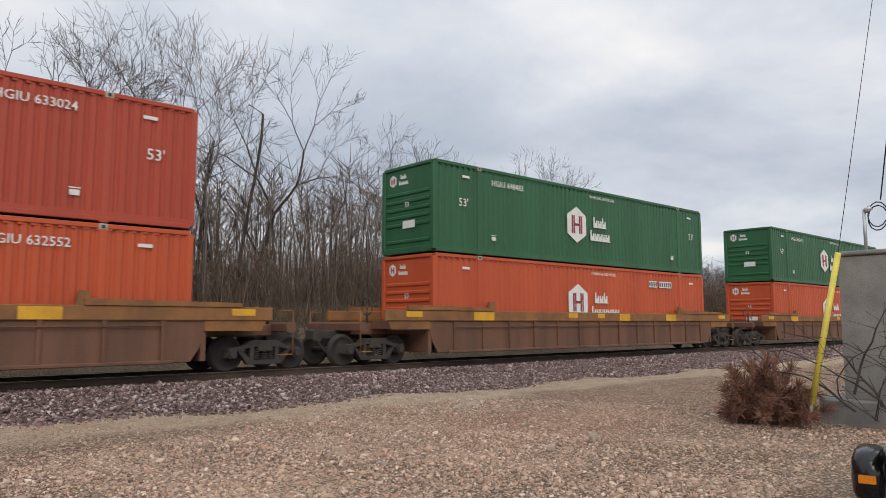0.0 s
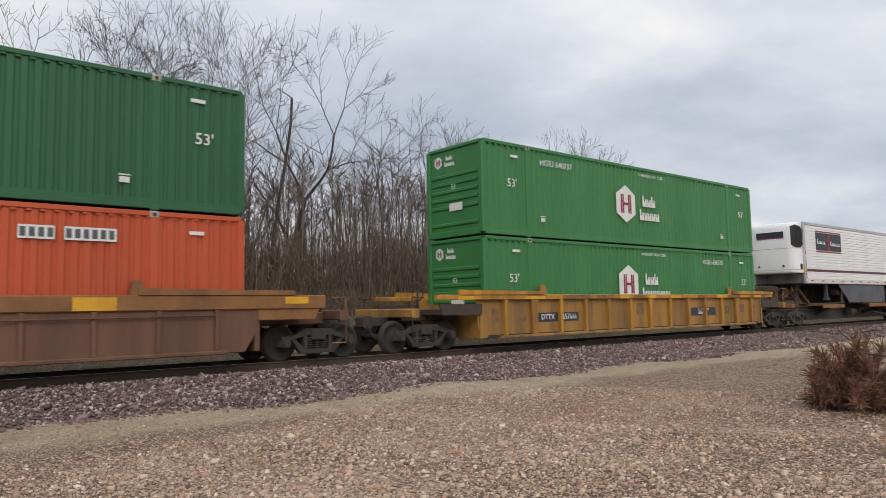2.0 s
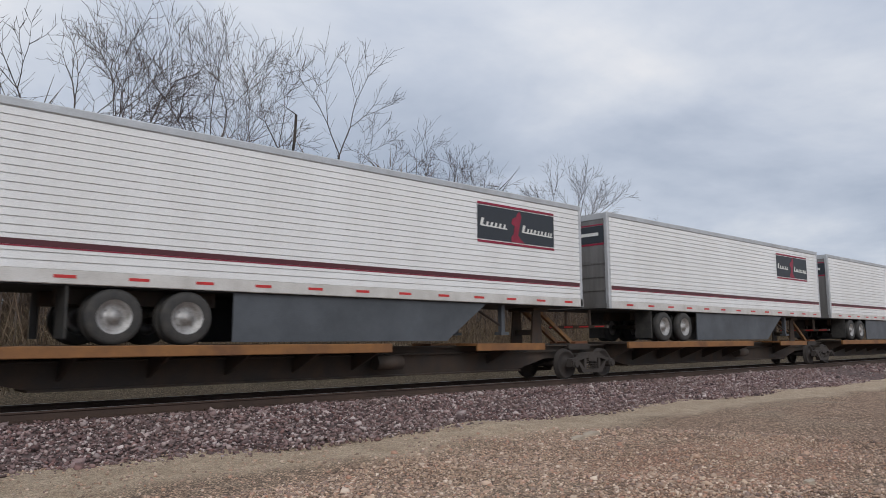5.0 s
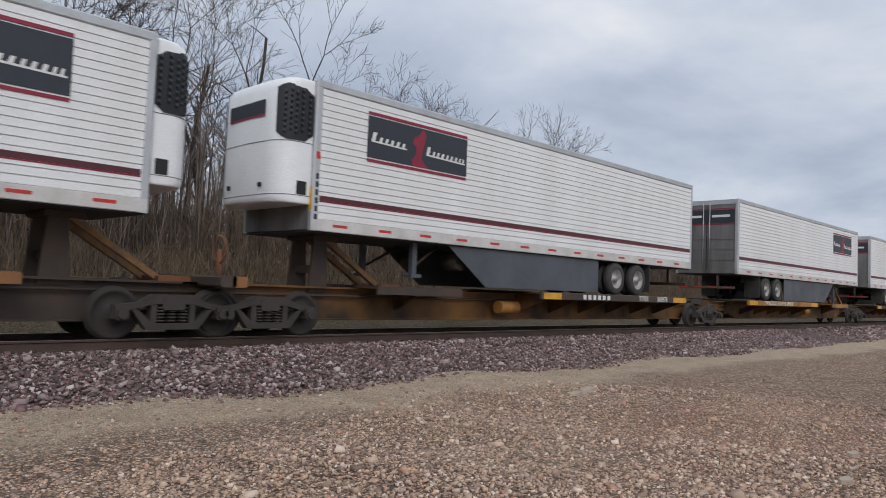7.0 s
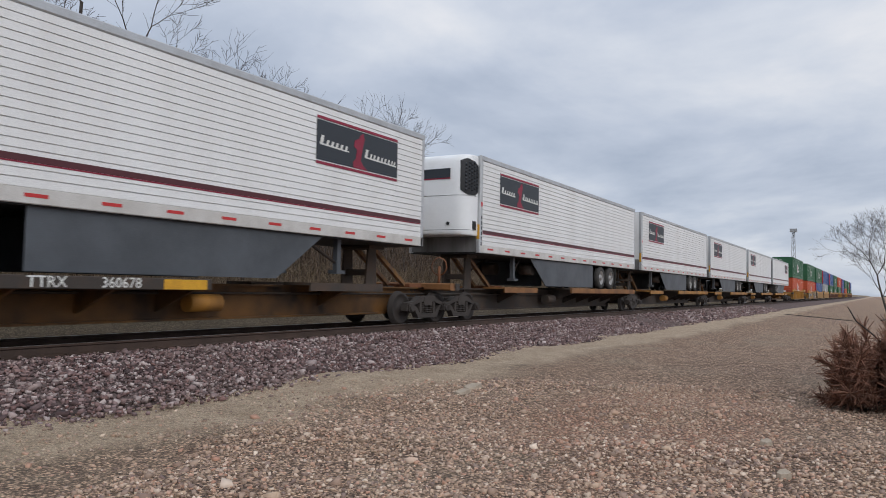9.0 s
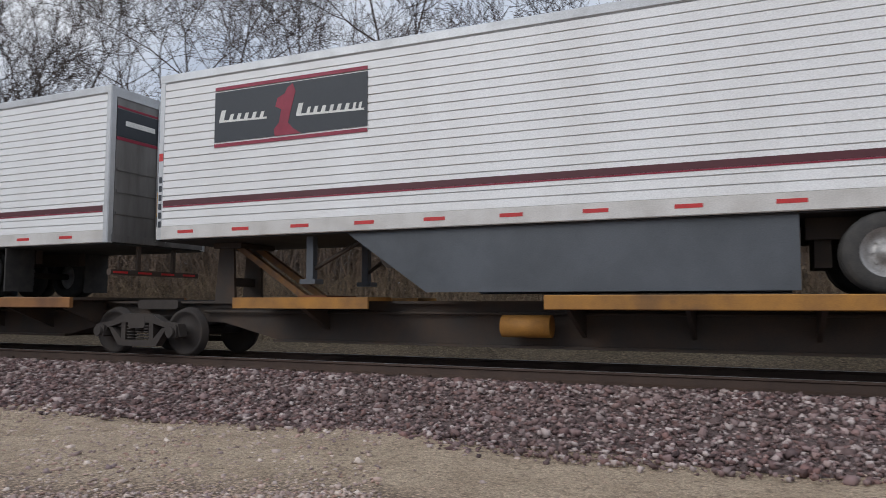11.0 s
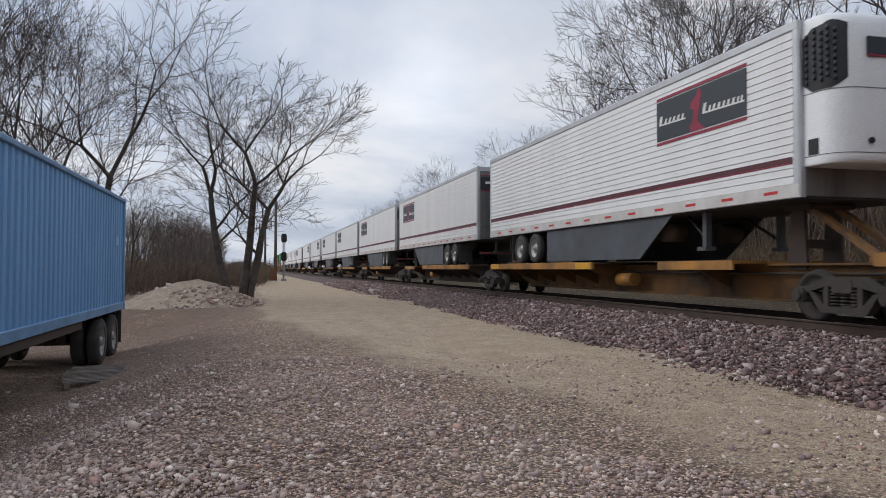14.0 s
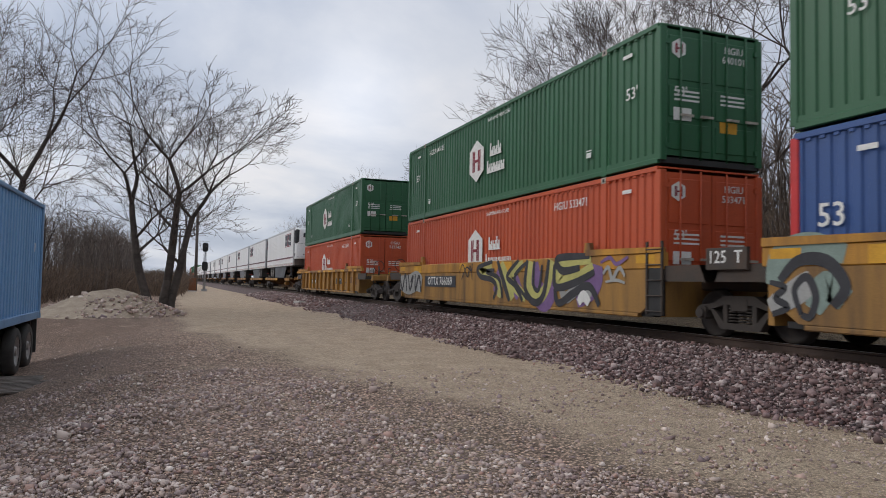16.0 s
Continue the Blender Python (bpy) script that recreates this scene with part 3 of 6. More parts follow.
def well_car(paint, sill, label, front_end=True, rear_end=True, lettered="", smooth=False, tags=()):
    """One 53 foot well; its origin lies at the rail top below the front of the container it carries."""
    car = thing("well_car", label, "railway wagon", "wagons of the train")
    a, b = -0.25, CL + 0.25
    y = 1.5
    worn = sill is YELLOW_CAR and not smooth
    zc, deep = (1.41, 0.13) if worn else (1.24, 0.06)
    for s in (-1, 1):
        e, i = s * y, s * (y - 0.12)
        # side: plate with sloped ends, top chord, bottom chord
        cut = 0.1 if worn else 0.75 if smooth else 0.3
        ring = [(a - 0.15, zc + 0.05), (a + cut - 0.2, 0.62), (a + cut, 0.32), (b - cut, 0.32), (b - cut + 0.2, 0.62), (b + 0.15, zc + 0.05)]
        part("side_plate", Shape().prism(ring, 1, min(e - s * deep, e - s * (deep + 0.025)), max(e - s * deep, e - s * (deep + 0.025))), paint, car)
        part("top_chord", Shape().box(a - (0.1 if smooth else 1.7), min(e, i), zc, b + (0.1 if smooth else 0.9 if worn else 1.7), max(e, i), 1.56, 0.02), sill, car)
        part("bottom_chord", Shape().box(a + 0.7, min(e, e - s * 0.14), 0.28, b - 0.7, max(e, e - s * 0.14), 0.37, 0.02), paint, car)
        if smooth:
            part("side_sheet", Shape().prism([(a + 0.1, 1.235), (a + 0.1, 0.7), (a + 0.6, 0.375), (b - 0.6, 0.375), (b - 0.1, 0.7), (b - 0.1, 1.235)], 1, min(e - s * 0.004, e - s * 0.05), max(e - s * 0.004, e - s * 0.05)), paint, car)
        for k in range(0 if smooth else 13):
            x = a + 0.95 + k * (b - a - 1.9) / 12
            w = 0.045 if not worn else 0.14 if k in (1, 6, 11) else 0.07
            part("side_rib", Shape().prism([(x - w, zc), (x + w, zc), (x + 0.8 * w, 0.37), (x - 0.8 * w, 0.37)], 1, min(e - s * 0.01, e - s * (deep + 0.01)), max(e - s * 0.01, e - s * (deep + 0.01))), sill if sill is YELLOW_CAR else paint, car)
        if not smooth and not worn:
            part("pipe", Shape().tube((a + 1.0, e + s * 0.01, 1.06), (b - 1.0, e + s * 0.01, 1.12), 0.018, n=6), paint, car)
        # guide ledges near the ends, a step above the chord
        reach = 0.1 if smooth else 0.9
        for x0, x1 in ((a - reach, a + 2.6), (b - 2.6, b + reach)):
            part("guide_ledge", Shape().prism([(x0, 1.56), (x1, 1.56), (x1, 1.66), (x0, 1.70), (x0, 1.56)][:4], 1, min(e + s * 0.03, e - s * 0.06), max(e + s * 0.03, e - s * 0.06)), sill, car)
            hx = x1 if x0 < 5 else x0
            part("guide_lug", Shape().prism([(hx - 0.16, 1.56), (hx + 0.16, 1.56), (hx + 0.08, 1.86), (hx - 0.1, 1.86)], 1, min(e - s * 0.02, e - s * 0.12), max(e - s * 0.02, e - s * 0.12)), sill, car)
        for x, w in ((1.5, 0.9), (6.2, 0.5), (7.9, 0.45), (9.3, 0.7), (12.6, 0.8), (-0.2 if smooth else -1.2, 0.6), (CL - 0.5 if smooth or worn else CL + 0.9, 0.6)):
            part("yellow_patch", Shape().box(x, min(e + s * 0.004, e), zc + 0.01 if worn else 1.36 - (0.1 if w > 0.65 else 0), x + w, max(e + s * 0.004, e), 1.52), YELLOW_MARK, car)
        if worn and s < 0:
            for x, w, h, z in ((14.35, 0.62, 0.34, 0.8), (15.45, 0.42, 0.36, 0.74), (0.2, 0.3, 0.4, 0.75), (1.35, 0.3, 0.22, 0.75), (7.3, 0.45, 0.4, 0.85)):
                part("primer_patch", Shape().box(x, min(e - s * (deep - 0.005), e - s * deep), z, x + w, max(e - s * (deep - 0.005), e - s * deep), z + h), PRIMER, car, "faded purple-brown primer patch")
            for x, w in ((3.2, 1.4), (4.9, 0.8), (7.0, 0.7), (11.2, 0.5), (12.95, 1.5), (15.3, 1.2)):
                part("rust_patch", Shape().box(x, min(e + s * 0.003, e), zc + 0.015, x + w, max(e + s * 0.003, e), 1.54), PRIMER, car)
    if worn:
        part("data_panel", Shape().box(10.85, -1.376, 0.74, 12.65, -1.37, 1.05), SIGN_BLACK, car, "black panel with worn white data lines")
        for j in range(5):
            part("data_line", Shape().box(11.35, -1.379, 0.8 + j * 0.045, 11.75 + 0.4 * (j > 2), -1.376, 0.82 + j * 0.045), WHITE_PAINT, car)
        marking("length_marking", "53", 0.3, 13.55, -1.376, 0.93, car, SIGN_BLACK)
    if paint is BROWN_CAR:
        pl8 = part("stencil_block", Shape().box(11.9, -1.425, 0.55, 12.4, -1.42, 1.1), SPRAY_STENCIL, car, "faded white stencil block")
    part("well_floor", Shape().box(a + 0.3, -1.4, 0.3, b - 0.3, 1.4, 0.4), GAP_DARK, car)
    for x, s, ended in ((a, -1, front_end), (b, 1, rear_end)):
        # end platform over the truck
        x0, x1 = sorted((x - s * 0.1, x + s * (2.2 if ended else 1.5)))
        part("end_bulkhead", Shape().box(x - 0.06, -1.42, 0.32, x + 0.06, 1.42, 1.3), paint, car)
        part("end_platform", Shape().box(x0, -0.55, 0.84, x1, 0.55, 1.16, 0.03).box(min(x + s * 0.2, x + s * 1.5), -1.45, 1.02, max(x + s * 0.2, x + s * 1.5), 1.45, 1.16), SPINE_DARK if sill is YELLOW_CAR else paint, car)
        for t in (-1, 1):
            part("end_plate", Shape().prism([(x, 1.0), (x + s * 1.45, 1.0), (x + s * 1.6, 1.3), (x, 1.3)], 1, min(t * 1.42, t * 1.46), max(t * 1.42, t * 1.46)), SPINE_DARK if sill is YELLOW_CAR else sill, car)
        if ended:
            part("end_beam", Shape().box(min(x + s * 2.2, x + s * 2.45), -1.35, 0.95, max(x + s * 2.2, x + s * 2.45), 1.35, 1.2, 0.03), paint, car)
            for t in (-1.3, 1.3):
                part("hand_hold", Shape().tube((x + s * 2.4, t, 0.4), (x + s * 2.4, t, 1.5), 0.018, n=6).tube((x + s * 2.0, t, 1.5), (x + s * 2.4, t, 1.5), 0.018, n=6).tube((x + s * 2.0, t, 0.4), (x + s * 2.4, t, 0.4), 0.018, n=6), SPINE_DARK if sill is YELLOW_CAR else sill, car)
            part("brake_wheel", Shape().lathe([(0.24, -0.015), (0.27, 0), (0.24, 0.015), (0.24, -0.015)], (x + s * 1.9, -0.9, 1.65), 0, 14).tube((x + s * 1.9, -0.9, 1.15), (x + s * 1.9, -0.9, 1.65), 0.04, n=6), TRUCK_STEEL, car)
            brake_gear(car, x + s * 2.3, s)
        truck(car, x + s * (1.75 if ended else 1.62)) if ended or s > 0 else None
    if lettered:
        nx, wide = (2.15 if "657666" in lettered else 3.4, 1.95) if worn else (2.88, 3.0)
        ny = -1.376 if worn else -1.512
        part("number_panel", Shape().box(nx, ny, 0.72 if worn else 0.76, nx + wide, ny + 0.006, 1.0 if worn else 1.14), SIGN_BLACK, car, "black panel with the wagon's number")
        if worn:
            for word, x in zip(lettered.split(" "), (nx + 0.47, nx + 1.5)):
                marking("number_marking", word, 0.17, x, ny - 0.004, 0.86, car, WHITE_PAINT)
        else:
            marking("number_marking", lettered, 0.29, nx + 1.5, ny - 0.004, 0.95, car, WHITE_PAINT)
    graffiti(car, tags)
    if smooth:
        # ladder at the rear on a flush block coloured as a recess's shade, lettered end panel at the front
        part("ladder_recess", Shape().box(b - 0.42, -1.497, 0.34, b + 0.06, -1.40, 1.62), GAP_DARK, car)
        lad = Shape()
        for x in (b - 0.40, b + 0.06):
            lad.box(x, -1.53, 0.36, x + 0.05, -1.49, 1.78)
        for k in range(5):
            lad.tube((b - 0.4, -1.525, 0.42 + k * 0.3), (b + 0.1, -1.525, 0.42 + k * 0.3), 0.014, n=6)
        part("ladder", lad, SPINE_DARK, car, "grimy steel ladder")
        if not front_end:
            part("end_panel", Shape().box(a - 1.35, -1.53, 1.2, a - 0.4, -1.455, 1.58, 0.01), SPINE_DARK, car, "black panel with a wagon code")
            marking("code_marking", "125  T", 0.22, a - 0.9, -1.534, 1.41, car, WHITE_PAINT)
    return car


# ---- trailers on spine cars ----
DECK_OCHRE = mat("worn_ochre_deck_edge", (0.42, 0.19, 0.03), 0.65, dark=(0.10, 0.055, 0.03), scale=1.1, amount=0.9)
TZ0, TZ1 = 2.634 - RAIL, 5.635 - RAIL     # floor and roof of a trailer above the rail
DECK = 1.07
TYRE = Shape().lathe([(0.3, -0.11), (0.42, -0.12), (0.47, -0.09), (0.49, -0.05), (0.49, 0.05), (0.47, 0.09), (0.42, 0.12), (0.3, 0.11)], (0, 0, 0), 1, 24).mesh("tyre", RUBBER)
HUB = Shape().lathe([(0.0, -0.10), (0.09, -0.10), (0.11, -0.03), (0.2, 0.0), (0.24, -0.03), (0.3, -0.1), (0.315, -0.1), (0.3, -0.02)], (0, 0, 0), 1, 20)
for k in range(8):
    HUB.tube((0.17 * math.cos(k * 0.785), -0.04, 0.17 * math.sin(k * 0.785)), (0.17 * math.cos(k * 0.785), 0.0, 0.17 * math.sin(k * 0.785)), 0.018, n=5)
HUB = HUB.mesh("rim", RIM)


def unit_outline():
    """Half-rounded plan of the cooling unit: (across, ahead), from one side round the front to the other."""
    ring = [(-1.2, -0.02), (-1.2, -0.2), (-1.2, -0.36)]
    ring += [(-0.72 - 0.48 * math.cos(a), -0.36 - 0.4 * math.sin(a)) for a in [radians(15 * k) for k in range(1, 7)]]
    ring += [(-0.35, -0.785)]
    return ring + [(0.0, -0.79)] + [(-y, x) for y, x in reversed(ring)]


def cooling_unit(root):
    unit = Shape()
    ring = unit_outline()
    zs = ((TZ0 + 0.5, 0.93), (TZ0 + 0.54, 0.985), (TZ0 + 0.62, 1.0), (TZ1 - 0.5, 1.0), (TZ1 - 0.28, 0.985), (TZ1 - 0.16, 0.95), (TZ1 - 0.08, 0.88), (TZ1 - 0.04, 0.74))
    n = len(ring)
    for z, k in zs:
        unit.v += [(x * k, y * (0.96 + 0.04 * k), z) for y, x in ring]
    for j in range(len(zs) - 1):
        for i in range(n - 1):
            unit.f.append((j * n + i, j * n + i + 1, (j + 1) * n + i + 1, (j + 1) * n + i)); unit.s.append(True)
    unit.f += [tuple(range(n)), tuple((len(zs) - 1) * n + i for i in range(n))]; unit.s += [False, False]
    ru = part("cooling_unit", unit, REEFER_WHITE, root, "white rounded refrigeration unit")
    for s in (-1, 1):
        # the grille wraps from the side round the corner; rows of honeycomb cells stand on it
        wrap = [(y * 1.012, x * 1.012 - 0.004) for y, x in ring[:7]]
        lo, hi = TZ1 - 1.28, TZ1 - 0.17
        gr, cells = Shape(), Shape()
        m = len(wrap)
        for k, (y, x) in enumerate(wrap):
            c = 0.14 if k in (0, m - 1) else 0.05 if k == m - 2 else 0.0
            for zz, f in ((lo + c, 1.0), (hi - 0.12 - c, 1.0), (hi - c * 0.6, 0.975)):
                gr.v.append((x * f, -s * -y * f, zz))
        for k in range(m - 1):
            for j in range(2):
                gr.f.append((3 * k + j, 3 * k + 3 + j, 3 * k + 4 + j, 3 * k + 1 + j)); gr.s.append(True)
        part("side_grille", gr, BLACK_GRILLE, ru, "black honeycomb grille")
        for r in range(8):
            for k in range(m - 2):
                (y0, x0), (y1, x1) = wrap[k], wrap[k + 1]
                cy, cx = (y0 + y1) / 2 * 1.008, (x0 + x1) / 2 * 1.008
                z = lo + 0.16 + r * 0.11 + (0.055 if k % 2 else 0)
                cells.tube((cx, s * cy, z - 0.035), (cx, s * cy, z + 0.035), 0.03, 0.022, n=5)
        tagged(part("grille_mesh", cells, SIGN_BLACK, ru), kind="stuff")
        part("service_box", Shape().box(-0.34, min(s * 1.19, s * 1.212), TZ0 + 0.68, -0.12, max(s * 1.19, s * 1.212), TZ0 + 0.94), BLACK_GRILLE, ru)
        part("fuel_cap", Shape().tube((-0.77, s * 0.6, TZ0 + 0.85), (-0.81, s * 0.6, TZ0 + 0.85), 0.05, n=10), BLACK_GRILLE, ru)
    part("front_badge", Shape().box(-0.805, -0.66, TZ1 - 0.76, -0.78, 0.66, TZ1 - 0.48), SIGN_BLACK, ru)
    part("badge_border", Shape().box(-0.806, -0.66, TZ1 - 0.80, -0.78, 0.66, TZ1 - 0.765), SIGN_RED, ru)
    seam = Shape()
    for z in (TZ1 - 1.3, TZ0 + 0.66):
        pts = [(x * 1.004 - 0.002, y * 1.003) for y, x in ring]
        for (xa, ya), (xb, yb) in zip(pts, pts[1:]):
            seam.tube((xa, ya, z), (xb, yb, z), 0.006, n=4, caps=False)
    part("panel_seam", seam, SKIRT, ru)


def trailer(cooled=True, off=3.1):
    """A 53 foot refrigerated trailer, its nose at x = 0 and its doors at x = 16.15; z counts from the rail top."""
    root = thing("semi_trailer", "white %s semi trailer with maroon stripe, riding on a flatcar" % ("refrigerated" if cooled else "ribbed aluminium"), "trailer", "trailers on the train")
    L, y0, y1 = 16.15, -1.3, 1.3
    for s in (-1, 1):
        e = s * 1.3
        # ribbed aluminium sheets: narrow lapped boards, each standing a little out at its foot
        n = 19
        h = (TZ1 - 0.16 - TZ0 - 0.24) / n
        for k in range(n):
            z = TZ0 + 0.24 + k * h
            part("side_board", Shape().prism([(e - s * 0.05, z), (e - s * 0.002, z), (e - s * 0.004, z + h * 0.87), (e - s * 0.034, z + h * 0.89), (e - s * 0.034, z + h), (e - s * 0.05, z + h)], 0, 0.12, L - 0.1), WHITE_TRAILER, root)
        part("bottom_rail", Shape().box(0.0, min(e, e - s * 0.09), TZ0, L, max(e, e - s * 0.09), TZ0 + 0.24, 0.012), TRAILER_RAIL, root)
        part("top_rail", Shape().box(0.0, min(e + s * 0.004, e - s * 0.08), TZ1 - 0.16, L, max(e + s * 0.004, e - s * 0.08), TZ1, 0.02), ALU, root)
        part("nose_post", Shape().box(-0.02, min(e, e - s * 0.16), TZ0, 0.14, max(e, e - s * 0.16), TZ1 - 0.02, 0.03), ALU, root)
        part("door_post", Shape().box(L - 0.11, min(e + s * 0.003, e - s * 0.14), TZ0, L + 0.02, max(e + s * 0.003, e - s * 0.14), TZ1 - 0.02, 0.02), ALU, root)
        part("maroon_stripe", Shape().box(0.14, min(e + s * 0.004, e), TZ0 + 0.60, L - 0.12, max(e + s * 0.004, e), TZ0 + 0.70), MAROON, root)
        part("red_stripe", Shape().box(0.14, min(e + s * 0.004, e), TZ0 + 0.575, L - 0.12, max(e + s * 0.004, e), TZ0 + 0.597), SIGN_RED, root)
        for k in range(13):
            part("reflector_tape", Shape().box(0.5 + k * 1.2, min(e + s * 0.004, e), TZ0 + 0.10, 0.85 + k * 1.2, max(e + s * 0.004, e), TZ0 + 0.155), REFLECT_RED, root)
        if s < 0:
            # stacked unit-number bars, reflector and warning label on the nose post
            bars = Shape()
            for k in range(6):
                bars.box(0.035, e - 0.004, TZ0 + 0.22 + k * 0.16, 0.10, e, TZ0 + 0.33 + k * 0.16)
            part("number_bar", bars, SIGN_BLACK, root)
            part("post_reflector", Shape().box(0.02, e - 0.004, TZ0 + 1.42, 0.115, e, TZ0 + 1.56), REFLECT_RED, root, "red reflector patch")
            part("warning_label", Shape().box(-0.024, e + 0.02, TZ0 + 0.42, -0.02, e + 0.12, TZ0 + 0.86), YELLOW_MARK, root, "yellow warning label")
        # company sign as plain shapes
        turn = 0 if s < 0 else 180
        cx = 2.8
        m = pose(cx, e + s * 0.004, TZ0 + 2.09, 0, 0, turn)
        sign = part("sign_panel", Shape().box(-1.52, -0.006, -0.44, 1.52, 0, 0.44), SIGN_BLACK, root, "black company sign with red borders", m)
        part("sign_border", Shape().box(-1.52, -0.007, -0.53, 1.52, 0, -0.47), SIGN_RED, sign)
        part("sign_border", Shape().box(-1.52, -0.007, 0.47, 1.52, 0, 0.53), SIGN_RED, sign)
        part("sign_figure", Shape().prism([(-0.24, -0.44), (0.28, -0.44), (0.12, -0.34), (0.02, -0.24), (0.08, 0.0), (0.16, 0.28), (0.1, 0.42), (0.0, 0.36), (-0.06, 0.26), (-0.2, 0.2), (-0.24, 0.06), (-0.12, 0.0), (-0.16, -0.22), (-0.26, -0.32)], 1, -0.010, -0.006), SIGN_RED, sign)
        for x0, widths in ((-1.42, (0.2, 0.15, 0.15, 0.15, 0.16, 0.14)), (0.18, (0.19, 0.12, 0.14, 0.15, 0.13, 0.14, 0.14, 0.1, 0.1))):
            x = x0
            ring = []
            for k, w in enumerate(widths):
                z = -0.10 - 0.08 * (x + 1.42) / 2.8
                hh = 0.21 if k == 0 else 0.135
                ring += [(x, z + 0.035), (x + w * 0.25, z + hh), (x + w * 0.72, z + hh), (x + w * 0.5, z + 0.035)]
                x += w * 1.06
            ring += [(x, z + 0.035), (x, z), (x0, -0.10 - 0.08 * (x0 + 1.42) / 2.8)]
            sh = Shape().prism(ring, 1, -0.009, -0.006)
            part("word_bar", sh, WHITE_PAINT, sign)
    part("roof", Shape().box(0.02, -1.26, TZ1 - 0.06, L - 0.02, 1.26, TZ1 - 0.012), ALU, root)
    part("floor", Shape().box(0.0, -1.25, TZ0 - 0.02, L, 1.25, TZ0 + 0.06), GAP_DARK, root)
    part("nose_wall", Shape().box(0.0, -1.2, TZ0 + 0.02, 0.05, 1.2, TZ1 - 0.03), WHITE_TRAILER, root)
    part("nose_skirt", Shape().box(-0.03, -1.18, TZ0 + 0.02, 0.0, 1.18, TZ0 + 0.55, 0.01), DIRTY_ALU, root)
    # the refrigerating unit on the nose
    if cooled:
        cooling_unit(root)
    # rear doors
    for s in (-1, 1):
        a, b = sorted((s * 0.015, s * 1.15))
        door = part("door", Shape().box(L - 0.06, a, TZ0 + 0.16, L + 0.0, b, TZ1 - 0.18), DIRTY_ALU, root, "road-grimed aluminium rear door")
        part("door_sign", Shape().box(L + 0.002, a, TZ1 - 0.95, L + 0.008, b, TZ1 - 0.42), SIGN_BLACK, door)
        part("door_sign_border", Shape().box(L + 0.002, a, TZ1 - 1.02, L + 0.009, b, TZ1 - 0.96), SIGN_RED, door)
        part("door_sign_border", Shape().box(L + 0.002, a, TZ1 - 0.40, L + 0.009, b, TZ1 - 0.36), SIGN_RED, door)
        part("word_bar", Shape().box(L + 0.006, a + 0.2, TZ1 - 0.72, L + 0.012, b - 0.2, TZ1 - 0.62), WHITE_PAINT, door)
        for y in (a + 0.12 if s > 0 else b - 0.12,):
            part("locking_bar", Shape().tube((L + 0.03, y, TZ0 + 0.1), (L + 0.03, y, TZ1 - 0.1), 0.016, n=6), ALU, door)
        for k in range(3):
            part("door_rib", Shape().box(L + 0.0, a + 0.03, TZ0 + 0.55 + k * 0.42, L + 0.02, b - 0.03, TZ0 + 0.6 + k * 0.42), DIRTY_ALU, door)
    part("door_header", Shape().box(L - 0.1, -1.18, TZ1 - 0.2, L + 0.02, 1.18, TZ1 - 0.02), ALU, root)
    part("door_sill", Shape().box(L - 0.1, -1.2, TZ0 + 0.02, L + 0.03, 1.2, TZ0 + 0.16), DIRTY_ALU, root)
    for y in (-1.25, 0.62):
        part("mud_flap", Shape().box(L - off + 0.75, y, DECK + 0.12, L - off + 0.78, y + 0.63, TZ0 - 0.02), RUBBER, root)
    part("underride_guard", Shape().box(L - 0.12, -1.15, DECK + 0.42, L - 0.02, 1.15, DECK + 0.52).box(L - 0.1, -0.5, DECK + 0.5, L - 0.04, -0.42, TZ0 + 0.02).box(L - 0.1, 0.42, DECK + 0.5, L - 0.04, 0.5, TZ0 + 0.02), SPINE_DARK, root)
    for k in range(4):
        part("reflector_tape", Shape().box(L - 0.02, -1.1 + k * 0.6, DECK + 0.45, L - 0.015, -0.75 + k * 0.6, DECK + 0.49), REFLECT_RED, root)
    # bogie
    for x in (L - off, L - off - 1.28):
        for s in (-1, 1):
            for yy in (1.16, 0.86):
                w = part("tyre", TYRE, None, root, "", pose(x, s * yy, DECK + 0.49))
                part("rim", HUB, None, w, "", pose(0, 0, 0, 0, 0, 0 if s < 0 else 180))
        part("axle", Shape().tube((x, -0.8, DECK + 0.49), (x, 0.8, DECK + 0.49), 0.07, n=8), SPINE_DARK, root)
    part("bogie_frame", Shape().box(L - off - 2.1, -0.6, TZ0 - 0.3, L - off + 0.8, -0.45, TZ0).box(L - off - 2.1, 0.45, TZ0 - 0.3, L - off + 0.8, 0.6, TZ0).box(L - off - 2.0, -0.5, DECK + 0.35, L - off - 1.8, 0.5, TZ0 - 0.2), SPINE_DARK, root)
    # aerodynamic side skirts with a raked front
    for s in (-1, 1):
        part("side_skirt", Shape().prism([(3.9, TZ0 - 0.01), (L - off - 2.2, TZ0 - 0.01), (L - off - 2.2, DECK + 0.05), (5.3, DECK + 0.05)], 1, min(s * 1.2, s * 1.17), max(s * 1.2, s * 1.17)), SKIRT, root)
    # landing gear and braces
    for s in (-1, 1):
        part("landing_leg", Shape().box(3.0, min(s * 0.85, s * 0.98), DECK + 0.28, 3.13, max(s * 0.85, s * 0.98), TZ0).box(2.92, min(s * 0.8, s * 1.05), DECK + 0.2, 3.22, max(s * 0.8, s * 1.05), DECK + 0.28), SKIRT, root)
        part("leg_brace", Shape().tube((3.1, s * 0.9, DECK + 0.45), (4.1, s * 0.7, TZ0), 0.035, n=6), SPINE_DARK, root)
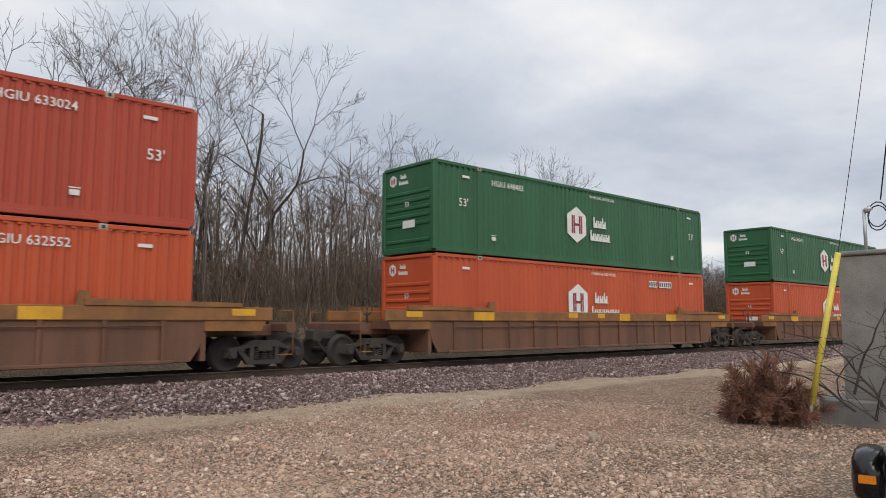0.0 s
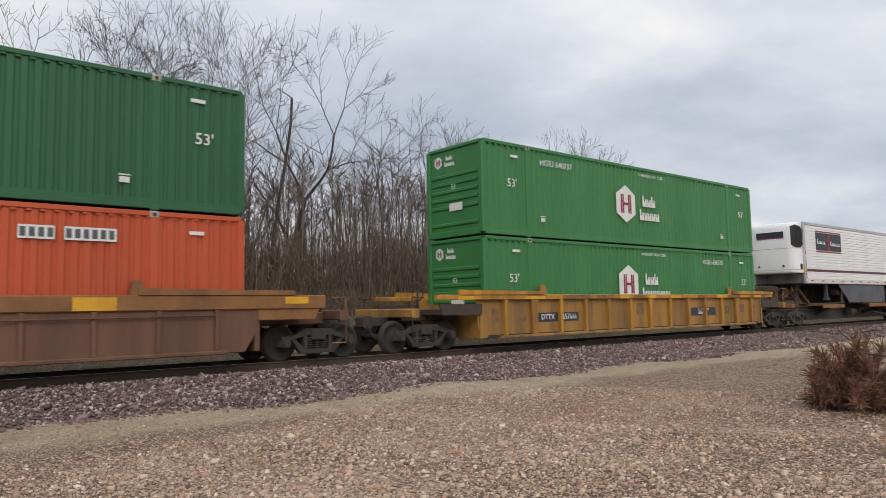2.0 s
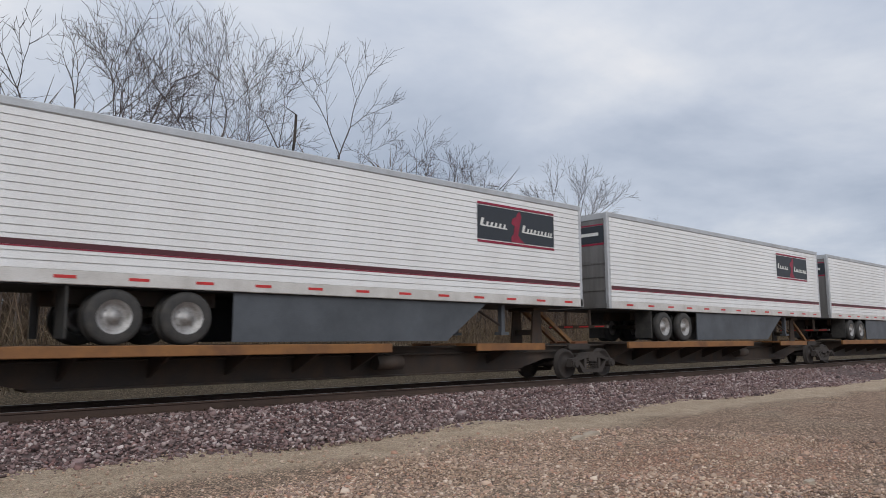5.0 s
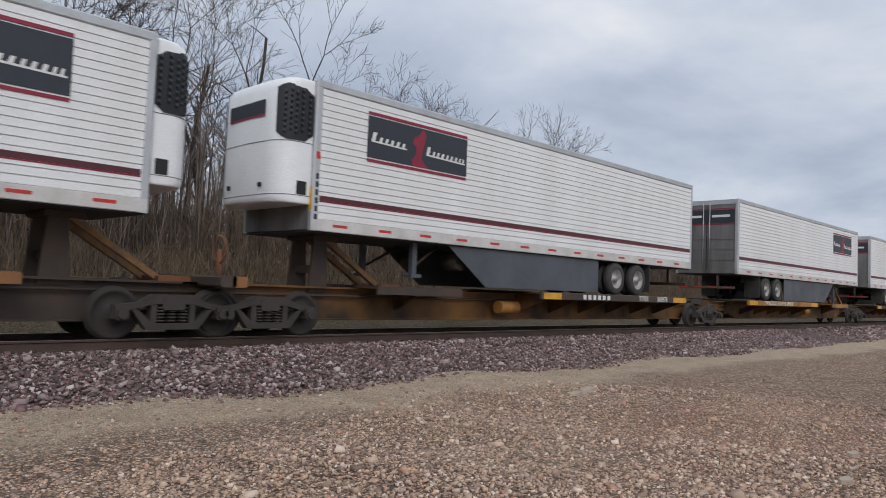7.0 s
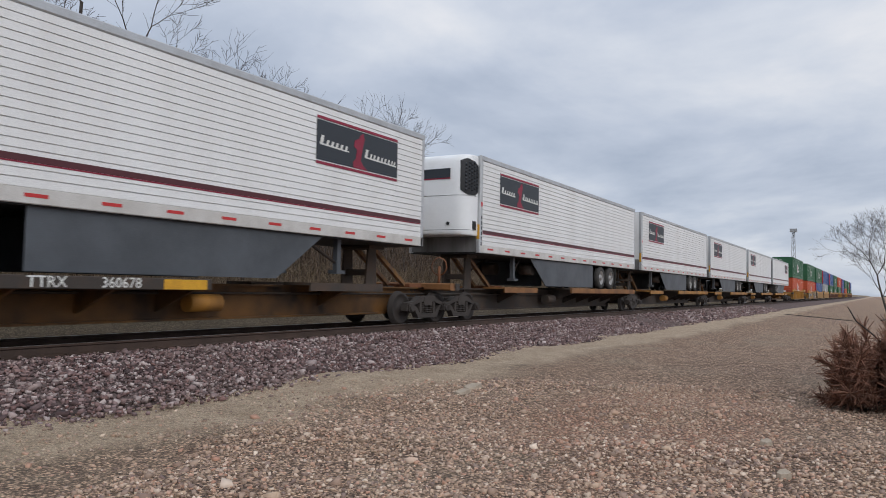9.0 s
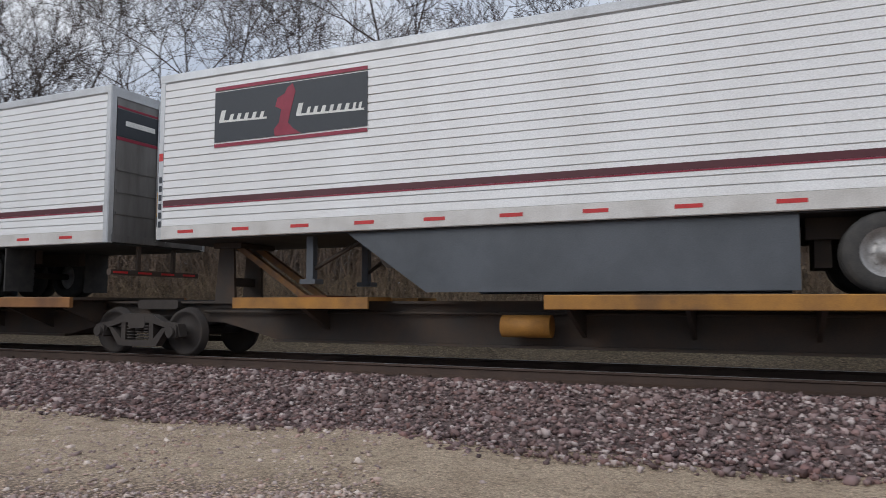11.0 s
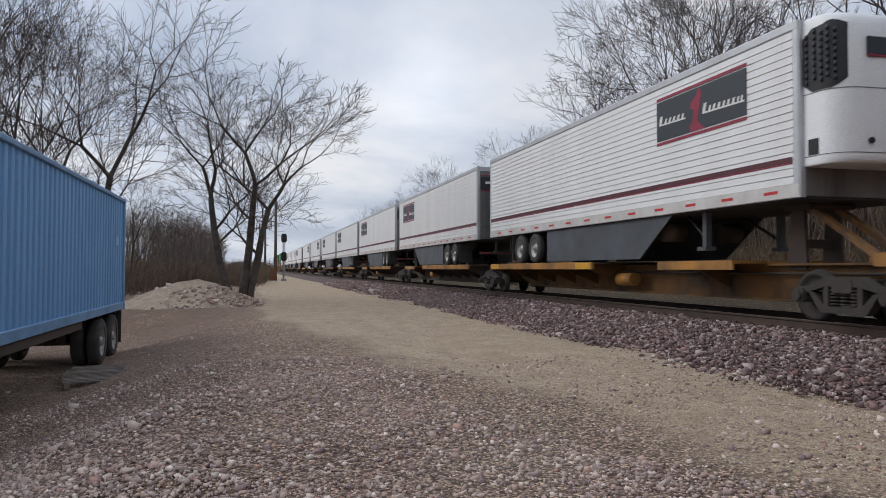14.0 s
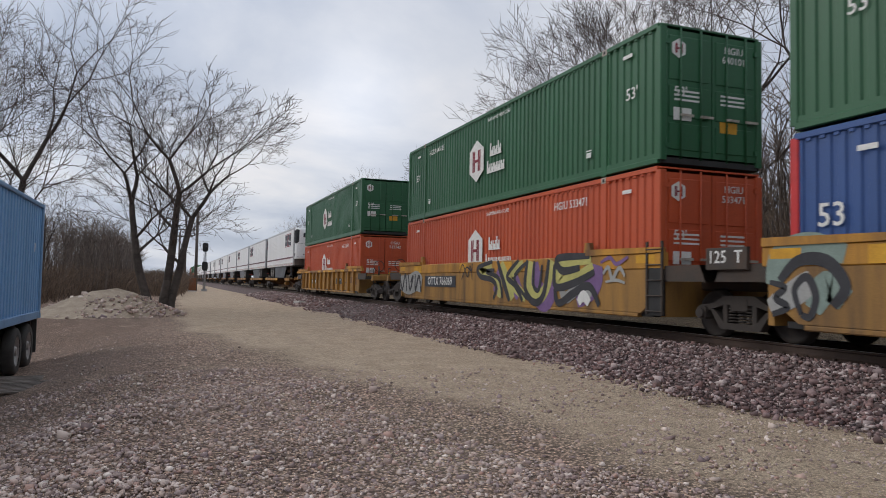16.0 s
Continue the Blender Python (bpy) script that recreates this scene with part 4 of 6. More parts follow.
        part("fuel_tank", Shape().tube((4.6, s * 0.5, TZ0 - 0.36), (4.6, s * 1.0, TZ0 - 0.36), 0.22, n=14), SPINE_DARK, root)
    return root


def hitch_stand(car, x):
    st = Shape().box(x - 0.34, -0.5, TZ0 - 0.12, x + 0.3, 0.5, TZ0 - 0.022, 0.02)
    for y in (-0.42, 0.36):
        st.prism([(x - 0.36, DECK - 0.2), (x + 0.12, DECK - 0.2), (x + 0.06, TZ0 - 0.1), (x - 0.26, TZ0 - 0.1)], 1, y, y + 0.06)
    part("hitch_stand", st.box(x - 0.2, -0.38, DECK + 0.2, x - 0.05, 0.38, DECK + 0.36), SPINE_DARK, car)
    part("hitch_strut", Shape().prism([(x + 1.75, DECK - 0.18), (x + 1.95, DECK - 0.18), (x + 0.22, TZ0 - 0.1), (x + 0.02, TZ0 - 0.1)], 1, -0.34, -0.22).prism([(x + 1.75, DECK - 0.18), (x + 1.95, DECK - 0.18), (x + 0.22, TZ0 - 0.1), (x + 0.02, TZ0 - 0.1)], 1, 0.22, 0.34), PRIMER, car)
    part("strut_foot", Shape().box(x + 1.55, -0.5, DECK - 0.1, x + 2.15, 0.5, DECK + 0.02, 0.02), RUST, car)


def spine_car(paint, edge, length, label, lead_truck, tail_truck, nose_first, lead_end, tail_end, lettered=""):
    """One platform of an articulated spine car, under a trailer that spans x = 0 to 16.15; length: to the next one."""
    car = thing("spine_car", label, "railway wagon", "wagons of the train")
    a, b = (-2.4 if lead_end else -0.6), (18.5 if tail_end else length - 0.6)
    part("centre_sill", Shape().prism([(a, 0.95), (b, 0.95), (b, 0.62), (b - 1.4, 0.6), (b - 2.6, 0.32), (a + 2.6, 0.32), (a + 1.4, 0.6), (a, 0.62)], 1, -0.38, 0.38), paint, car)
    part("sill_flange", Shape().box(a + 0.2, -0.52, 0.95, b - 0.2, 0.52, 0.99).box(a + 2.6, -0.5, 0.28, b - 2.6, 0.5, 0.32), paint, car)
    # wheel deck under the trailer's bogie
    lo, hi = (7.2, 15.5) if nose_first else (0.65, 8.95)
    part("wheel_deck", Shape().box(lo, -1.42, DECK - 0.06, hi, 1.42, DECK - 0.005), SPINE_DARK, car)
    for s in (-1, 1):
        part("deck_edge", Shape().box(lo, min(s * 1.42, s * 1.5), DECK - 0.2, hi, max(s * 1.42, s * 1.5), DECK - 0.002, 0.012), edge, car)
        if paint is OCHRE_CAR:
            part("yellow_patch", Shape().box(hi - 1.0, min(s * 1.5, s * 1.504), DECK - 0.19, hi - 0.1, max(s * 1.5, s * 1.504), DECK - 0.02), YELLOW_MARK, car)
            part("yellow_patch", Shape().box(lo + 0.1, min(s * 1.5, s * 1.504), DECK - 0.19, lo + 0.9, max(s * 1.5, s * 1.504), DECK - 0.02), YELLOW_MARK, car)
        for k in range(6):
            x = lo + 0.3 + k * (hi - lo - 0.6) / 5
            part("deck_bracket", Shape().prism([(s * 0.38, 0.45), (s * 1.42, DECK - 0.2), (s * 1.42, DECK - 0.06), (s * 0.38, DECK - 0.06)], 0, x - 0.03, x + 0.03), paint, car)
        # landing-leg pads and small steps on the other end
        px = 3.05 if nose_first else 16.15 - 3.05
        rx = 6.35 if nose_first else 9.05
        part("leg_pad", Shape().box(px - 1.3, min(s * 0.5, s * 1.25), DECK - 0.08, px + 1.3, max(s * 0.5, s * 1.25), DECK - 0.02).box(px - 1.3, min(s * 1.25, s * 1.3), DECK - 0.2, px + 1.3, max(s * 1.25, s * 1.3), DECK - 0.02), edge, car)
        part("pad_bracket", Shape().prism([(s * 0.38, 0.5), (s * 1.2, DECK - 0.18), (s * 1.2, DECK - 0.08), (s * 0.38, DECK - 0.08)], 0, px - 0.05, px + 0.05), paint, car)
        part("air_reservoir", Shape().tube((rx, s * 0.72, 0.62), (rx + 0.75, s * 0.72, 0.62), 0.17, n=12), DECK_OCHRE if edge is not BROWN_SILL else paint, car)
        part("train_line", Shape().tube((a + 1, s * 0.46, 0.8), (b - 1, s * 0.46, 0.8), 0.025, n=6), SPINE_DARK, car)
    hitch_stand(car, 0.95 if nose_first else 15.2)
    if lead_end:
        truck(car, -0.7)
        brake_gear(car, -2.3, -1)
        part("end_beam", Shape().box(-1.9, -1.4, 0.92, -1.6, 1.4, 1.12, 0.03), edge, car)
        part("brake_wheel", Shape().lathe([(0.24, -0.015), (0.27, 0), (0.24, 0.015), (0.24, -0.015)], (-1.7, -0.9, 1.6), 0, 14).tube((-1.7, -0.9, 1.0), (-1.7, -0.9, 1.6), 0.04, n=6), RUST, car)
    if tail_end:
        truck(car, 16.8)
        brake_gear(car, 18.4, 1)
        part("end_beam", Shape().box(17.7, -1.4, 0.92, 18.0, 1.4, 1.12, 0.03), edge, car)
    elif tail_truck:
        truck(car, (16.15 + length) / 2)
        part("articulation", Shape().box((16.15 + length) / 2 - 0.5, -0.6, 0.84, (16.15 + length) / 2 + 0.5, 0.6, 1.02, 0.04), TRUCK_STEEL, car)
    if lettered:
        first, rest = lettered.split(" ", 1)
        if rest.isdigit():
            marking("reporting_mark", first, 0.17, lo + 5.33, -1.508, DECK - 0.1, car, WHITE_PAINT)
            marking("number_marking", rest, 0.17, lo + 6.52, -1.508, DECK - 0.1, car, WHITE_PAINT)
            for j in range(6):
                part("number_bar", Shape().box(lo + 1.95 + j * 0.25, -1.506, DECK - 0.17, lo + 2.1 + j * 0.25, -1.5, DECK - 0.04), WHITE_PAINT, car)
        else:
            marking("service_marking", lettered, 0.17, lo + 3.3, -1.508, DECK - 0.1, car, WHITE_PAINT)
    return car


# ---- the train ----
MOVING = []


def along(ob, u, z=RAIL):
    """Sets a piece of the train at its place u along the train, and notes it for keying."""
    ob.matrix_basis = pose(u, TRACK, z)
    MOVING.append((ob, pose(0, 0, 0), u, z))
    return ob


FLOOR0, FLOOR1 = 0.98, 0.98 + 2.9      # undersides of the lower and the upper container
KINDS = {}


def boxed(kind, u, z, number=""):
    names = {"g": (GREEN, "dark green"), "l": (LIGHT_GREEN, "bright green"), "o": (ORANGE, "orange"), "b": (BLUE_BOX, "blue"), "r": (RED_ORANGE, "red-orange"), "w": (GREY_BOX, "pale grey")}
    low = z < 2
    paint, word = names[kind]
    key = (kind, low, number)
    label = "%s corrugated 53 foot shipping container, %s" % (word, "sunk in a well car" if low else "stacked on another container")
    if key not in KINDS:
        KINDS[key] = container(paint, label, number, "lower" if low or u < 0 else "upper", 1.5 if low else 1.45, inc=low and kind in "ol")
        return along(KINDS[key], u, z)
    return along(copy_thing(KINDS[key], pose(0, 0, 0)), u, z)


STACKS = [  # place along the train, upper and lower container with their numbers, wagon
    (-10.04, "r", "HGIU 633024", "o", "HGIU 632552", "brown", True, True, 0),
    (13.51, "g", "HGIU 648483", "o", "", "brown", True, True, 0),
    (36.93, "g", "HGIU 642413", "o", "", "brown", True, True, 0),
    (60.45, "l", "HGIU 640737", "l", "HGIU 636515", "yellow", True, True, "657666"),
    (321.31, "g", "", "o", "HGIU 532742", "yellow", True, True, "467269"),
    (345.21, "g", "HGIU 640101", "o", "HGIU 533471", "yellow", True, False, "766069"),
    (364.52, "g", "", "b", "", "yellow", False, False, 0),
    (384.0, "b", "", "w", "", "yellow", False, True, 0),
    (407.5, "b", "", "g", "", "brown", True, False, 0),
    (426.8, "g", "", "g", "", "brown", False, True, 0),
    (450.3, "o", "", "g", "", "yellow", True, True, 0),
    (473.8, "b", "", "b", "", "brown", True, True, 0),
    (497.3, "g", "", "o", "", "yellow", True, True, 0),
    (520.8, "g", "", "g", "", "brown", True, True, 0),
    (544.3, "b", "", "g", "", "brown", True, True, 0),
]
SPRAY_PURPLE = mat("purple_spray", (0.20, 0.11, 0.26), 0.7, scale=3)
SPRAY_YELLOW = mat("pale_yellow_spray", (0.50, 0.47, 0.15), 0.7, scale=3)
SPRAY_BLACK = mat("black_spray", (0.035, 0.035, 0.04), 0.7, scale=3)
SPRAY_TEAL = mat("pale_teal_spray", (0.22, 0.29, 0.25), 0.7, scale=3)
SPRAY_GREY = mat("silver_spray", (0.36, 0.36, 0.34), 0.6, scale=3)
PIECE = [  # the painted name across the middle of the side: cloud, pale body, black outline
    (SPRAY_PURPLE, 0.6, [(9.0, 0.62), (9.4, 1.2), (10.1, 1.0), (10.5, 0.6)]),
    (SPRAY_PURPLE, 0.7, [(11.3, 1.45), (11.5, 0.75), (12.0, 0.6), (12.5, 1.35)]),
    (SPRAY_PURPLE, 0.55, [(13.4, 0.55), (14.1, 0.9), (14.25, 1.35)]),
    (SPRAY_YELLOW, 0.34, [(8.7, 1.45), (7.9, 1.28), (8.6, 1.12), (9.25, 0.9), (9.2, 0.52)]),
    (SPRAY_YELLOW, 0.34, [(9.35, 1.5), (9.75, 1.0), (10.1, 0.5)]),
    (SPRAY_YELLOW, 0.34, [(10.7, 1.45), (9.95, 1.05), (10.85, 0.55)]),
    (SPRAY_YELLOW, 0.36, [(11.15, 1.5), (11.05, 0.85), (11.5, 0.55), (12.0, 0.85), (12.25, 1.5)]),
    (SPRAY_YELLOW, 0.36, [(14.0, 1.5), (12.8, 1.42), (12.65, 0.95), (13.5, 1.08), (14.1, 1.3)]),
    (SPRAY_GREY, 0.3, [(12.7, 0.9), (12.9, 0.6), (13.5, 0.82), (14.05, 0.75)]),
    (SPRAY_BLACK, 0.17, [(8.75, 1.54), (7.72, 1.38), (7.9, 1.12), (8.7, 1.02), (9.05, 0.8), (8.85, 0.46)]),
    (SPRAY_BLACK, 0.14, [(8.9, 1.3), (8.35, 1.25), (9.2, 1.05), (9.45, 0.5)]),
    (SPRAY_BLACK, 0.2, [(9.1, 1.56), (9.5, 1.0), (9.9, 0.44)]),
    (SPRAY_BLACK, 0.16, [(10.45, 1.55), (9.75, 1.12), (10.25, 0.86), (10.7, 0.46)]),
    (SPRAY_BLACK, 0.13, [(10.95, 1.5), (10.2, 1.06), (11.0, 0.5)]),
    (SPRAY_BLACK, 0.2, [(10.95, 1.54), (10.85, 0.8), (11.35, 0.44), (11.85, 0.66), (12.1, 1.52)]),
    (SPRAY_BLACK, 0.13, [(11.35, 1.5), (11.3, 0.9), (11.6, 0.78), (11.75, 1.4)]),
    (SPRAY_BLACK, 0.2, [(13.95, 1.56), (12.55, 1.54), (12.75, 1.24), (13.55, 1.3)]),
    (SPRAY_BLACK, 0.19, [(12.4, 1.4), (12.45, 0.86), (13.35, 0.96), (14.15, 1.2)]),
    (SPRAY_BLACK, 0.2, [(12.4, 0.8), (12.6, 0.46), (13.3, 0.72), (13.95, 0.88), (14.35, 0.46)]),
    (WHITE_PAINT, 0.26, [(13.5, 0.5), (13.72, 0.66), (13.95, 0.5)]),
    (SPRAY_BLACK, 0.05, [(6.2, 1.2), (6.5, 1.5), (6.9, 1.1), (7.1, 1.45), (7.3, 1.0)]),
    (SPRAY_BLACK, 0.05, [(6.4, 1.0), (6.8, 1.4), (7.2, 1.3), (7.3, 1.52)]),
    (SPRAY_PURPLE, 0.09, [(14.4, 1.4), (14.75, 1.5), (15.0, 1.36), (15.4, 1.5)]),
    (SPRAY_GREY, 0.1, [(14.5, 1.15), (14.7, 1.3), (14.85, 1.05), (15.1, 1.28), (15.3, 1.1)]),
    (SPRAY_GREY, 0.07, [(14.6, 0.98), (15.0, 1.02), (15.3, 0.96)]),
    (SPRAY_GREY, 0.8, [(-0.1, 0.9), (0.9, 0.8), (1.9, 0.95), (2.5, 0.8)]),
    (SPRAY_BLACK, 0.14, [(-0.2, 1.25), (0.15, 0.6), (0.5, 1.2), (0.75, 0.55)]),
    (SPRAY_BLACK, 0.13, [(0.9, 1.2), (1.15, 0.6), (1.5, 1.15), (1.2, 0.9)]),
    (SPRAY_BLACK, 0.14, [(1.75, 1.22), (1.8, 0.6), (2.2, 1.15), (2.45, 0.55)]),
]
TAGS = {345.21: PIECE,
        364.52: [
            (SPRAY_TEAL, 0.4, [(-0.15, 0.95), (0.0, 1.4), (0.55, 1.55), (1.15, 1.4)]),
            (SPRAY_TEAL, 0.45, [(0.6, 0.6), (0.85, 0.95), (1.15, 0.75)]),
            (SPRAY_GREY, 0.4, [(-0.2, 0.6), (0.3, 0.85), (0.6, 1.05)]),
            (SPRAY_BLACK, 0.2, [(0.0, 1.02), (0.35, 1.32), (0.85, 1.3), (1.15, 0.95), (0.95, 0.66)]),
            (SPRAY_BLACK, 0.12, [(-0.2, 1.0), (0.1, 0.92), (-0.08, 0.76), (0.15, 0.62), (-0.15, 0.5)]),
            (SPRAY_BLACK, 0.13, [(0.4, 0.52), (0.28, 0.88), (0.5, 1.08), (0.66, 0.8), (0.56, 0.5), (0.4, 0.52)]),
        ]}
WELLS = {}
for u, top, topnum, low, lownum, wagon, lead, tail, num in STACKS:
    key = (wagon, lead, tail, num, u if u > 340 and u < 390 else 0)
    if key not in WELLS:
        paint, sill = (BROWN_CAR, BROWN_SILL) if wagon == "brown" else (YELLOW_DIRTY, YELLOW_CAR)
        label = "weathered brown well car with ochre top sill, loaded" if wagon == "brown" else "railcar-yellow well car, rust-streaked, loaded"
        WELLS[key] = well_car(paint, sill, label, lead, tail, lettered=("OTTX " + num if num == "766069" else "DTTX " + num) if num else "", smooth=340 < u < 390, tags=TAGS.get(round(u, 2), ()))
        along(WELLS[key], u)
    else:
        along(copy_thing(WELLS[key], pose(0, 0, 0)), u)
    boxed(low, u, FLOOR0, lownum)
    boxed(top, u, FLOOR1, topnum)

TRAILERS = [  # place of the forward end, nose first, lead end, tail end, dark or ochre platform
    (81.77, True, True, False, 0), (99.77, False, False, False, 0), (117.25, False, False, False, 0), (134.72, False, False, False, 0), (152.08, False, False, True, 0),
    (171.46, True, True, False, 3), (191.64, False, False, False, 1), (210.30, False, False, True, 3),
    (229.66, True, True, False, 0), (247.04, True, False, False, 2), (264.50, True, False, False, 2), (282.04, True, False, False, 2), (299.84, False, False, True, 1),
]
BUILT = {}
COOLED = (0, 4, 5, 8, 12)
for k, (u, nose, lead, tail, tone) in enumerate(TRAILERS):
    nxt = TRAILERS[k + 1][0] - u if k + 1 < len(TRAILERS) else 18
    paint, edge = ((SPINE_DARK, BROWN_SILL), (OCHRE_CAR, DECK_OCHRE), (SPINE_DARK, DECK_OCHRE), (OCHRE_CAR, SPINE_DARK))[tone]
    label = "%s articulated spine car platform carrying a trailer" % ("grimy black", "grimy ochre-yellow", "black and ochre", "black-edged grimy ochre")[tone]
    along(spine_car(paint, edge, nxt, label, lead, not tail, nose, lead, tail, {5: "TTRX 360678", 6: "TWIN 28-ALL PURPOSE SPINE C", 7: "TTRX 360678"}.get(k, "")), u)
    cool = (k in COOLED, 2.52 if k == 4 else 3.6 if k in (0, 5, 7, 8, 9, 11) else 3.1)
    if cool not in BUILT:
        BUILT[cool] = tr = trailer(*cool)
    else:
        tr = copy_thing(BUILT[cool], pose(0, 0, 0))
    if nose:
        along(tr, u)
    else:
        tr.matrix_basis = pose(u + 16.15, TRACK, RAIL, 0, 0, 180)
        MOVING.append((tr, pose(0, 0, 0, 0, 0, 180), u + 16.15, RAIL))


def motions():
    for ob, turn, u, z in MOVING:
        walk(ob, [(t, Matrix.Translation((u - SPEED * t, TRACK, z)) @ turn) for t in (0, 4, 8, 12, 16)])


# ---- ground, track ----
def step(a, b, v):
    t = np.clip((v - a) / (b - a), 0, 1)
    return t * t * (3 - 2 * t)


def ground_z(x, y):
    """Height of the ground: flat yard, a dip beside the parked trailer, a low rise behind the track."""
    x, y = np.asarray(x, float), np.asarray(y, float)
    dip = -0.58 * step(2.6, -0.6, y) * step(-1.5, -6, x) * step(-27, -21, x)
    rise = 1.5 * step(16.6, 21.5, y) + 1.6 * step(26, 60, y)
    near = step(120, 60, np.hypot(x, y))
    bumps = 0.03 * np.sin(x * 0.9 + 1.3 * np.sin(y * 0.5)) * np.sin(y * 0.8 + 0.7) + 0.018 * np.sin(x * 2.3 + y * 1.1)
    return dip + rise + bumps * near


def mix_node(N, Lk, fac, a, b):
    m = N.new("ShaderNodeMix"); m.data_type = "RGBA"
    for s, k in ((fac, 0), (a, 6), (b, 7)):
        if isinstance(s, tuple):
            m.inputs[k].default_value = s
        elif isinstance(s, float):
            m.inputs[k].default_value = s
        else:
            Lk.new(s, m.inputs[k])
    return m.outputs[2]


def ground_material():
    m = bpy.data.materials.new("yard_gravel_and_dirt")
    m.use_nodes = True
    nt = m.node_tree
    N, Lk = nt.nodes, nt.links
    b = N["Principled BSDF"]
    b.inputs["Roughness"].default_value = 0.95
    tc = N.new("ShaderNodeTexCoord")
    sep = N.new("ShaderNodeSeparateXYZ"); Lk.new(tc.outputs["Object"], sep.inputs[0])

    def noise_tex(scale, detail=5.0, rough=0.6):
        n = N.new("ShaderNodeTexNoise")
        n.inputs["Scale"].default_value, n.inputs["Detail"].default_value, n.inputs["Roughness"].default_value = scale, detail, rough
        Lk.new(tc.outputs["Object"], n.inputs["Vector"])
        return n.outputs["Fac"]

    def math_node(op, a, c):
        n = N.new("ShaderNodeMath"); n.operation = op
        for k, s in enumerate((a, c)):
            if isinstance(s, (int, float)):
                n.inputs[k].default_value = s
            else:
                Lk.new(s, n.inputs[k])
        return n.outputs[0]

    def ramp(v, lo, hi, a=0.0, c=1.0):
        n = N.new("ShaderNodeMapRange"); n.interpolation_type = "SMOOTHSTEP"
        Lk.new(v, n.inputs[0])
        for k, s in ((1, lo), (2, hi), (3, a), (4, c)):
            n.inputs[k].default_value = s
        return n.outputs[0]
    big, mid, fine, grit = noise_tex(0.35), noise_tex(1.7), noise_tex(14, 6, 0.7), noise_tex(70, 4, 0.7)
    vor = N.new("ShaderNodeTexVoronoi"); vor.inputs["Scale"].default_value = 30
    Lk.new(tc.outputs["Object"], vor.inputs["Vector"])
    wob = math_node("MULTIPLY_ADD", big, 5.0)
    N[-1].inputs[2].default_value = -2.5
    # gravel: grey-brown chips with rust-pink ones among them
    gravel = mix_node(N, Lk, ramp(mid, 0.35, 0.7), (0.47, 0.335, 0.225, 1), (0.35, 0.24, 0.162, 1))
    chips = mix_node(N, Lk, ramp(vor.outputs["Color"], 0.2, 0.9), (0.115, 0.078, 0.055, 1), (0.78, 0.60, 0.44, 1))
    vor2 = N.new("ShaderNodeTexVoronoi"); vor2.inputs["Scale"].default_value = 17
    Lk.new(tc.outputs["Object"], vor2.inputs["Vector"])
    chips2 = mix_node(N, Lk, ramp(vor2.outputs["Color"], 0.25, 0.85), (0.12, 0.08, 0.06, 1), (0.78, 0.61, 0.45, 1))
    chips = mix_node(N, Lk, ramp(fine, 0.42, 0.58), chips, chips2)
    gravel = mix_node(N, Lk, 0.78, gravel, chips)
    # two kinds of crushed stone: greyer and purplish in the west of the yard, rust-tinged in the east
    tint = mix_node(N, Lk, ramp(sep.outputs[0], -4.0, 5.0), (1.12, 1.03, 1.05, 1), (1.14, 1.0, 0.93, 1))
    mul = N.new("ShaderNodeMix"); mul.data_type = "RGBA"; mul.blend_type = "MULTIPLY"
    mul.inputs[0].default_value = 1.0
    Lk.new(gravel, mul.inputs[6]); Lk.new(tint, mul.inputs[7])
    gravel = mul.outputs[2]
    dirt = mix_node(N, Lk, ramp(mid, 0.3, 0.75), (0.56, 0.44, 0.31, 1), (0.43, 0.325, 0.22, 1))
    red = (0.52, 0.29, 0.19, 1)
    # the worn lane along the track; it swings out and widens towards -x
    edge = math_node("ADD", ramp(sep.outputs[0], -26.0, 3.0, 2.7, 7.0), math_node("MULTIPLY", wob, 0.55))
    lane = math_node("MULTIPLY", ramp(math_node("SUBTRACT", sep.outputs[1], edge), -0.35, 0.8), ramp(sep.outputs[1], 10.8, 9.6))
    lane = math_node("MULTIPLY", lane, ramp(fine, 0.3, 0.62, 0.55, 1.0))
    col = mix_node(N, Lk, lane, gravel, dirt)
    # reddish worn patch in the yard and sandy blotches
    dx = math_node("MULTIPLY", math_node("SUBTRACT", sep.outputs[0], 9.2), 0.28)
    dy = math_node("MULTIPLY", math_node("SUBTRACT", sep.outputs[1], 3.6), 0.6)
    rr = math_node("ADD", math_node("MULTIPLY", dx, dx), math_node("MULTIPLY", dy, dy))
    patch = math_node("MULTIPLY", ramp(rr, 1.3, 0.1), ramp(mid, 0.3, 0.6, 0.35, 0.9))
    col = mix_node(N, Lk, patch, col, red)
    col = mix_node(N, Lk, ramp(big, 0.5, 0.68, 0.0, 0.55), col, dirt)
    # leaf litter on the trailer's side, soil and dead grass behind the track
    litter = math_node("MULTIPLY", math_node("MULTIPLY", ramp(sep.outputs[0], -5.0, -11.0), ramp(sep.outputs[1], 3.4, 1.2)), ramp(mid, 0.3, 0.55, 0.25, 0.9))
    col = mix_node(N, Lk, litter, col, (0.32, 0.21, 0.15, 1))
    far = ramp(sep.outputs[1], 15.5, 17.5)
    soil = mix_node(N, Lk, ramp(fine, 0.3, 0.7), (0.21, 0.155, 0.095, 1), (0.33, 0.25, 0.155, 1))
    col = mix_node(N, Lk, far, col, soil)
    hv = N.new("ShaderNodeHueSaturation"); Lk.new(col, hv.inputs["Color"])
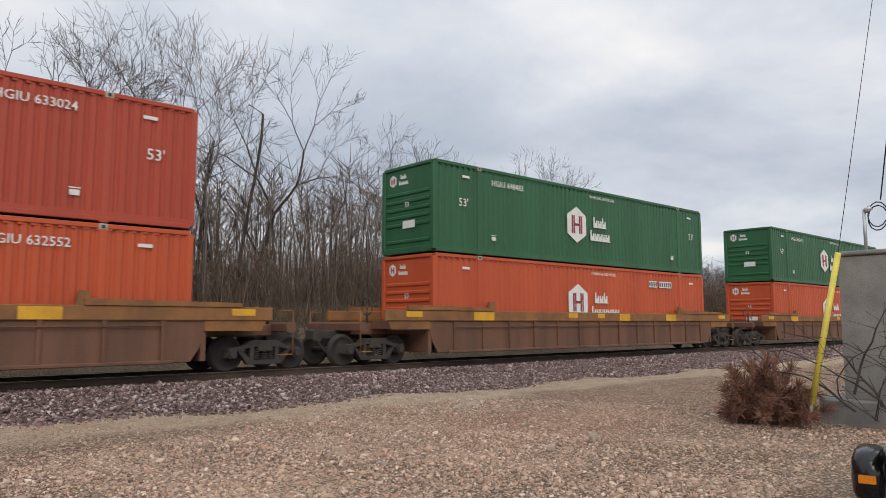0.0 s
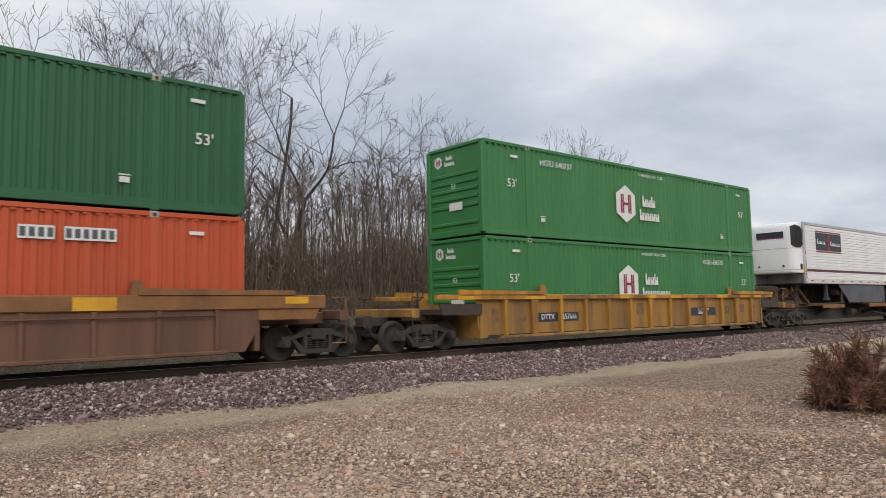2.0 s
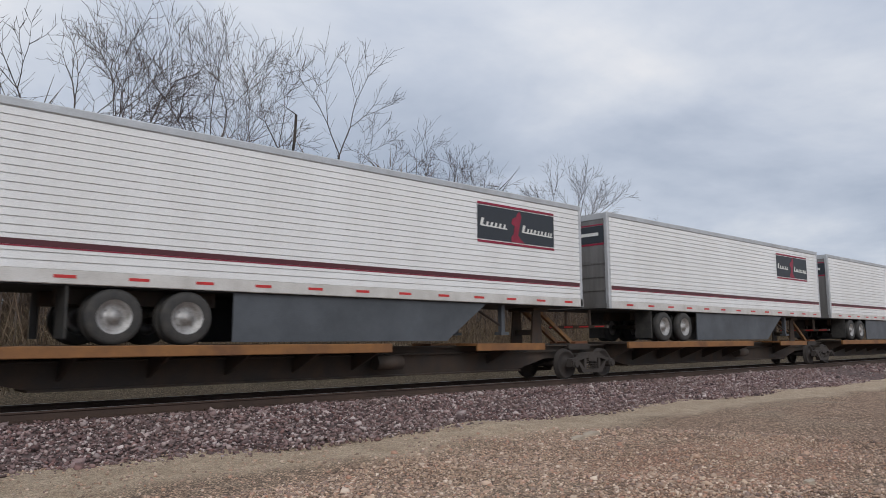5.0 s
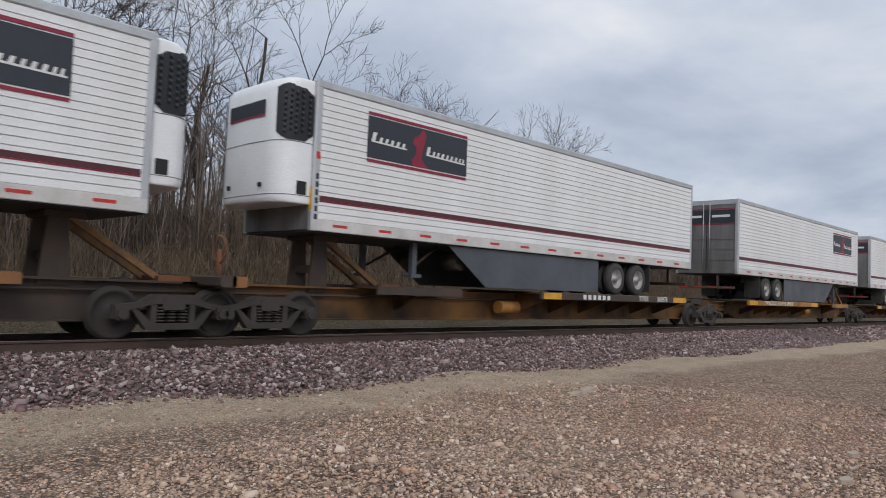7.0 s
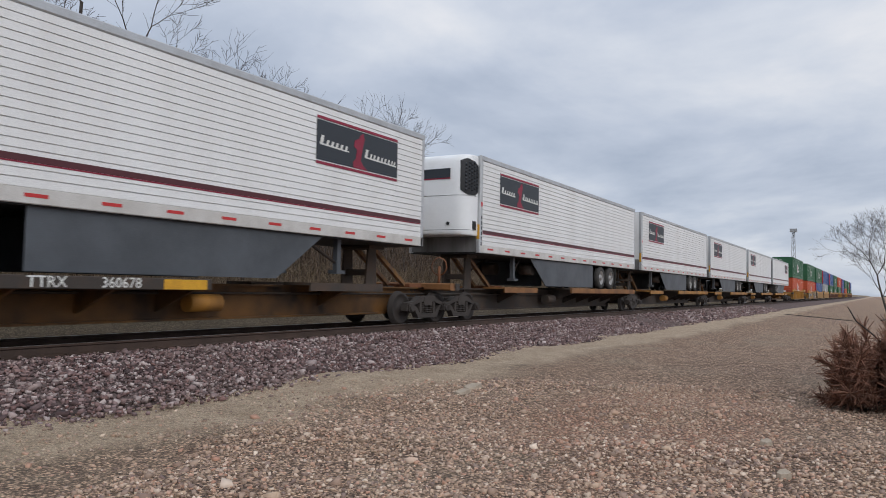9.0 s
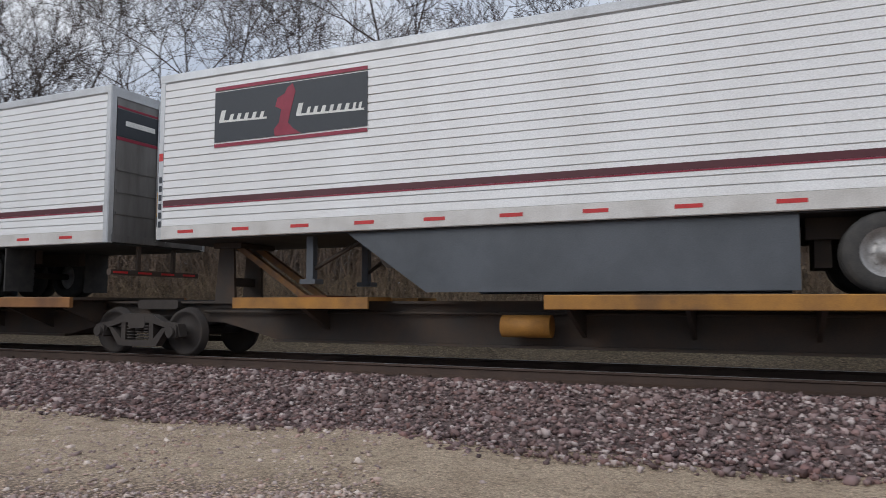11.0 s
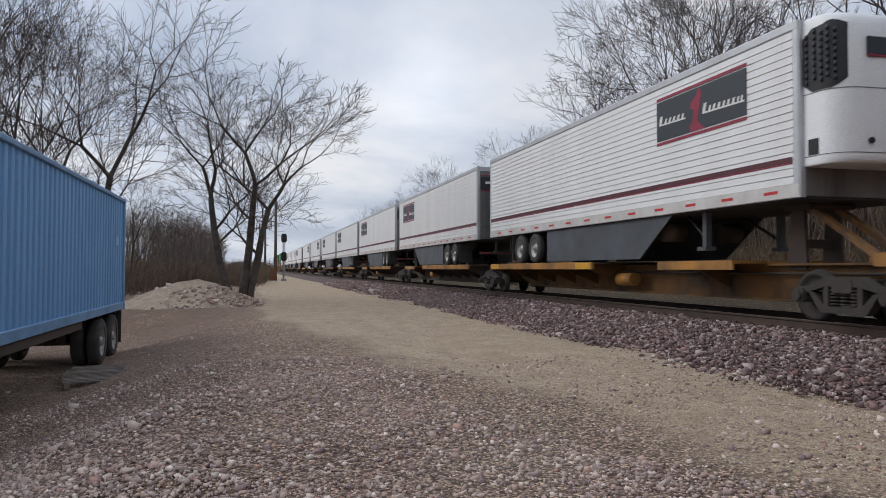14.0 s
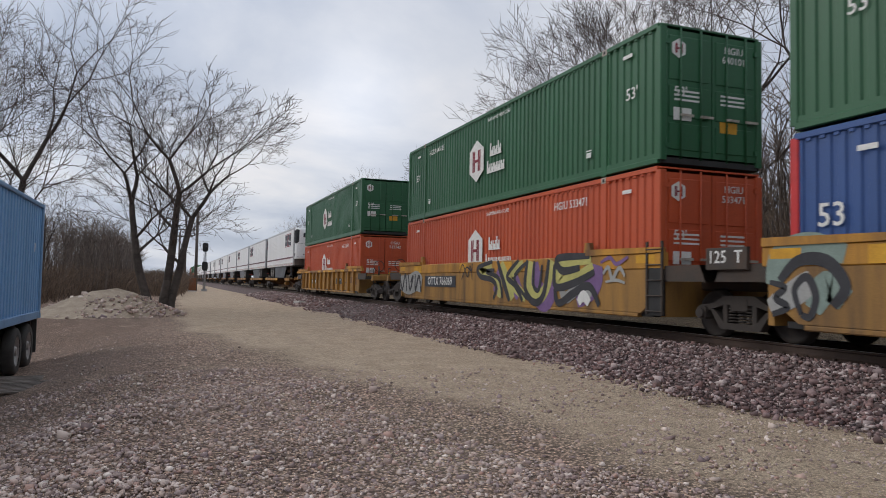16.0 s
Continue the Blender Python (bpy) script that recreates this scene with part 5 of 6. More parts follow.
    # shade between the chips, painted into the colour at the cell edges
    gap_shade = ramp(vor.outputs["Distance"], 0.25, 0.62, 1.16, 0.38)
    Lk.new(math_node("MULTIPLY", ramp(grit, 0.25, 0.75, 0.6, 1.4), math_node("MAXIMUM", gap_shade, math_node("MULTIPLY", lane, 0.98))), hv.inputs["Value"])
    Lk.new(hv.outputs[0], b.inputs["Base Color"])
    bp = N.new("ShaderNodeBump"); bp.inputs["Strength"].default_value, bp.inputs["Distance"].default_value = 0.9, 0.035
    Lk.new(math_node("ADD", math_node("MULTIPLY", fine, 0.8), math_node("ADD", grit, vor.outputs["Distance"])), bp.inputs["Height"])
    Lk.new(bp.outputs[0], b.inputs["Normal"])
    return m


def stone_material(name, stops, dusty=(0.3, 0.26, 0.21)):
    """Chips whose colour goes by the single stone, with a dusty top layer in patches."""
    m = bpy.data.materials.new(name)
    m.use_nodes = True
    N, Lk = m.node_tree.nodes, m.node_tree.links
    b = N["Principled BSDF"]
    b.inputs["Roughness"].default_value = 0.9
    ge = N.new("ShaderNodeNewGeometry")
    rp = N.new("ShaderNodeValToRGB"); rp.color_ramp.interpolation = "LINEAR"
    el = rp.color_ramp.elements
    el[0].position, el[0].color = 0.0, (*stops[0], 1)
    el[1].position, el[1].color = 1.0, (*stops[-1], 1)
    for k, c in enumerate(stops[1:-1]):
        e = el.new((k + 1) / (len(stops) - 1)); e.color = (*c, 1)
    Lk.new(ge.outputs["Random Per Island"], rp.inputs[0])
    tc = N.new("ShaderNodeTexCoord")
    n = N.new("ShaderNodeTexNoise"); n.inputs["Scale"].default_value, n.inputs["Detail"].default_value = 0.6, 4
    Lk.new(tc.outputs["Object"], n.inputs["Vector"])
    mr = N.new("ShaderNodeMapRange"); mr.inputs[1].default_value, mr.inputs[2].default_value, mr.inputs[4].default_value = 0.45, 0.75, 0.45
    Lk.new(n.outputs["Fac"], mr.inputs[0])
    Lk.new(mix_node(N, Lk, mr.outputs[0], rp.outputs[0], (*dusty, 1)), b.inputs["Base Color"])
    return m


GROUND = ground_material()
BALLAST = stone_material("pink_quartzite_ballast", [(0.055, 0.038, 0.039), (0.18, 0.108, 0.10), (0.30, 0.21, 0.20), (0.09, 0.059, 0.058), (0.23, 0.125, 0.11), (0.56, 0.47, 0.44), (0.12, 0.072, 0.07)], (0.22, 0.16, 0.14))
CHIPS = stone_material("mixed_yard_gravel", [(0.156, 0.108, 0.096), (0.456, 0.342, 0.282), (0.24, 0.168, 0.156), (0.816, 0.696, 0.612), (0.408, 0.24, 0.186), (0.504, 0.384, 0.324), (0.204, 0.144, 0.15), (0.624, 0.504, 0.432), (0.336, 0.234, 0.216)], (0.432, 0.342, 0.288))
WARM_CHIPS = stone_material("tan_yard_gravel", [(0.18, 0.12, 0.09), (0.52, 0.375, 0.275), (0.29, 0.19, 0.14), (0.78, 0.63, 0.50), (0.47, 0.25, 0.17), (0.59, 0.435, 0.315), (0.21, 0.145, 0.125), (0.48, 0.33, 0.235)], (0.45, 0.32, 0.21))
BALLAST_BED = mat("ballast_bed", (0.15, 0.104, 0.095), 0.95, dark=(0.065, 0.046, 0.042), scale=18, amount=1.0, fine=90, bump=1.0)


def grid_sheet(name, xs, ys, height, material):
    X, Y = np.meshgrid(xs, ys, indexing="ij")
    Z = height(X, Y)
    n, k = len(xs), len(ys)
    v = np.stack([X, Y, Z], -1).reshape(-1, 3)
    i = np.arange((n - 1) * k).reshape(n - 1, k)[:, :-1].ravel()
    f = np.stack([i, i + k, i + k + 1, i + 1], 1)
    me = bpy.data.meshes.new(name)
    me.from_pydata(v.tolist(), [], f.tolist())
    me.polygons.foreach_set("use_smooth", [True] * len(f))
    me.materials.append(material)
    return new(name, me)


xs = np.concatenate([-np.geomspace(1500, 40, 22), np.arange(-39, 39.5, 0.6), np.geomspace(40, 1500, 22)])
ys = np.concatenate([-np.geomspace(1500, 20, 18), np.arange(-19.4, 30, 0.6), np.geomspace(31, 1500, 20)])
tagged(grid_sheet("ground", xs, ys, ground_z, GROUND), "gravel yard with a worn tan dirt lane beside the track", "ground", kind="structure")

TOE, CREST, CREST_Z = 9.25, 11.35, 0.36


def ballast_bed():
    far = 2 * TRACK
    ring = [(TOE, -0.03), (TOE + 0.5, 0.09), (CREST - 0.2, CREST_Z - 0.03), (CREST + 0.2, CREST_Z), (far - CREST, CREST_Z), (far - TOE + 0.4, -0.3), (TOE + 1, -0.3)]
    sh = Shape()
    for a in range(-600, 600, 40):
        sh.prism(ring, 0, a, a + 40)
    ob = new("ballast", sh.mesh("ballast", BALLAST_BED))
    return tagged(ob, "banked bed of pinkish crushed stone under the track", "ballast", kind="structure")


ballast_bed()


def stones(name, pts, size, material, label, category):
    """Many small angular stones in one mesh: squashed, turned boxes with shaken corners."""
    rng = np.random.default_rng(len(pts))
    n = len(pts)
    cube = np.array([(x, y, z) for x in (-1, 1) for y in (-1, 1) for z in (-1, 1)], float)
    v = cube[None] * (1 + rng.uniform(-0.55, 0.25, (n, 8, 3)))
    v *= np.stack([rng.uniform(0.6, 1.1, n), rng.uniform(0.5, 1.0, n), rng.uniform(0.35, 0.8, n)], -1)[:, None, :] * (size * rng.lognormal(0, 0.4, n))[:, None, None] * 0.5
    a, b = rng.uniform(0, math.tau, n), rng.uniform(-0.7, 0.7, n)
    ca, sa, cb, sb = np.cos(a)[:, None], np.sin(a)[:, None], np.cos(b)[:, None], np.sin(b)[:, None]
    x, y, z = v[..., 0], v[..., 1], v[..., 2]
    x, z = x * cb + z * sb, -x * sb + z * cb
    x, y = x * ca - y * sa, x * sa + y * ca
    v = np.stack([x, y, z], -1) + pts[:, None, :]
    quads = np.array([(0, 1, 3, 2), (4, 6, 7, 5), (0, 4, 5, 1), (2, 3, 7, 6), (0, 2, 6, 4), (1, 5, 7, 3)])
    f = (quads[None] + (np.arange(n) * 8)[:, None, None]).reshape(-1)
    me = bpy.data.meshes.new(name)
    me.vertices.add(n * 8); me.vertices.foreach_set("co", v.reshape(-1))
    me.loops.add(len(f)); me.loops.foreach_set("vertex_index", f.astype(np.int32))
    me.polygons.add(n * 6)
    me.polygons.foreach_set("loop_start", np.arange(0, n * 24, 4, dtype=np.int32))
    me.update(calc_edges=True)
    me.materials.append(material)
    return tagged(new(name, me), label, category, kind="stuff")


def ballast_stones():
    rng = np.random.default_rng(5)
    n = 76000
    x = np.concatenate([rng.uniform(-24, 32, n), rng.uniform(-70, -24, 8000), rng.uniform(32, 75, 7000)])
    s = rng.uniform(-0.16, 1.25, len(x))
    y = TOE + s * (CREST - TOE) + rng.normal(0, 0.07, len(x)) + 0.14 * np.sin(x * 0.8) * (s < 0.15)
    z = np.clip(s, 0, 1) * CREST_Z + rng.uniform(-0.01, 0.04, len(x))
    keep = (s > 0.02) | (rng.uniform(0, 1, len(x)) < 0.4)
    p = np.stack([x, y, z], 1)[keep]
    size = np.where(np.abs(p[:, 0]) < 36, 0.044, 0.08)
    stones("ballast_stones", p, size, BALLAST, "loose pinkish crushed stones on the ballast shoulder", "stones")


def yard_stones():
    rng = np.random.default_rng(8)
    def fan(n, cx, cy, a0, a1, r0, r1, g):
        r, a = r0 + (r1 - r0) * rng.uniform(0, 1, n) ** g, np.radians(rng.uniform(a0, a1, n))
        return cx + r * np.cos(a), cy + r * np.sin(a)
    sets = [fan(92000, -0.4, 2.9, 118, 215, 2.0, 12, 1.3), fan(84000, 0.0, -1.5, 2, 85, 3.0, 14, 1.2), fan(12000, -1.5, 1.5, 0, 360, 0, 20, 0.6)]
    x, y = np.concatenate([s[0] for s in sets]), np.concatenate([s[1] for s in sets])
    n = len(x)
    edge = np.interp(x, [-26, 3], [2.7, 7.0]) + 0.9 * np.sin(x * 0.55) * np.cos(y * 0.4)
    lane = (y > edge) & (y < 9.4)
    clump = np.sin(x * 0.9 + 2 * np.sin(y * 0.7)) * np.sin(y * 1.1 + 1.5 * np.sin(x * 0.6))
    keep = (y < 9.5) & (rng.uniform(0, 1, n) < np.where(lane, 0.14, 0.72 + 0.4 * clump))
    x, y = x[keep], y[keep]
    p = np.stack([x, y, ground_z(x, y) + 0.004], 1)
    size = np.where(rng.uniform(0, 1, len(p)) < 0.04, 0.042, 0.0245)
    west = x < 0.5
    stones("yard_gravel", p[west], size[west], CHIPS, "loose grey, purple and rust-brown gravel chips", "gravel")
    stones("yard_gravel", p[~west], size[~west], WARM_CHIPS, "loose tan and rust-brown gravel chips", "gravel")


# rails and ties
def rail(y):
    prof = [(-0.075, -0.18), (0.075, -0.18), (0.075, -0.165), (0.012, -0.14), (0.012, -0.045), (0.036, -0.03), (0.036, -0.006), (0.028, 0.0), (-0.028, 0.0), (-0.036, -0.006), (-0.036, -0.03), (-0.012, -0.045), (-0.012, -0.14), (-0.075, -0.165)]
    sh = Shape()
    sh.prism([(y + a, RAIL + b) for a, b in prof], 0, -600, 600)
    ob = tagged(new("rail", sh.mesh("rail", RAIL_STEEL)), "rusty steel rail with a polished head", "rail", "rails of the track")
    part("rail_head", Shape().box(-600, y - 0.026, RAIL, 600, y + 0.026, RAIL + 0.003), RAIL_TOP, ob)
    return ob


for s in (-1, 1):
    rail(TRACK + s * 0.755)

# ---- bare trees ----
BARK = mat("grey_brown_bark", (0.08, 0.065, 0.056), 0.9, dark=(0.035, 0.028, 0.024), scale=5, amount=0.9, fine=40, bump=0.5, spread=0.2)
TWIG = mat("dull_brown_twigs", (0.085, 0.067, 0.06), 0.9, dark=(0.05, 0.039, 0.035), scale=1.5, amount=0.8, spread=0.35)
PALE_TWIG = mat("grey_brown_sapling_bark", (0.16, 0.126, 0.105), 0.9, dark=(0.09, 0.069, 0.057), scale=1.5, amount=0.8, spread=0.4)
BRUSH = mat("dry_russet_brush", (0.18, 0.125, 0.086), 0.9, dark=(0.09, 0.062, 0.045), scale=1.2, amount=0.9, spread=0.45)
STRAW = mat("dead_straw_grass", (0.23, 0.17, 0.108), 0.9, dark=(0.10, 0.072, 0.048), scale=1.2, amount=0.9, spread=0.45)
DEAD_EVERGREEN = mat("dead_russet_evergreen", (0.25, 0.118, 0.075), 0.9, dark=(0.13, 0.066, 0.046), scale=4, amount=0.9, spread=0.4)


class Tubes:
    """Thin tapering three- or five-sided twigs, gathered for one mesh."""

    def __init__(self):
        self.rows = []

    def seg(self, p, q, r0, r1):
        self.rows.append((*p, *q, r0, r1))

    def mesh(self, name, material, n=3):
        a = np.array(self.rows)
        p, q, r0, r1 = a[:, :3], a[:, 3:6], a[:, 6], a[:, 7]
        d = q - p
        d /= np.maximum(np.linalg.norm(d, axis=1), 1e-6)[:, None]
        ref = np.where(np.abs(d[:, 2:3]) < 0.9, [[0, 0, 1.0]], [[1.0, 0, 0]])
        u = np.cross(d, ref); u /= np.linalg.norm(u, axis=1)[:, None]
        w = np.cross(d, u)
        k = len(a)
        v = np.empty((k, 2, n, 3))
        for j in range(n):
            o = u * math.cos(j * math.tau / n) + w * math.sin(j * math.tau / n)
            v[:, 0, j], v[:, 1, j] = p + o * r0[:, None], q + o * r1[:, None]
        quads = np.array([(j, (j + 1) % n, n + (j + 1) % n, n + j) for j in range(n)])
        f = (quads[None] + (np.arange(k) * 2 * n)[:, None, None]).reshape(-1)
        me = bpy.data.meshes.new(name)
        me.vertices.add(k * 2 * n); me.vertices.foreach_set("co", v.reshape(-1))
        me.loops.add(len(f)); me.loops.foreach_set("vertex_index", f.astype(np.int32))
        me.polygons.add(k * n)
        me.polygons.foreach_set("loop_start", np.arange(0, k * n * 4, 4, dtype=np.int32))
        me.update(calc_edges=True)
        me.materials.append(material)
        return me


def fork(rng, thick, thin, p, d, length, radius, depth, spread, up):
    """A limb that curves, gives off side shoots and splits in two or three, down to the twigs."""
    d = d.normalized()
    steps = 3 if depth > 1 else 2
    for k in range(steps):
        d = (d + Vector(rng.normal(0, 0.05, 3)) + Vector((0, 0, up * 0.05))).normalized()
        q = p + d * (length / steps)
        r1 = radius * (1 - 0.16 / steps)
        (thick if depth > 4 else thin).seg(p, q, max(radius, 0.0095), max(r1, 0.0075))
        if depth < 6:
            out = Vector(rng.normal(0, 1, 3)); out = (out - d * out.dot(d)).normalized()
            e = (d * 0.8 + out * rng.uniform(0.45, 0.8)).normalized()
            o = p.lerp(q, rng.uniform(0.2, 1))
            m = o + e * min(length, 1.2) * rng.uniform(0.25, 0.5)
            w = m + (e + Vector(rng.normal(0, 0.12, 3)) + Vector((0, 0, 0.1))).normalized() * min(length, 1.2) * rng.uniform(0.25, 0.5)
            thin.seg(o, m, max(radius * 0.4, 0.009), 0.008); thin.seg(m, w, 0.008, 0.0055)
        p, radius = q, r1
    if depth == 0:
        return
    axis = Vector(rng.normal(0, 1, 3)); axis = (axis - d * axis.dot(d)).normalized()
    n = 3 if rng.uniform() < 0.22 else 2
    for k in range(n):
        ang = spread * (rng.uniform(0.3, 0.65) if k == 0 else rng.uniform(0.75, 1.25)) * (1.15 if depth > 5 else 1)
        side = axis if k == 0 else -axis if k == 1 else d.cross(axis)
        nd = d * math.cos(ang) + side * math.sin(ang)
        fork(rng, thick, thin, p, nd, length * (rng.uniform(0.8, 0.95) if k == 0 else rng.uniform(0.68, 0.9)), radius * (0.8 if k == 0 else 0.66), depth - 1, spread, up)


def bare_tree(seed, height, stems, radius=0.2, spread=0.5, up=0.6, depth=7, label="", bole=0.26, limb=0.17):
    """A leafless tree; stems: (compass turn, tilt, offset, share of the height before the first fork) in degrees and metres."""
    rng = np.random.default_rng(seed)
    root = thing("bare_tree", label or "leafless deciduous tree with grey-brown bark", "tree", "bare trees along the line")
    thick, thin = Tubes(), Tubes()
    for az, tilt, off, share in stems:
        a, t = radians(az), radians(tilt)
        d = Vector((math.cos(a) * math.sin(t), math.sin(a) * math.sin(t), math.cos(t)))
        p = Vector((math.cos(a) * off, math.sin(a) * off, -0.15))
        r = radius
        for k in range(5):
            dd = (d + Vector(rng.normal(0, 0.035, 3)) + Vector((0, 0, 0.03 * k))).normalized()
            q = p + dd * (height * share / 5)
            r1 = r * (0.8 if k == 0 else 0.95)
            thick.seg(p, q, r, r1)
            p, r, d = q, r1, dd
            if k > 2:
                out = Vector(rng.normal(0, 1, 3)); out.z = 0.25
                fork(rng, thick, thin, p, d * 0.6 + out.normalized() * 0.8, height * limb * 0.72, r * 0.45, depth - 2, spread, up)
        fork(rng, thick, thin, p, d, height * limb, r * 0.92, depth, spread, up)
    m1, m2 = thick.mesh("trunk", BARK, 6), thin.mesh("crown", TWIG, 3)
    top_z = max(max(v.co.z for v in m2.vertices), 1)
    for m in (m1, m2):
        m.transform(Matrix.Scale(height / top_z, 4))
    part("trunk", m1, None, root)
    part("crown", m2, None, root)
    return root


KIND_TREES = [
    bare_tree(11, 14, [(0, 4, 0, 0.22)], 0.24, 0.6, 0.7, limb=0.16),
    bare_tree(12, 14, [(30, 13, 0.2, 0.26), (210, 11, 0.2, 0.22)], 0.19, 0.54, 0.7),
    bare_tree(13, 14, [(90, 3, 0, 0.34)], 0.18, 0.5, 0.75, 6),
    bare_tree(14, 14, [(-25, 28, 0.2, 0.30), (150, 4, 0.2, 0.26)], 0.21, 0.56, 0.75),
    bare_tree(15, 14, [(0, 6, 0, 0.18)], 0.22, 0.66, 0.65),
]


def set_tree(kind, x, y, height, turn, first=set()):
    s = height / 14
    m = Matrix.Translation((x, y, float(ground_z(x, y)))) @ Matrix.Rotation(radians(turn), 4, "Z")
    t = KIND_TREES[kind]
    if kind not in first:
        first.add(kind)
        t.matrix_basis = m @ Matrix.Scale(s, 4)
        return t
    c = copy_thing(t, m)
    c.scale = (s, s, s)
    return c


# single trees that stand out, then the belt of woods
for kind, x, y, h, turn in (
    (0, 6.5, 27, 13.8, 20), (3, 14.0, 27, 14.6, 0), (4, 27.2, 28.5, 12.6, 60), (1, 31, 31, 11.2, 200), (2, 43, 32, 14.6, 80), (4, 51.5, 33, 10.5, 190),
    (4, -2.0, 28, 14.6, 110), (0, -5, 28, 15, 300),
    (4, -43, 24.5, 15, 10), (0, -37, 25.5, 18, 90), (1, -31, 24.5, 17.5, 150), (3, -26, 25, 17.5, 220), (2, -21, 26, 17, 300), (1, -16, 26, 16.5, 45), (0, -11, 27, 16, 170),
    (4, -54, 25, 11.8, 15), (0, -60, 26, 12.8, 95), (2, -90, 25.5, 15, 45), (1, -115, 28, 13, 5), (0, -104, 28, 12.5, 245), (4, -78, 27, 11.5, 130), (3, -70, 27, 12, 200), (0, -128, 27, 13.5, 30), (4, -142, 26, 13, 80),
    (0, -34, -3.7, 14, 30), (1, -33, -5.8, 14.3, 120), (3, -31, -7.4, 13.5, 210), (2, -39, -8.4, 14.5, 190), (4, -52, -5.0, 8.5, 80),
    (1, 62, 0.6, 9, 40), (4, 80, -1.5, 8, 160),
):
    set_tree(kind, x, y, h, turn)
rngt = np.random.default_rng(21)
for k in range(26):
    x = rngt.uniform(-190, 130)
    y = rngt.uniform(31, 44) if k % 3 else rngt.uniform(27, 31)
    set_tree(int(rngt.integers(0, 5)), x, y, rngt.uniform(6, 8.5), rngt.uniform(0, 360))
for k in range(9):
    x = rngt.uniform(-130, -50)
    y = rngt.uniform(-26, -3)
    set_tree(int(rngt.integers(0, 5)), x, y, rngt.uniform(6, 9.5), rngt.uniform(0, 360))


def snag(x, y, h, lean, seed):
    """A dead tree: a thin broken stem with a few stubs."""
    rng = np.random.default_rng(seed)
    root = thing("bare_tree", "dead broken tree with a thin bare stem", "tree", "bare trees along the line", pose(x, y, float(ground_z(x, y))))
    stem = Tubes()
    p, d, r = Vector((0, 0, -0.1)), Vector((lean, 0, 1)).normalized(), 0.1
    for k in range(9):
        d = (d + Vector(rng.normal(0, 0.03, 3))).normalized()
        q = p + d * h / 9
        stem.seg(p, q, r, r * 0.94)
        if k > 3:
            e = Vector((rng.normal(0, 1), rng.normal(0, 1), 0.9)).normalized()
            stub = Tubes()
            stub.seg(q, q + e * rng.uniform(0.3, 1.0), r * 0.4, 0.014)
            part("branch", stub.mesh("branch", BARK, 5), None, root)
        p, r = q, r * 0.94
    part("trunk", stem.mesh("trunk", BARK, 6), None, root)


snag(14.3, 26.6, 10.2, 0.02, 3)
snag(12.5, 26.8, 8.6, 0.05, 4)

# the clump beside the lane: three stems from one stool
clump = bare_tree(31, 12.4, [(-95, 17, 0.3, 0.34), (60, 2, 0.12, 0.38), (92, 8, 0.34, 0.28)], 0.23, 0.58, 0.55, 7, "three-stemmed leafless tree beside the dirt lane", limb=0.16)
clump.matrix_basis = pose(-34.0, 2.3, 0.0) @ Matrix.Diagonal((1.25, 1.28, 1.0, 1))


def thicket(name, seed, n, w, d, h, material, label, category, lean=0.12, shoots=5):
    """A tile of thin upright stems with side twigs, as one mesh."""
    rng = np.random.default_rng(seed)
    tb = Tubes()
    for k in range(n):
        x, y = rng.uniform(-w / 2, w / 2), rng.uniform(-d / 2, d / 2)
        hh = h * rng.uniform(0.45, 1.15)
        dx, dy = rng.normal(0, lean, 2)
        p = Vector((x, y, -0.1))
        q = Vector((x + dx * hh * 0.5, y + dy * hh * 0.5, hh * 0.55))
        t = Vector((x + dx * hh * 1.2, y + dy * hh * 1.2, hh))
        r = 0.006 * hh + 0.005
        tb.seg(p, q, r, r * 0.7); tb.seg(q, t, r * 0.7, 0.003)
        for j in range(shoots):
            f = rng.uniform(0.25, 1)
            o = p.lerp(q, f) if j < 2 else q.lerp(t, f)
            e = o + Vector((rng.normal(0, 0.16), rng.normal(0, 0.16), rng.uniform(0.1, 0.3))) * hh * 0.6
            tb.seg(o, e, r * 0.5, 0.004)
    return tb.mesh(name, material, 3)


BRUSH_TILE = [thicket("brush", 40 + k, 380, 9, 7, 3.1, BRUSH, "", "", 0.26, 8) for k in range(3)]
TALL_TILE = [thicket("saplings", 50 + k, 130, 10, 7, 7.2, PALE_TWIG, "", "", 0.07, 11) for k in range(2)]
GRASS_TILE = [thicket("dead_grass", 60 + k, 620, 9, 4.5, 0.95, STRAW, "", "", 0.5) for k in range(2)]
for k, x in enumerate(np.arange(-150, 110, 8.2)):
    for row, (tile, y, name, label, cat) in enumerate(((GRASS_TILE, 18.8, "dead_grass", "strip of dead straw-coloured grass behind the track", "grass"), (GRASS_TILE, 22.4, "dead_grass", "strip of dead straw-coloured grass on the bank", "grass"), (BRUSH_TILE, 24.6, "brush", "dense russet leafless brush at the foot of the woods", "brush"), (BRUSH_TILE, 28.0, "brush", "dense russet leafless brush in the woods", "brush"), (BRUSH_TILE, 33.5, "brush", "dense russet leafless brush in the woods", "brush"), (TALL_TILE, 26.0, "saplings", "thin bare saplings in the woods", "saplings"), (TALL_TILE, 33.0, "saplings", "thin bare saplings in the woods", "saplings"))):
        xx = float(x + rngt.uniform(-1, 1))
        ob = tagged(new(name, tile[(k + row) % len(tile)]), label, cat, kind="stuff")
        ob.matrix_basis = pose(xx, y, float(ground_z(xx, y)), 0, 0, 180 * float(rngt.integers(0, 2))) @ Matrix.Diagonal((1, 1, 0.62 if name == "saplings" and xx > 24 else 1, 1))
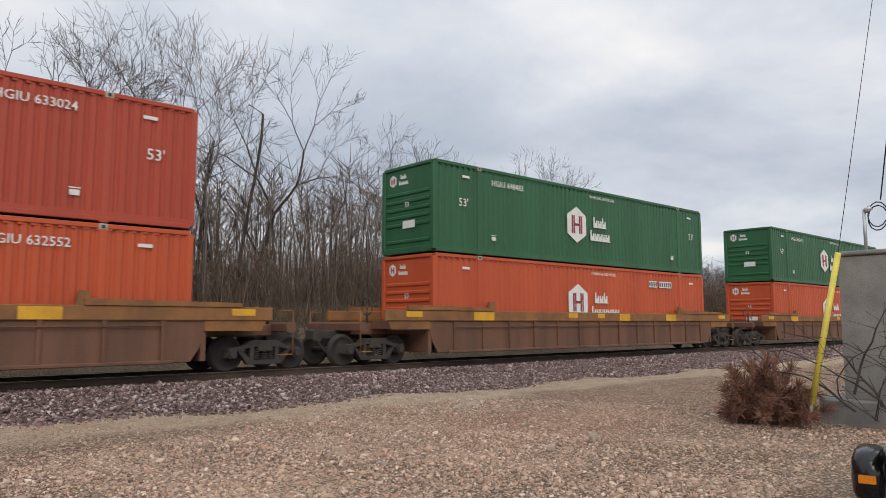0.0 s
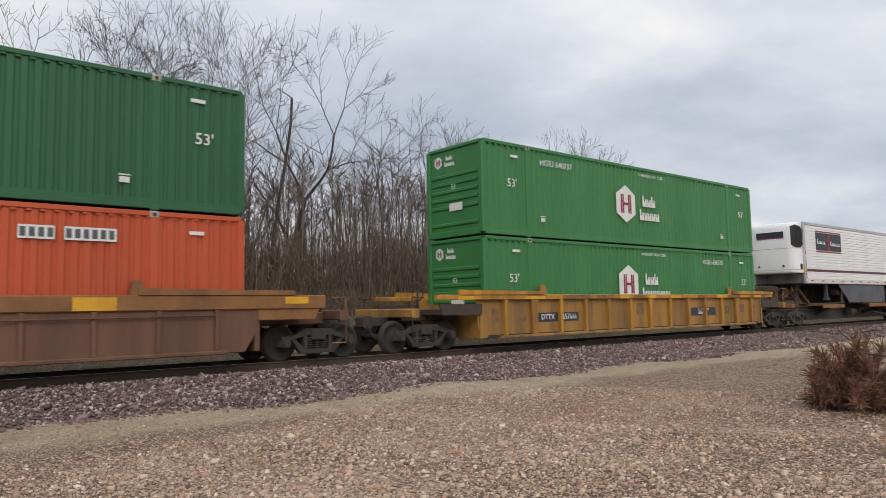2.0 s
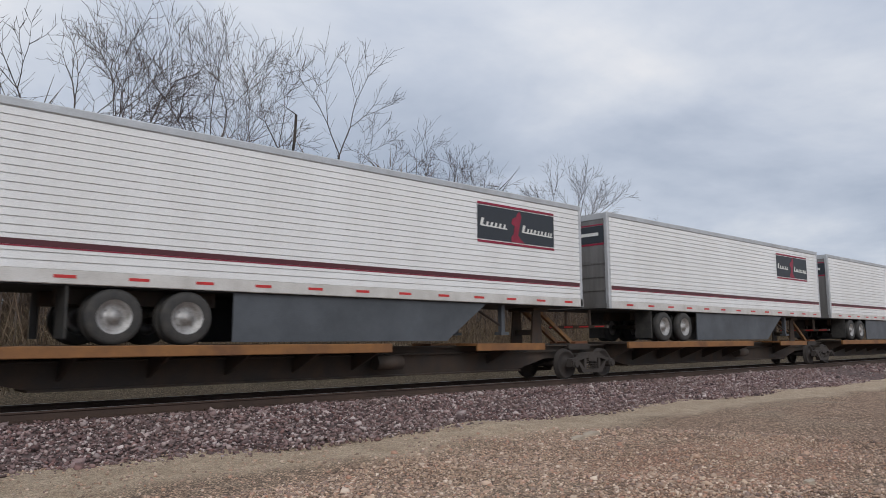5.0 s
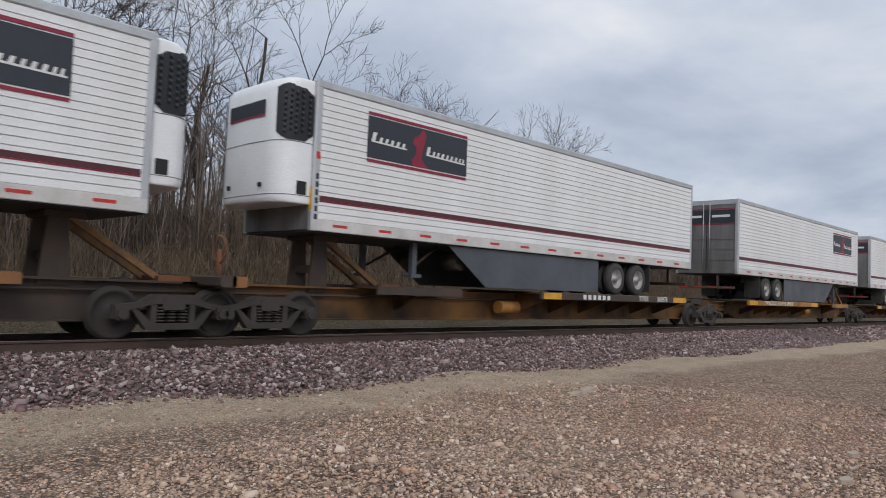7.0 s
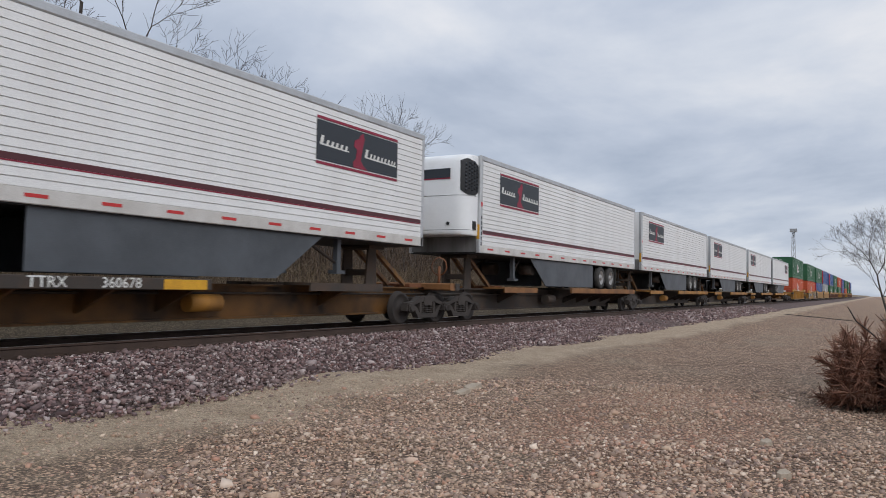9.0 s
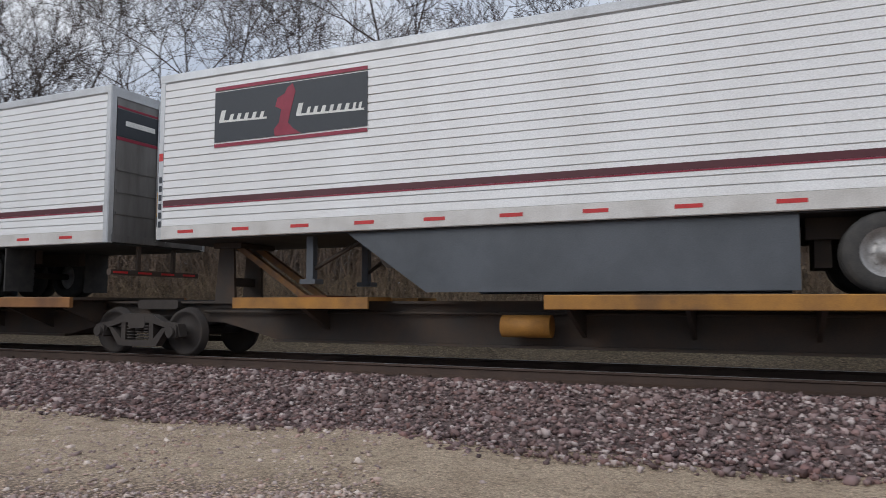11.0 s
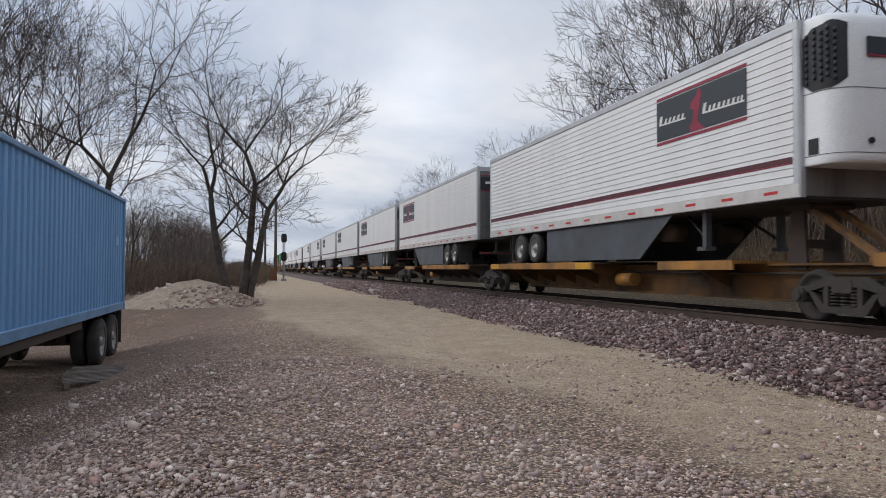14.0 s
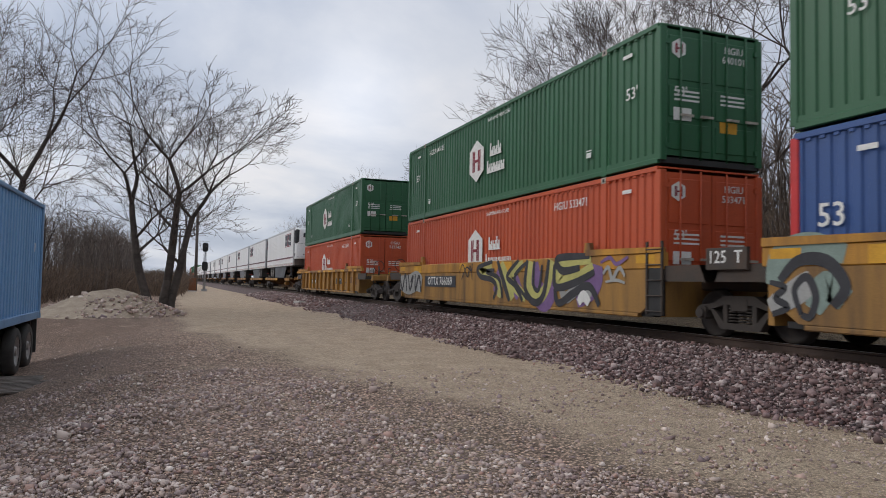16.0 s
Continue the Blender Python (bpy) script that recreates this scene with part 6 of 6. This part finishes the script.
for k, x in enumerate(np.arange(-120, -24, 8.0)):
    for y, tile, name in ((-7.5 - 0.04 * (x + 24), BRUSH_TILE, "brush"), (-14.0, BRUSH_TILE, "brush"), (-11.0, TALL_TILE, "saplings")):
        yy = float(y) if x > -60 else float(y) + 6
        ob = tagged(new(name, tile[k % len(tile)]), "russet leafless brush behind the parked trailer" if name == "brush" else "thin bare saplings behind the parked trailer", name, kind="stuff")
        ob.matrix_basis = pose(float(x), yy, 0, 0, 0, 180 * (k % 2)) @ Matrix.Diagonal((1, 1, 0.62 if name == "brush" else 0.8, 1))


# ---- the parked blue container trailer ----
def parked_trailer():
    root = thing("container_trailer", "faded blue shipping container on a parked tandem-axle chassis", "trailer")
    L, y0, y1, z0, z1 = 12.19, -2.44, 0.0, 1.05, 3.68
    for s, e in ((-1, y1), (1, y0)):
        part("side_panel", Shape().wave(0.14, L - 0.14, e + s * 0.04, z0 + 0.16, z1 - 0.07, 0.27, 0.036, -s), PALE_BLUE, root)
        a, b = sorted((e, e + s * 0.08))
        part("bottom_rail", Shape().box(0.05, a, z0, L - 0.05, b, z0 + 0.17, 0.012), PALE_BLUE_RAIL, root)
        part("top_rail", Shape().box(0.05, a, z1 - 0.09, L - 0.05, b, z1, 0.015), PALE_BLUE_RAIL, root)
        for x in (0.0, L - 0.16):
            c, d = sorted((e, e + s * 0.16))
            part("corner_post", Shape().box(x, c, z0, x + 0.16, d, z1, 0.02), PALE_BLUE_RAIL, root)
            for z in (z0 - 0.005, z1 - 0.12):
                part("corner_casting", Shape().box(x - 0.006, c - 0.006, z, x + 0.17, d + 0.006, z + 0.125, 0.01), PALE_BLUE_RAIL, root)
    part("roof", Shape().box(0.05, y0 + 0.05, z1 - 0.05, L - 0.05, y1 - 0.05, z1 - 0.02), PALE_BLUE, root)
    part("floor", Shape().box(0.05, y0 + 0.05, z0, L - 0.05, y1 - 0.05, z0 + 0.12), GAP_DARK, root)
    part("front_wall", Shape().box(L - 0.1, y0 + 0.15, z0, L - 0.06, y1 - 0.15, z1 - 0.02), PALE_BLUE, root)
    for s in (-1, 1):
        a, b = sorted(((y0 + y1) / 2 + s * 0.01, (y0 + y1) / 2 + s * 1.06))
        d = part("door", Shape().box(0.04, a, z0 + 0.1, 0.09, b, z1 - 0.1), PALE_BLUE, root)
        part("locking_bar", Shape().tube((0.01, (a + b) / 2, z0 + 0.05), (0.01, (a + b) / 2, z1 - 0.05), 0.018, n=6), CASTING, d)
    part("decal", Shape().box(10.3, 0.001, z0 + 0.18, 10.85, 0.006, z0 + 0.26), REFLECT_RED, root, "red reflector tape")
    part("vent_plate", Shape().box(1.1, 0.001, z0 + 1.5, 1.16, 0.008, z0 + 1.68), WHITE_PAINT, root)
    # chassis
    for y in (-1.7, -0.74):
        part("chassis_beam", Shape().box(0.1, y - 0.07, z0 - 0.32, L - 0.1, y + 0.07, z0 - 0.012), SPINE_DARK, root)
    for k in range(7):
        part("cross_member", Shape().box(0.3 + k * 1.9, -2.3, z0 - 0.16, 0.42 + k * 1.9, -0.14, z0 - 0.014), SPINE_DARK, root)
    for e in (-0.1, -2.34):
        part("side_beam", Shape().box(4.2, e - 0.05, z0 - 0.15, L - 0.2, e + 0.05, z0 - 0.016), SPINE_DARK, root)
    part("rear_bumper", Shape().box(0.0, -2.3, z0 - 0.55, 0.1, -0.14, z0 - 0.43).box(0.02, -1.75, z0 - 0.5, 0.1, -1.65, z0).box(0.02, -0.79, z0 - 0.5, 0.1, -0.69, z0), SPINE_DARK, root)
    part("mud_flap", Shape().box(0.3, -0.62, 0.28, 0.33, -0.02, z0 - 0.02), RUBBER, root)
    for x in (1.0, 2.3):
        for y in (-0.16, -0.46, -1.98, -2.28):
            t = part("tyre", TYRE, None, root, "", pose(x, y, 0.49))
            part("rim", HUB, None, t, "", pose(0, 0, 0, 0, 0, 180 if y > -1 else 0))
        part("axle", Shape().tube((x, -2.2, 0.49), (x, -0.24, 0.49), 0.07, n=8), SPINE_DARK, root)
    part("suspension", Shape().box(0.6, -1.78, 0.5, 2.7, -1.62, z0 - 0.3).box(0.6, -0.82, 0.5, 2.7, -0.66, z0 - 0.3), SPINE_DARK, root)
    for y in (-1.8, -0.64):
        part("landing_leg", Shape().box(9.6, y - 0.07, 0.0, 9.74, y + 0.07, z0 - 0.1).box(9.5, y - 0.13, 0.0, 9.84, y + 0.13, 0.04), SPINE_DARK, root)
    return root


parked_trailer().matrix_basis = pose(-19.4, -0.12, -0.59, 0, 0, 0)

WEATHERED_WOOD = mat("weathered_pallet_wood", (0.17, 0.14, 0.115), 0.9, dark=(0.09, 0.072, 0.06), scale=6, amount=0.9, bump=0.3, spread=0.25)


def pallet():
    root = thing("wooden_pallet", "weathered grey wooden pallet lying on the ground", "pallet")
    for k in range(3):
        part("runner", Shape().box(0, k * 0.45, 0, 1.2, k * 0.45 + 0.08, 0.09), WEATHERED_WOOD, root)
    for k in range(8):
        part("board", Shape().box(k * 0.155, -0.03, 0.09, k * 0.155 + 0.1, 1.02, 0.11), WEATHERED_WOOD, root)
    return root


pl = pallet()
pl.matrix_basis = pose(-14.2, -0.2, float(ground_z(-13.6, 0.2)) + 0.01, 0, 0, 12)
copy_thing(pl, pose(-15.6, -0.35, float(ground_z(-15.2, 0)) + 0.01, 0, 0, 4))


# ---- dirt pile, signal, poles, hut ----
def dirt_pile(cx, cy, r, h, seed):
    rng = np.random.default_rng(seed)
    n, k = 15, 36
    v, f = [(cx, cy, h * 0.98)], []
    for i in range(1, n):
        t = i / (n - 1)
        for j in range(k):
            a = j * math.tau / k
            rr = r * t * (1 + 0.18 * math.sin(a * 2 + seed) + 0.08 * math.sin(a * 5))
            z = h * (1 - t ** 1.25) + noise.noise((cx + rr * math.cos(a) * 1.5, cy + rr * math.sin(a) * 1.5, 0)) * 0.16 * (1 - t) + rng.normal(0, 0.025) * (1 - t) - 0.04 * t
            v.append((cx + rr * math.cos(a) * 1.25, cy + rr * math.sin(a), z))
    f += [(0, 1 + j, 1 + (j + 1) % k) for j in range(k)]
    for i in range(n - 2):
        for j in range(k):
            f.append((1 + i * k + j, 1 + (i + 1) * k + j, 1 + (i + 1) * k + (j + 1) % k, 1 + i * k + (j + 1) % k))
    sh = Shape().add(v, f, True)
    m = mat("sandy_spoil", (0.42, 0.34, 0.25), 0.95, dark=(0.25, 0.19, 0.14), scale=3, amount=0.9, fine=30, bump=0.8)
    ob = tagged(new("dirt_pile", sh.mesh("dirt_pile", m)), "heap of pale sandy soil and rubble under the trees", "dirt pile")
    rr, aa = r * np.sqrt(rng.uniform(0.1, 1.1, 700)), rng.uniform(0, math.tau, 700)
    p = np.stack([cx + rr * np.cos(aa) * 1.25, cy + rr * np.sin(aa), np.maximum(h * (1 - (rr / r) ** 1.25), 0) + 0.02], 1)
    stones("rubble", p, np.full(700, 0.09), CHIPS, "loose stones scattered over the soil heap", "rubble")
    return ob


dirt_pile(-31.0, 0.55, 2.7, 1.0, 3)

POLE_WOOD = mat("grey_utility_pole_wood", (0.13, 0.11, 0.095), 0.9, dark=(0.07, 0.058, 0.05), scale=3, amount=0.8, streak=True, bump=0.2)
SIGNAL_BLACK = mat("signal_black_paint", (0.015, 0.015, 0.016), 0.5)
SIGNAL_GREY = mat("signal_mast_aluminium", (0.36, 0.37, 0.38), 0.5, 0.4)


def signal_mast(x, y):
    root = thing("railway_signal", "two-headed black railway signal on a grey mast", "signal", m=pose(x, y, 0))
    part("mast", Shape().tube((0, 0, 0), (0, 0, 5.6), 0.09, 0.075, 8).box(-0.3, -0.3, 0, 0.3, 0.3, 0.25), SIGNAL_GREY, root)
    for z in (5.1, 2.9):
        h = part("signal_head", Shape().prism([(-0.32, z - 0.35), (-0.2, z - 0.52), (0.2, z - 0.52), (0.32, z - 0.35), (0.32, z + 0.35), (0.2, z + 0.52), (-0.2, z + 0.52), (-0.32, z + 0.35)], 0, 0.08, 0.28), SIGNAL_BLACK, root)
        for dz in (-0.3, 0.0, 0.3):
            part("hood", Shape().tube((0.26, 0, z + dz), (0.5, 0, z + dz - 0.02), 0.12, n=10), SIGNAL_BLACK, h)
    part("ladder", Shape().tube((-0.35, -0.15, 0), (-0.12, -0.15, 5.2), 0.02, n=5).tube((-0.35, 0.15, 0), (-0.12, 0.15, 5.2), 0.02, n=5), SIGNAL_GREY, root)
    return root


signal_mast(-88, 6.35)


def utility_pole(x, y, h, arms=True, r=0.15):
    root = thing("utility_pole", "weathered wooden utility pole", "pole", "utility poles", pose(x, y, 0))
    part("pole", Shape().tube((0, 0, -0.1), (0, 0, h), r, r * 0.7, 12), POLE_WOOD, root)
    if arms:
        part("crossarm", Shape().box(-0.06, -1.1, h - 0.6, 0.06, 1.1, h - 0.48), POLE_WOOD, root)
        for t in (-1.0, -0.4, 0.4, 1.0):
            part("insulator", Shape().tube((0, t, h - 0.48), (0, t, h - 0.32), 0.04, n=6), SIGNAL_GREY, root)
    return root


utility_pole(-88.5, 5.4, 10.2, False, 0.2)
utility_pole(-94, 4.3, 8.0)
utility_pole(-96, 3.6, 7.2)
utility_pole(-118, 4.6, 8.5)

HUT = mat("pale_grey_hut_cladding", (0.45, 0.47, 0.49), 0.6, dark=(0.32, 0.33, 0.34), scale=1.5, amount=0.6)
hut = thing("equipment_hut", "pale grey trackside equipment hut", "hut", m=pose(-90, 1.6, 0))
part("wall", Shape().box(-1.5, -1.2, 0, 1.5, 1.5, 2.1, 0.03), HUT, hut)
part("roof", Shape().box(-1.6, -1.3, 2.1, 1.6, 1.6, 2.22, 0.03), ALU, hut)
part("door", Shape().box(1.5, -0.2, 0.1, 1.53, 0.7, 1.95), HUT, hut)
cab = thing("signal_cabinet", "small brown trackside cabinet beside a pole", "cabinet", m=pose(-86, 5.0, 0))
part("body", Shape().box(-0.4, -0.4, 0.1, 0.4, 0.4, 1.5, 0.02), RUST, cab)
part("plinth", Shape().box(-0.45, -0.45, -0.02, 0.45, 0.45, 0.1), HUT, cab)

BLOCK = mat("pale_concrete", (0.5, 0.48, 0.45), 0.9, dark=(0.35, 0.33, 0.3), scale=4, amount=0.7, bump=0.3)
blk = thing("concrete_block", "small pale concrete block at the foot of the ballast", "block", m=pose(-42.5, 9.75, 0.05, 0, 0, 20))
part("body", Shape().box(-0.3, -0.22, -0.05, 0.3, 0.22, 0.2, 0.03), BLOCK, blk)
SANDSTONE = mat("dusty_sandstone", (0.40, 0.33, 0.25), 0.9, dark=(0.27, 0.21, 0.155), scale=7, amount=0.8, bump=0.3)
# flat pale stones set in the lane
for x, y, r in ((10.3, 6.72, 0.2), (9.8, 6.62, 0.16), (7.16, 1.96, 0.08), (8.53, 2.27, 0.08)):
    st = Shape()
    ring = [(r * (1 + 0.25 * math.sin(3 * a + x)) * math.cos(a), 0.75 * r * (1 + 0.2 * math.cos(2 * a + y)) * math.sin(a)) for a in [k * math.tau / 9 for k in range(9)]]
    v = [(a, b, -0.03) for a, b in ring] + [(a * 0.8, b * 0.8, 0.05 + 0.02 * math.sin(7 * a)) for a, b in ring]
    st.add(v, [(i, (i + 1) % 9, 9 + (i + 1) % 9, 9 + i) for i in range(9)] + [tuple(range(9, 18))])
    ob = tagged(new("flat_stone", st.mesh("flat_stone", SANDSTONE)), "flat pale stone lying in the dirt", "stone", "flat stones in the yard")
    ob.matrix_basis = pose(x, y, float(ground_z(x, y)))

# ---- the concrete vault, guyed pole, bush ----
VAULT = mat("grey_cast_concrete", (0.27, 0.255, 0.235), 0.9, dark=(0.16, 0.15, 0.14), scale=1.6, amount=0.9, fine=40, bump=0.25)
vault = thing("concrete_vault", "grey stained concrete utility vault on a wider footing", "utility vault", m=pose(13.0, 0.3, 0))
part("body", Shape().box(0.1, -3.4, 0.4, 2.6, -0.05, 2.92, 0.03), VAULT, vault)
part("footing", Shape().box(0.0, -3.6, -0.1, 2.8, 0.35, 0.42, 0.04), VAULT, vault)
part("cap", Shape().box(0.06, -3.44, 2.92, 2.64, -0.01, 3.0, 0.02), VAULT, vault)
mast = thing("cable_riser", "thin steel conduit mast with coiled black cable", "conduit", m=pose(13.4, -0.12, 3.0))
part("conduit", Shape().tube((0, 0, 0), (0, 0, 0.75), 0.03, n=8).tube((0, -0.02, 0.72), (0, -0.12, 0.78), 0.05, n=8), ALU, mast)
coil = Shape()
for k in range(26):
    a, b = k * 0.5, (k + 1) * 0.5
    f = lambda t: (0.02 * math.sin(t), -0.22 - 0.16 * math.cos(t), 0.55 + 0.24 * math.sin(t) + 0.01 * t)
    coil.tube(f(a), f(b), 0.011, n=5, caps=False)
part("cable_coil", coil, RUBBER, mast)
GUARD = mat("yellow_guard_plastic", (0.72, 0.60, 0.10), 0.5, dark=(0.5, 0.38, 0.06), scale=4, amount=0.6)
guard = thing("guy_guard", "yellow plastic guy-wire guard, leaning", "guy guard", m=pose(12.45, 0.6, 0))
part("sleeve", Shape().tube((0.02, -0.02, 0.35), (0.3, -0.48, 2.95), 0.055, 0.05, 10), GUARD, guard)
part("anchor_rod", Shape().tube((0, 0, -0.1), (0.02, -0.02, 0.4), 0.02, n=6).tube((-0.03, 0, 0.1), (0.0, -0.02, 0.36), 0.015, n=6), CASTING, guard)
part("guy_wire", Shape().tube((0.3, -0.48, 2.95), (0.75, -1.4, 9.0), 0.006, n=5), SPINE_DARK, guard)
bigpole = thing("utility_pole", "tall weathered utility pole with step bolts", "pole", "utility poles", pose(13.35, -1.28, 0))
part("pole", Shape().tube((0, 0, -0.1), (0, 0, 11), 0.17, 0.13, 14), POLE_WOOD, bigpole)
for k in range(8):
    part("step_bolt", Shape().tube((0, 0.1 if k % 2 else -0.1, 3.0 + k * 0.9), (0, 0.34 if k % 2 else -0.34, 3.0 + k * 0.9), 0.012, n=5), CASTING, bigpole)
part("riser_wire", Shape().tube((0.1, 0.9, 3.9), (0.05, 0.2, 8.5), 0.012, n=5).tube((0.1, 0.7, 3.9), (0.05, 0.1, 5.6), 0.014, n=5), RUBBER, bigpole)


def dead_bush():
    rng = np.random.default_rng(77)
    root = thing("dead_bush", "dead russet-brown evergreen bush beside the concrete vault", "bush", m=pose(12.3, 1.3, 0.02))
    thick, thin = Tubes(), Tubes()
    for k in range(70):
        a = rng.uniform(0, math.tau)
        el = rng.uniform(0.15, 1.35)
        ln = rng.uniform(0.55, 1.12) * (0.85 + 0.25 * math.sin(el))
        d = Vector((math.cos(a) * math.cos(el), math.sin(a) * math.cos(el), math.sin(el)))
        p = Vector((0, 0, 0.05)) + Vector((rng.normal(0, 0.12), rng.normal(0, 0.12), 0))
        pts = [p]
        for j in range(5):
            d = (d + Vector(rng.normal(0, 0.13, 3))).normalized()
            pts.append(pts[-1] + d * ln / 5)
        for j in range(5):
            thick.seg(pts[j], pts[j + 1], 0.014 * (1 - j / 6), 0.014 * (1 - (j + 1) / 6))
        for j in range(150):
            i = int(rng.integers(1, 5))
            o = pts[i].lerp(pts[i + 1], rng.uniform(0, 1))
            dd = (d + Vector(rng.normal(0, 0.75, 3))).normalized()
            thin.seg(o, o + dd * rng.uniform(0.08, 0.24), 0.009, 0.005)
    part("branchwork", thick.mesh("branchwork", BARK, 4), None, root)
    part("foliage", thin.mesh("foliage", DEAD_EVERGREEN, 3), None, root)
    return root


dead_bush()


def vine():
    rng = np.random.default_rng(5)
    root = thing("bare_vine", "leafless woody vine sprawling against the concrete vault", "vine", m=pose(12.88, 0.25, 0.35))
    tb = Tubes()
    for k in range(26):
        p = Vector((rng.uniform(-0.4, 0.05), rng.uniform(-3, 0.6), rng.uniform(-0.3, 0.2)))
        d = Vector((rng.normal(-0.05, 0.12), rng.normal(0.1, 0.6), 0.8)).normalized()
        r = rng.uniform(0.008, 0.028)
        for j in range(9):
            d = (d + Vector((rng.normal(0, 0.12), rng.normal(0, 0.35), rng.normal(-0.04, 0.22)))).normalized()
            q = p + d * 0.24
            q.x = min(max(q.x, -0.7), 0.1)
            tb.seg(p, q, r, r * 0.88)
            if rng.uniform() < 0.6:
                e = q + Vector((rng.normal(-0.1, 0.12), rng.normal(0, 0.3), rng.normal(0.05, 0.2)))
                e.x = min(e.x, 0.12)
                tb.seg(q, e, r * 0.5, 0.004)
            p, r = q, r * 0.88
    part("vine_growth", tb.mesh("vine_growth", BARK, 5), None, root)


vine()

# ---- a parked motorcycle's tail at the yard's edge ----
GLOSS = mat("glossy_black_lacquer", (0.01, 0.01, 0.012), 0.12)
AMBER = mat("amber_lens", (0.75, 0.22, 0.01), 0.3)


def motorcycle_case():
    root = thing("motorcycle", "glossy black touring motorcycle parked on the gravel", "motorcycle", m=pose(5.95, -2.8, 0, 0, 0, 14))
    def blob(x0, y0, z0, x1, y1, z1):
        sh = Shape()
        n, k = 9, 16
        c = Vector(((x0 + x1) / 2, (y0 + y1) / 2, (z0 + z1) / 2)); h = Vector(((x1 - x0) / 2, (y1 - y0) / 2, (z1 - z0) / 2))
        pw = lambda v: math.copysign(abs(v) ** 0.55, v)
        for i in range(n):
            a = -math.pi / 2 + math.pi * i / (n - 1)
            for j in range(k):
                b = math.tau * j / k
                sh.v.append((c.x + h.x * pw(math.cos(a)) * pw(math.cos(b)), c.y + h.y * pw(math.cos(a)) * pw(math.sin(b)), c.z + h.z * pw(math.sin(a))))
        for i in range(n - 1):
            for j in range(k):
                sh.f.append((i * k + j, i * k + (j + 1) % k, (i + 1) * k + (j + 1) % k, (i + 1) * k + j)); sh.s.append(True)
        return sh
    part("top_case", blob(-0.3, -0.28, 0.6, 0.3, 0.28, 0.98), GLOSS, root)
    part("trim", Shape().box(-0.31, -0.29, 0.77, 0.31, 0.29, 0.785, 0.005), TREAD, root)
    for s in (-1, 1):
        b = part("pannier", blob(-0.1, s * 0.42 - 0.13, 0.3, 0.6, s * 0.42 + 0.13, 0.72), GLOSS, root)
        part("reflector", Shape().box(-0.13, s * 0.42 - 0.06, 0.48, -0.085, s * 0.42 + 0.06, 0.54), AMBER, b)
    part("seat", blob(0.25, -0.2, 0.62, 1.1, 0.2, 0.82), RUBBER, root)
    part("tank", blob(0.95, -0.2, 0.6, 1.55, 0.2, 0.98), GLOSS, root)
    part("engine", blob(0.7, -0.22, 0.2, 1.3, 0.22, 0.62), SPINE_DARK, root)
    for x in (0.1, 1.75):
        part("tyre", Shape().lathe([(0.22, -0.05), (0.29, -0.06), (0.31, 0), (0.29, 0.06), (0.22, 0.05), (0.22, -0.05)], (x, 0, 0.31), 1, 20), RUBBER, root)
        part("rim", Shape().lathe([(0.03, -0.03), (0.2, -0.04), (0.22, 0), (0.2, 0.04), (0.03, 0.03)], (x, 0, 0.31), 1, 16), RIM, root)
    part("fork", Shape().tube((1.75, -0.1, 0.31), (1.45, -0.1, 1.0), 0.025, n=6).tube((1.75, 0.1, 0.31), (1.45, 0.1, 1.0), 0.025, n=6).tube((1.4, -0.36, 1.05), (1.4, 0.36, 1.05), 0.016, n=6), TREAD, root)
    return root


motorcycle_case()

# ---- lattice tower in the distance ----
tower = thing("lattice_mast", "slender grey lattice mast far beyond the train", "mast", m=pose(300, 29, 0))
sh = Shape()
for a in range(3):
    c, s = math.cos(a * math.tau / 3), math.sin(a * math.tau / 3)
    sh.tube((1.5 * c, 1.5 * s, 0), (0.5 * c, 0.5 * s, 25), 0.12, n=4)
    for k in range(10):
        r0, r1 = 1.5 - 0.1 * k, 1.4 - 0.1 * k
        c2, s2 = math.cos((a + 1) * math.tau / 3), math.sin((a + 1) * math.tau / 3)
        sh.tube((r0 * c, r0 * s, k * 2.5), (r1 * c2, r1 * s2, k * 2.5 + 2.5), 0.07, n=3)
part("lattice", sh, SIGNAL_GREY, tower)
part("antenna_head", Shape().box(-1.2, -1.2, 25, 1.2, 1.2, 26.2), SIGNAL_GREY, tower)


# ---- countable ties, then loose stone ----
TIE = Shape().box(-0.115, -1.3, -0.18, 0.115, 1.3, 0.0, 0.012).mesh("tie", TIE_WOOD)
PLATE = Shape().box(-0.09, -0.16, 0, 0.09, 0.16, 0.02).box(-0.03, -0.14, 0.02, 0.03, -0.09, 0.06).mesh("tie_plate", RAIL_STEEL)
track_bed = thing("track_ties", "creosoted timber ties under the rails, half buried in stone", "track ties", m=pose(0, TRACK, RAIL - 0.2), kind="structure")
for k in range(-70, 90):
    t = part("tie", TIE, None, track_bed, "", pose(k * 0.5 + 0.02 * math.sin(k * 7.1), 0.03 * math.sin(k * 3.3), 0))
    part("tie_plate", PLATE, None, t, "", pose(0, -0.755, 0))
ballast_stones()
yard_stones()
motions()
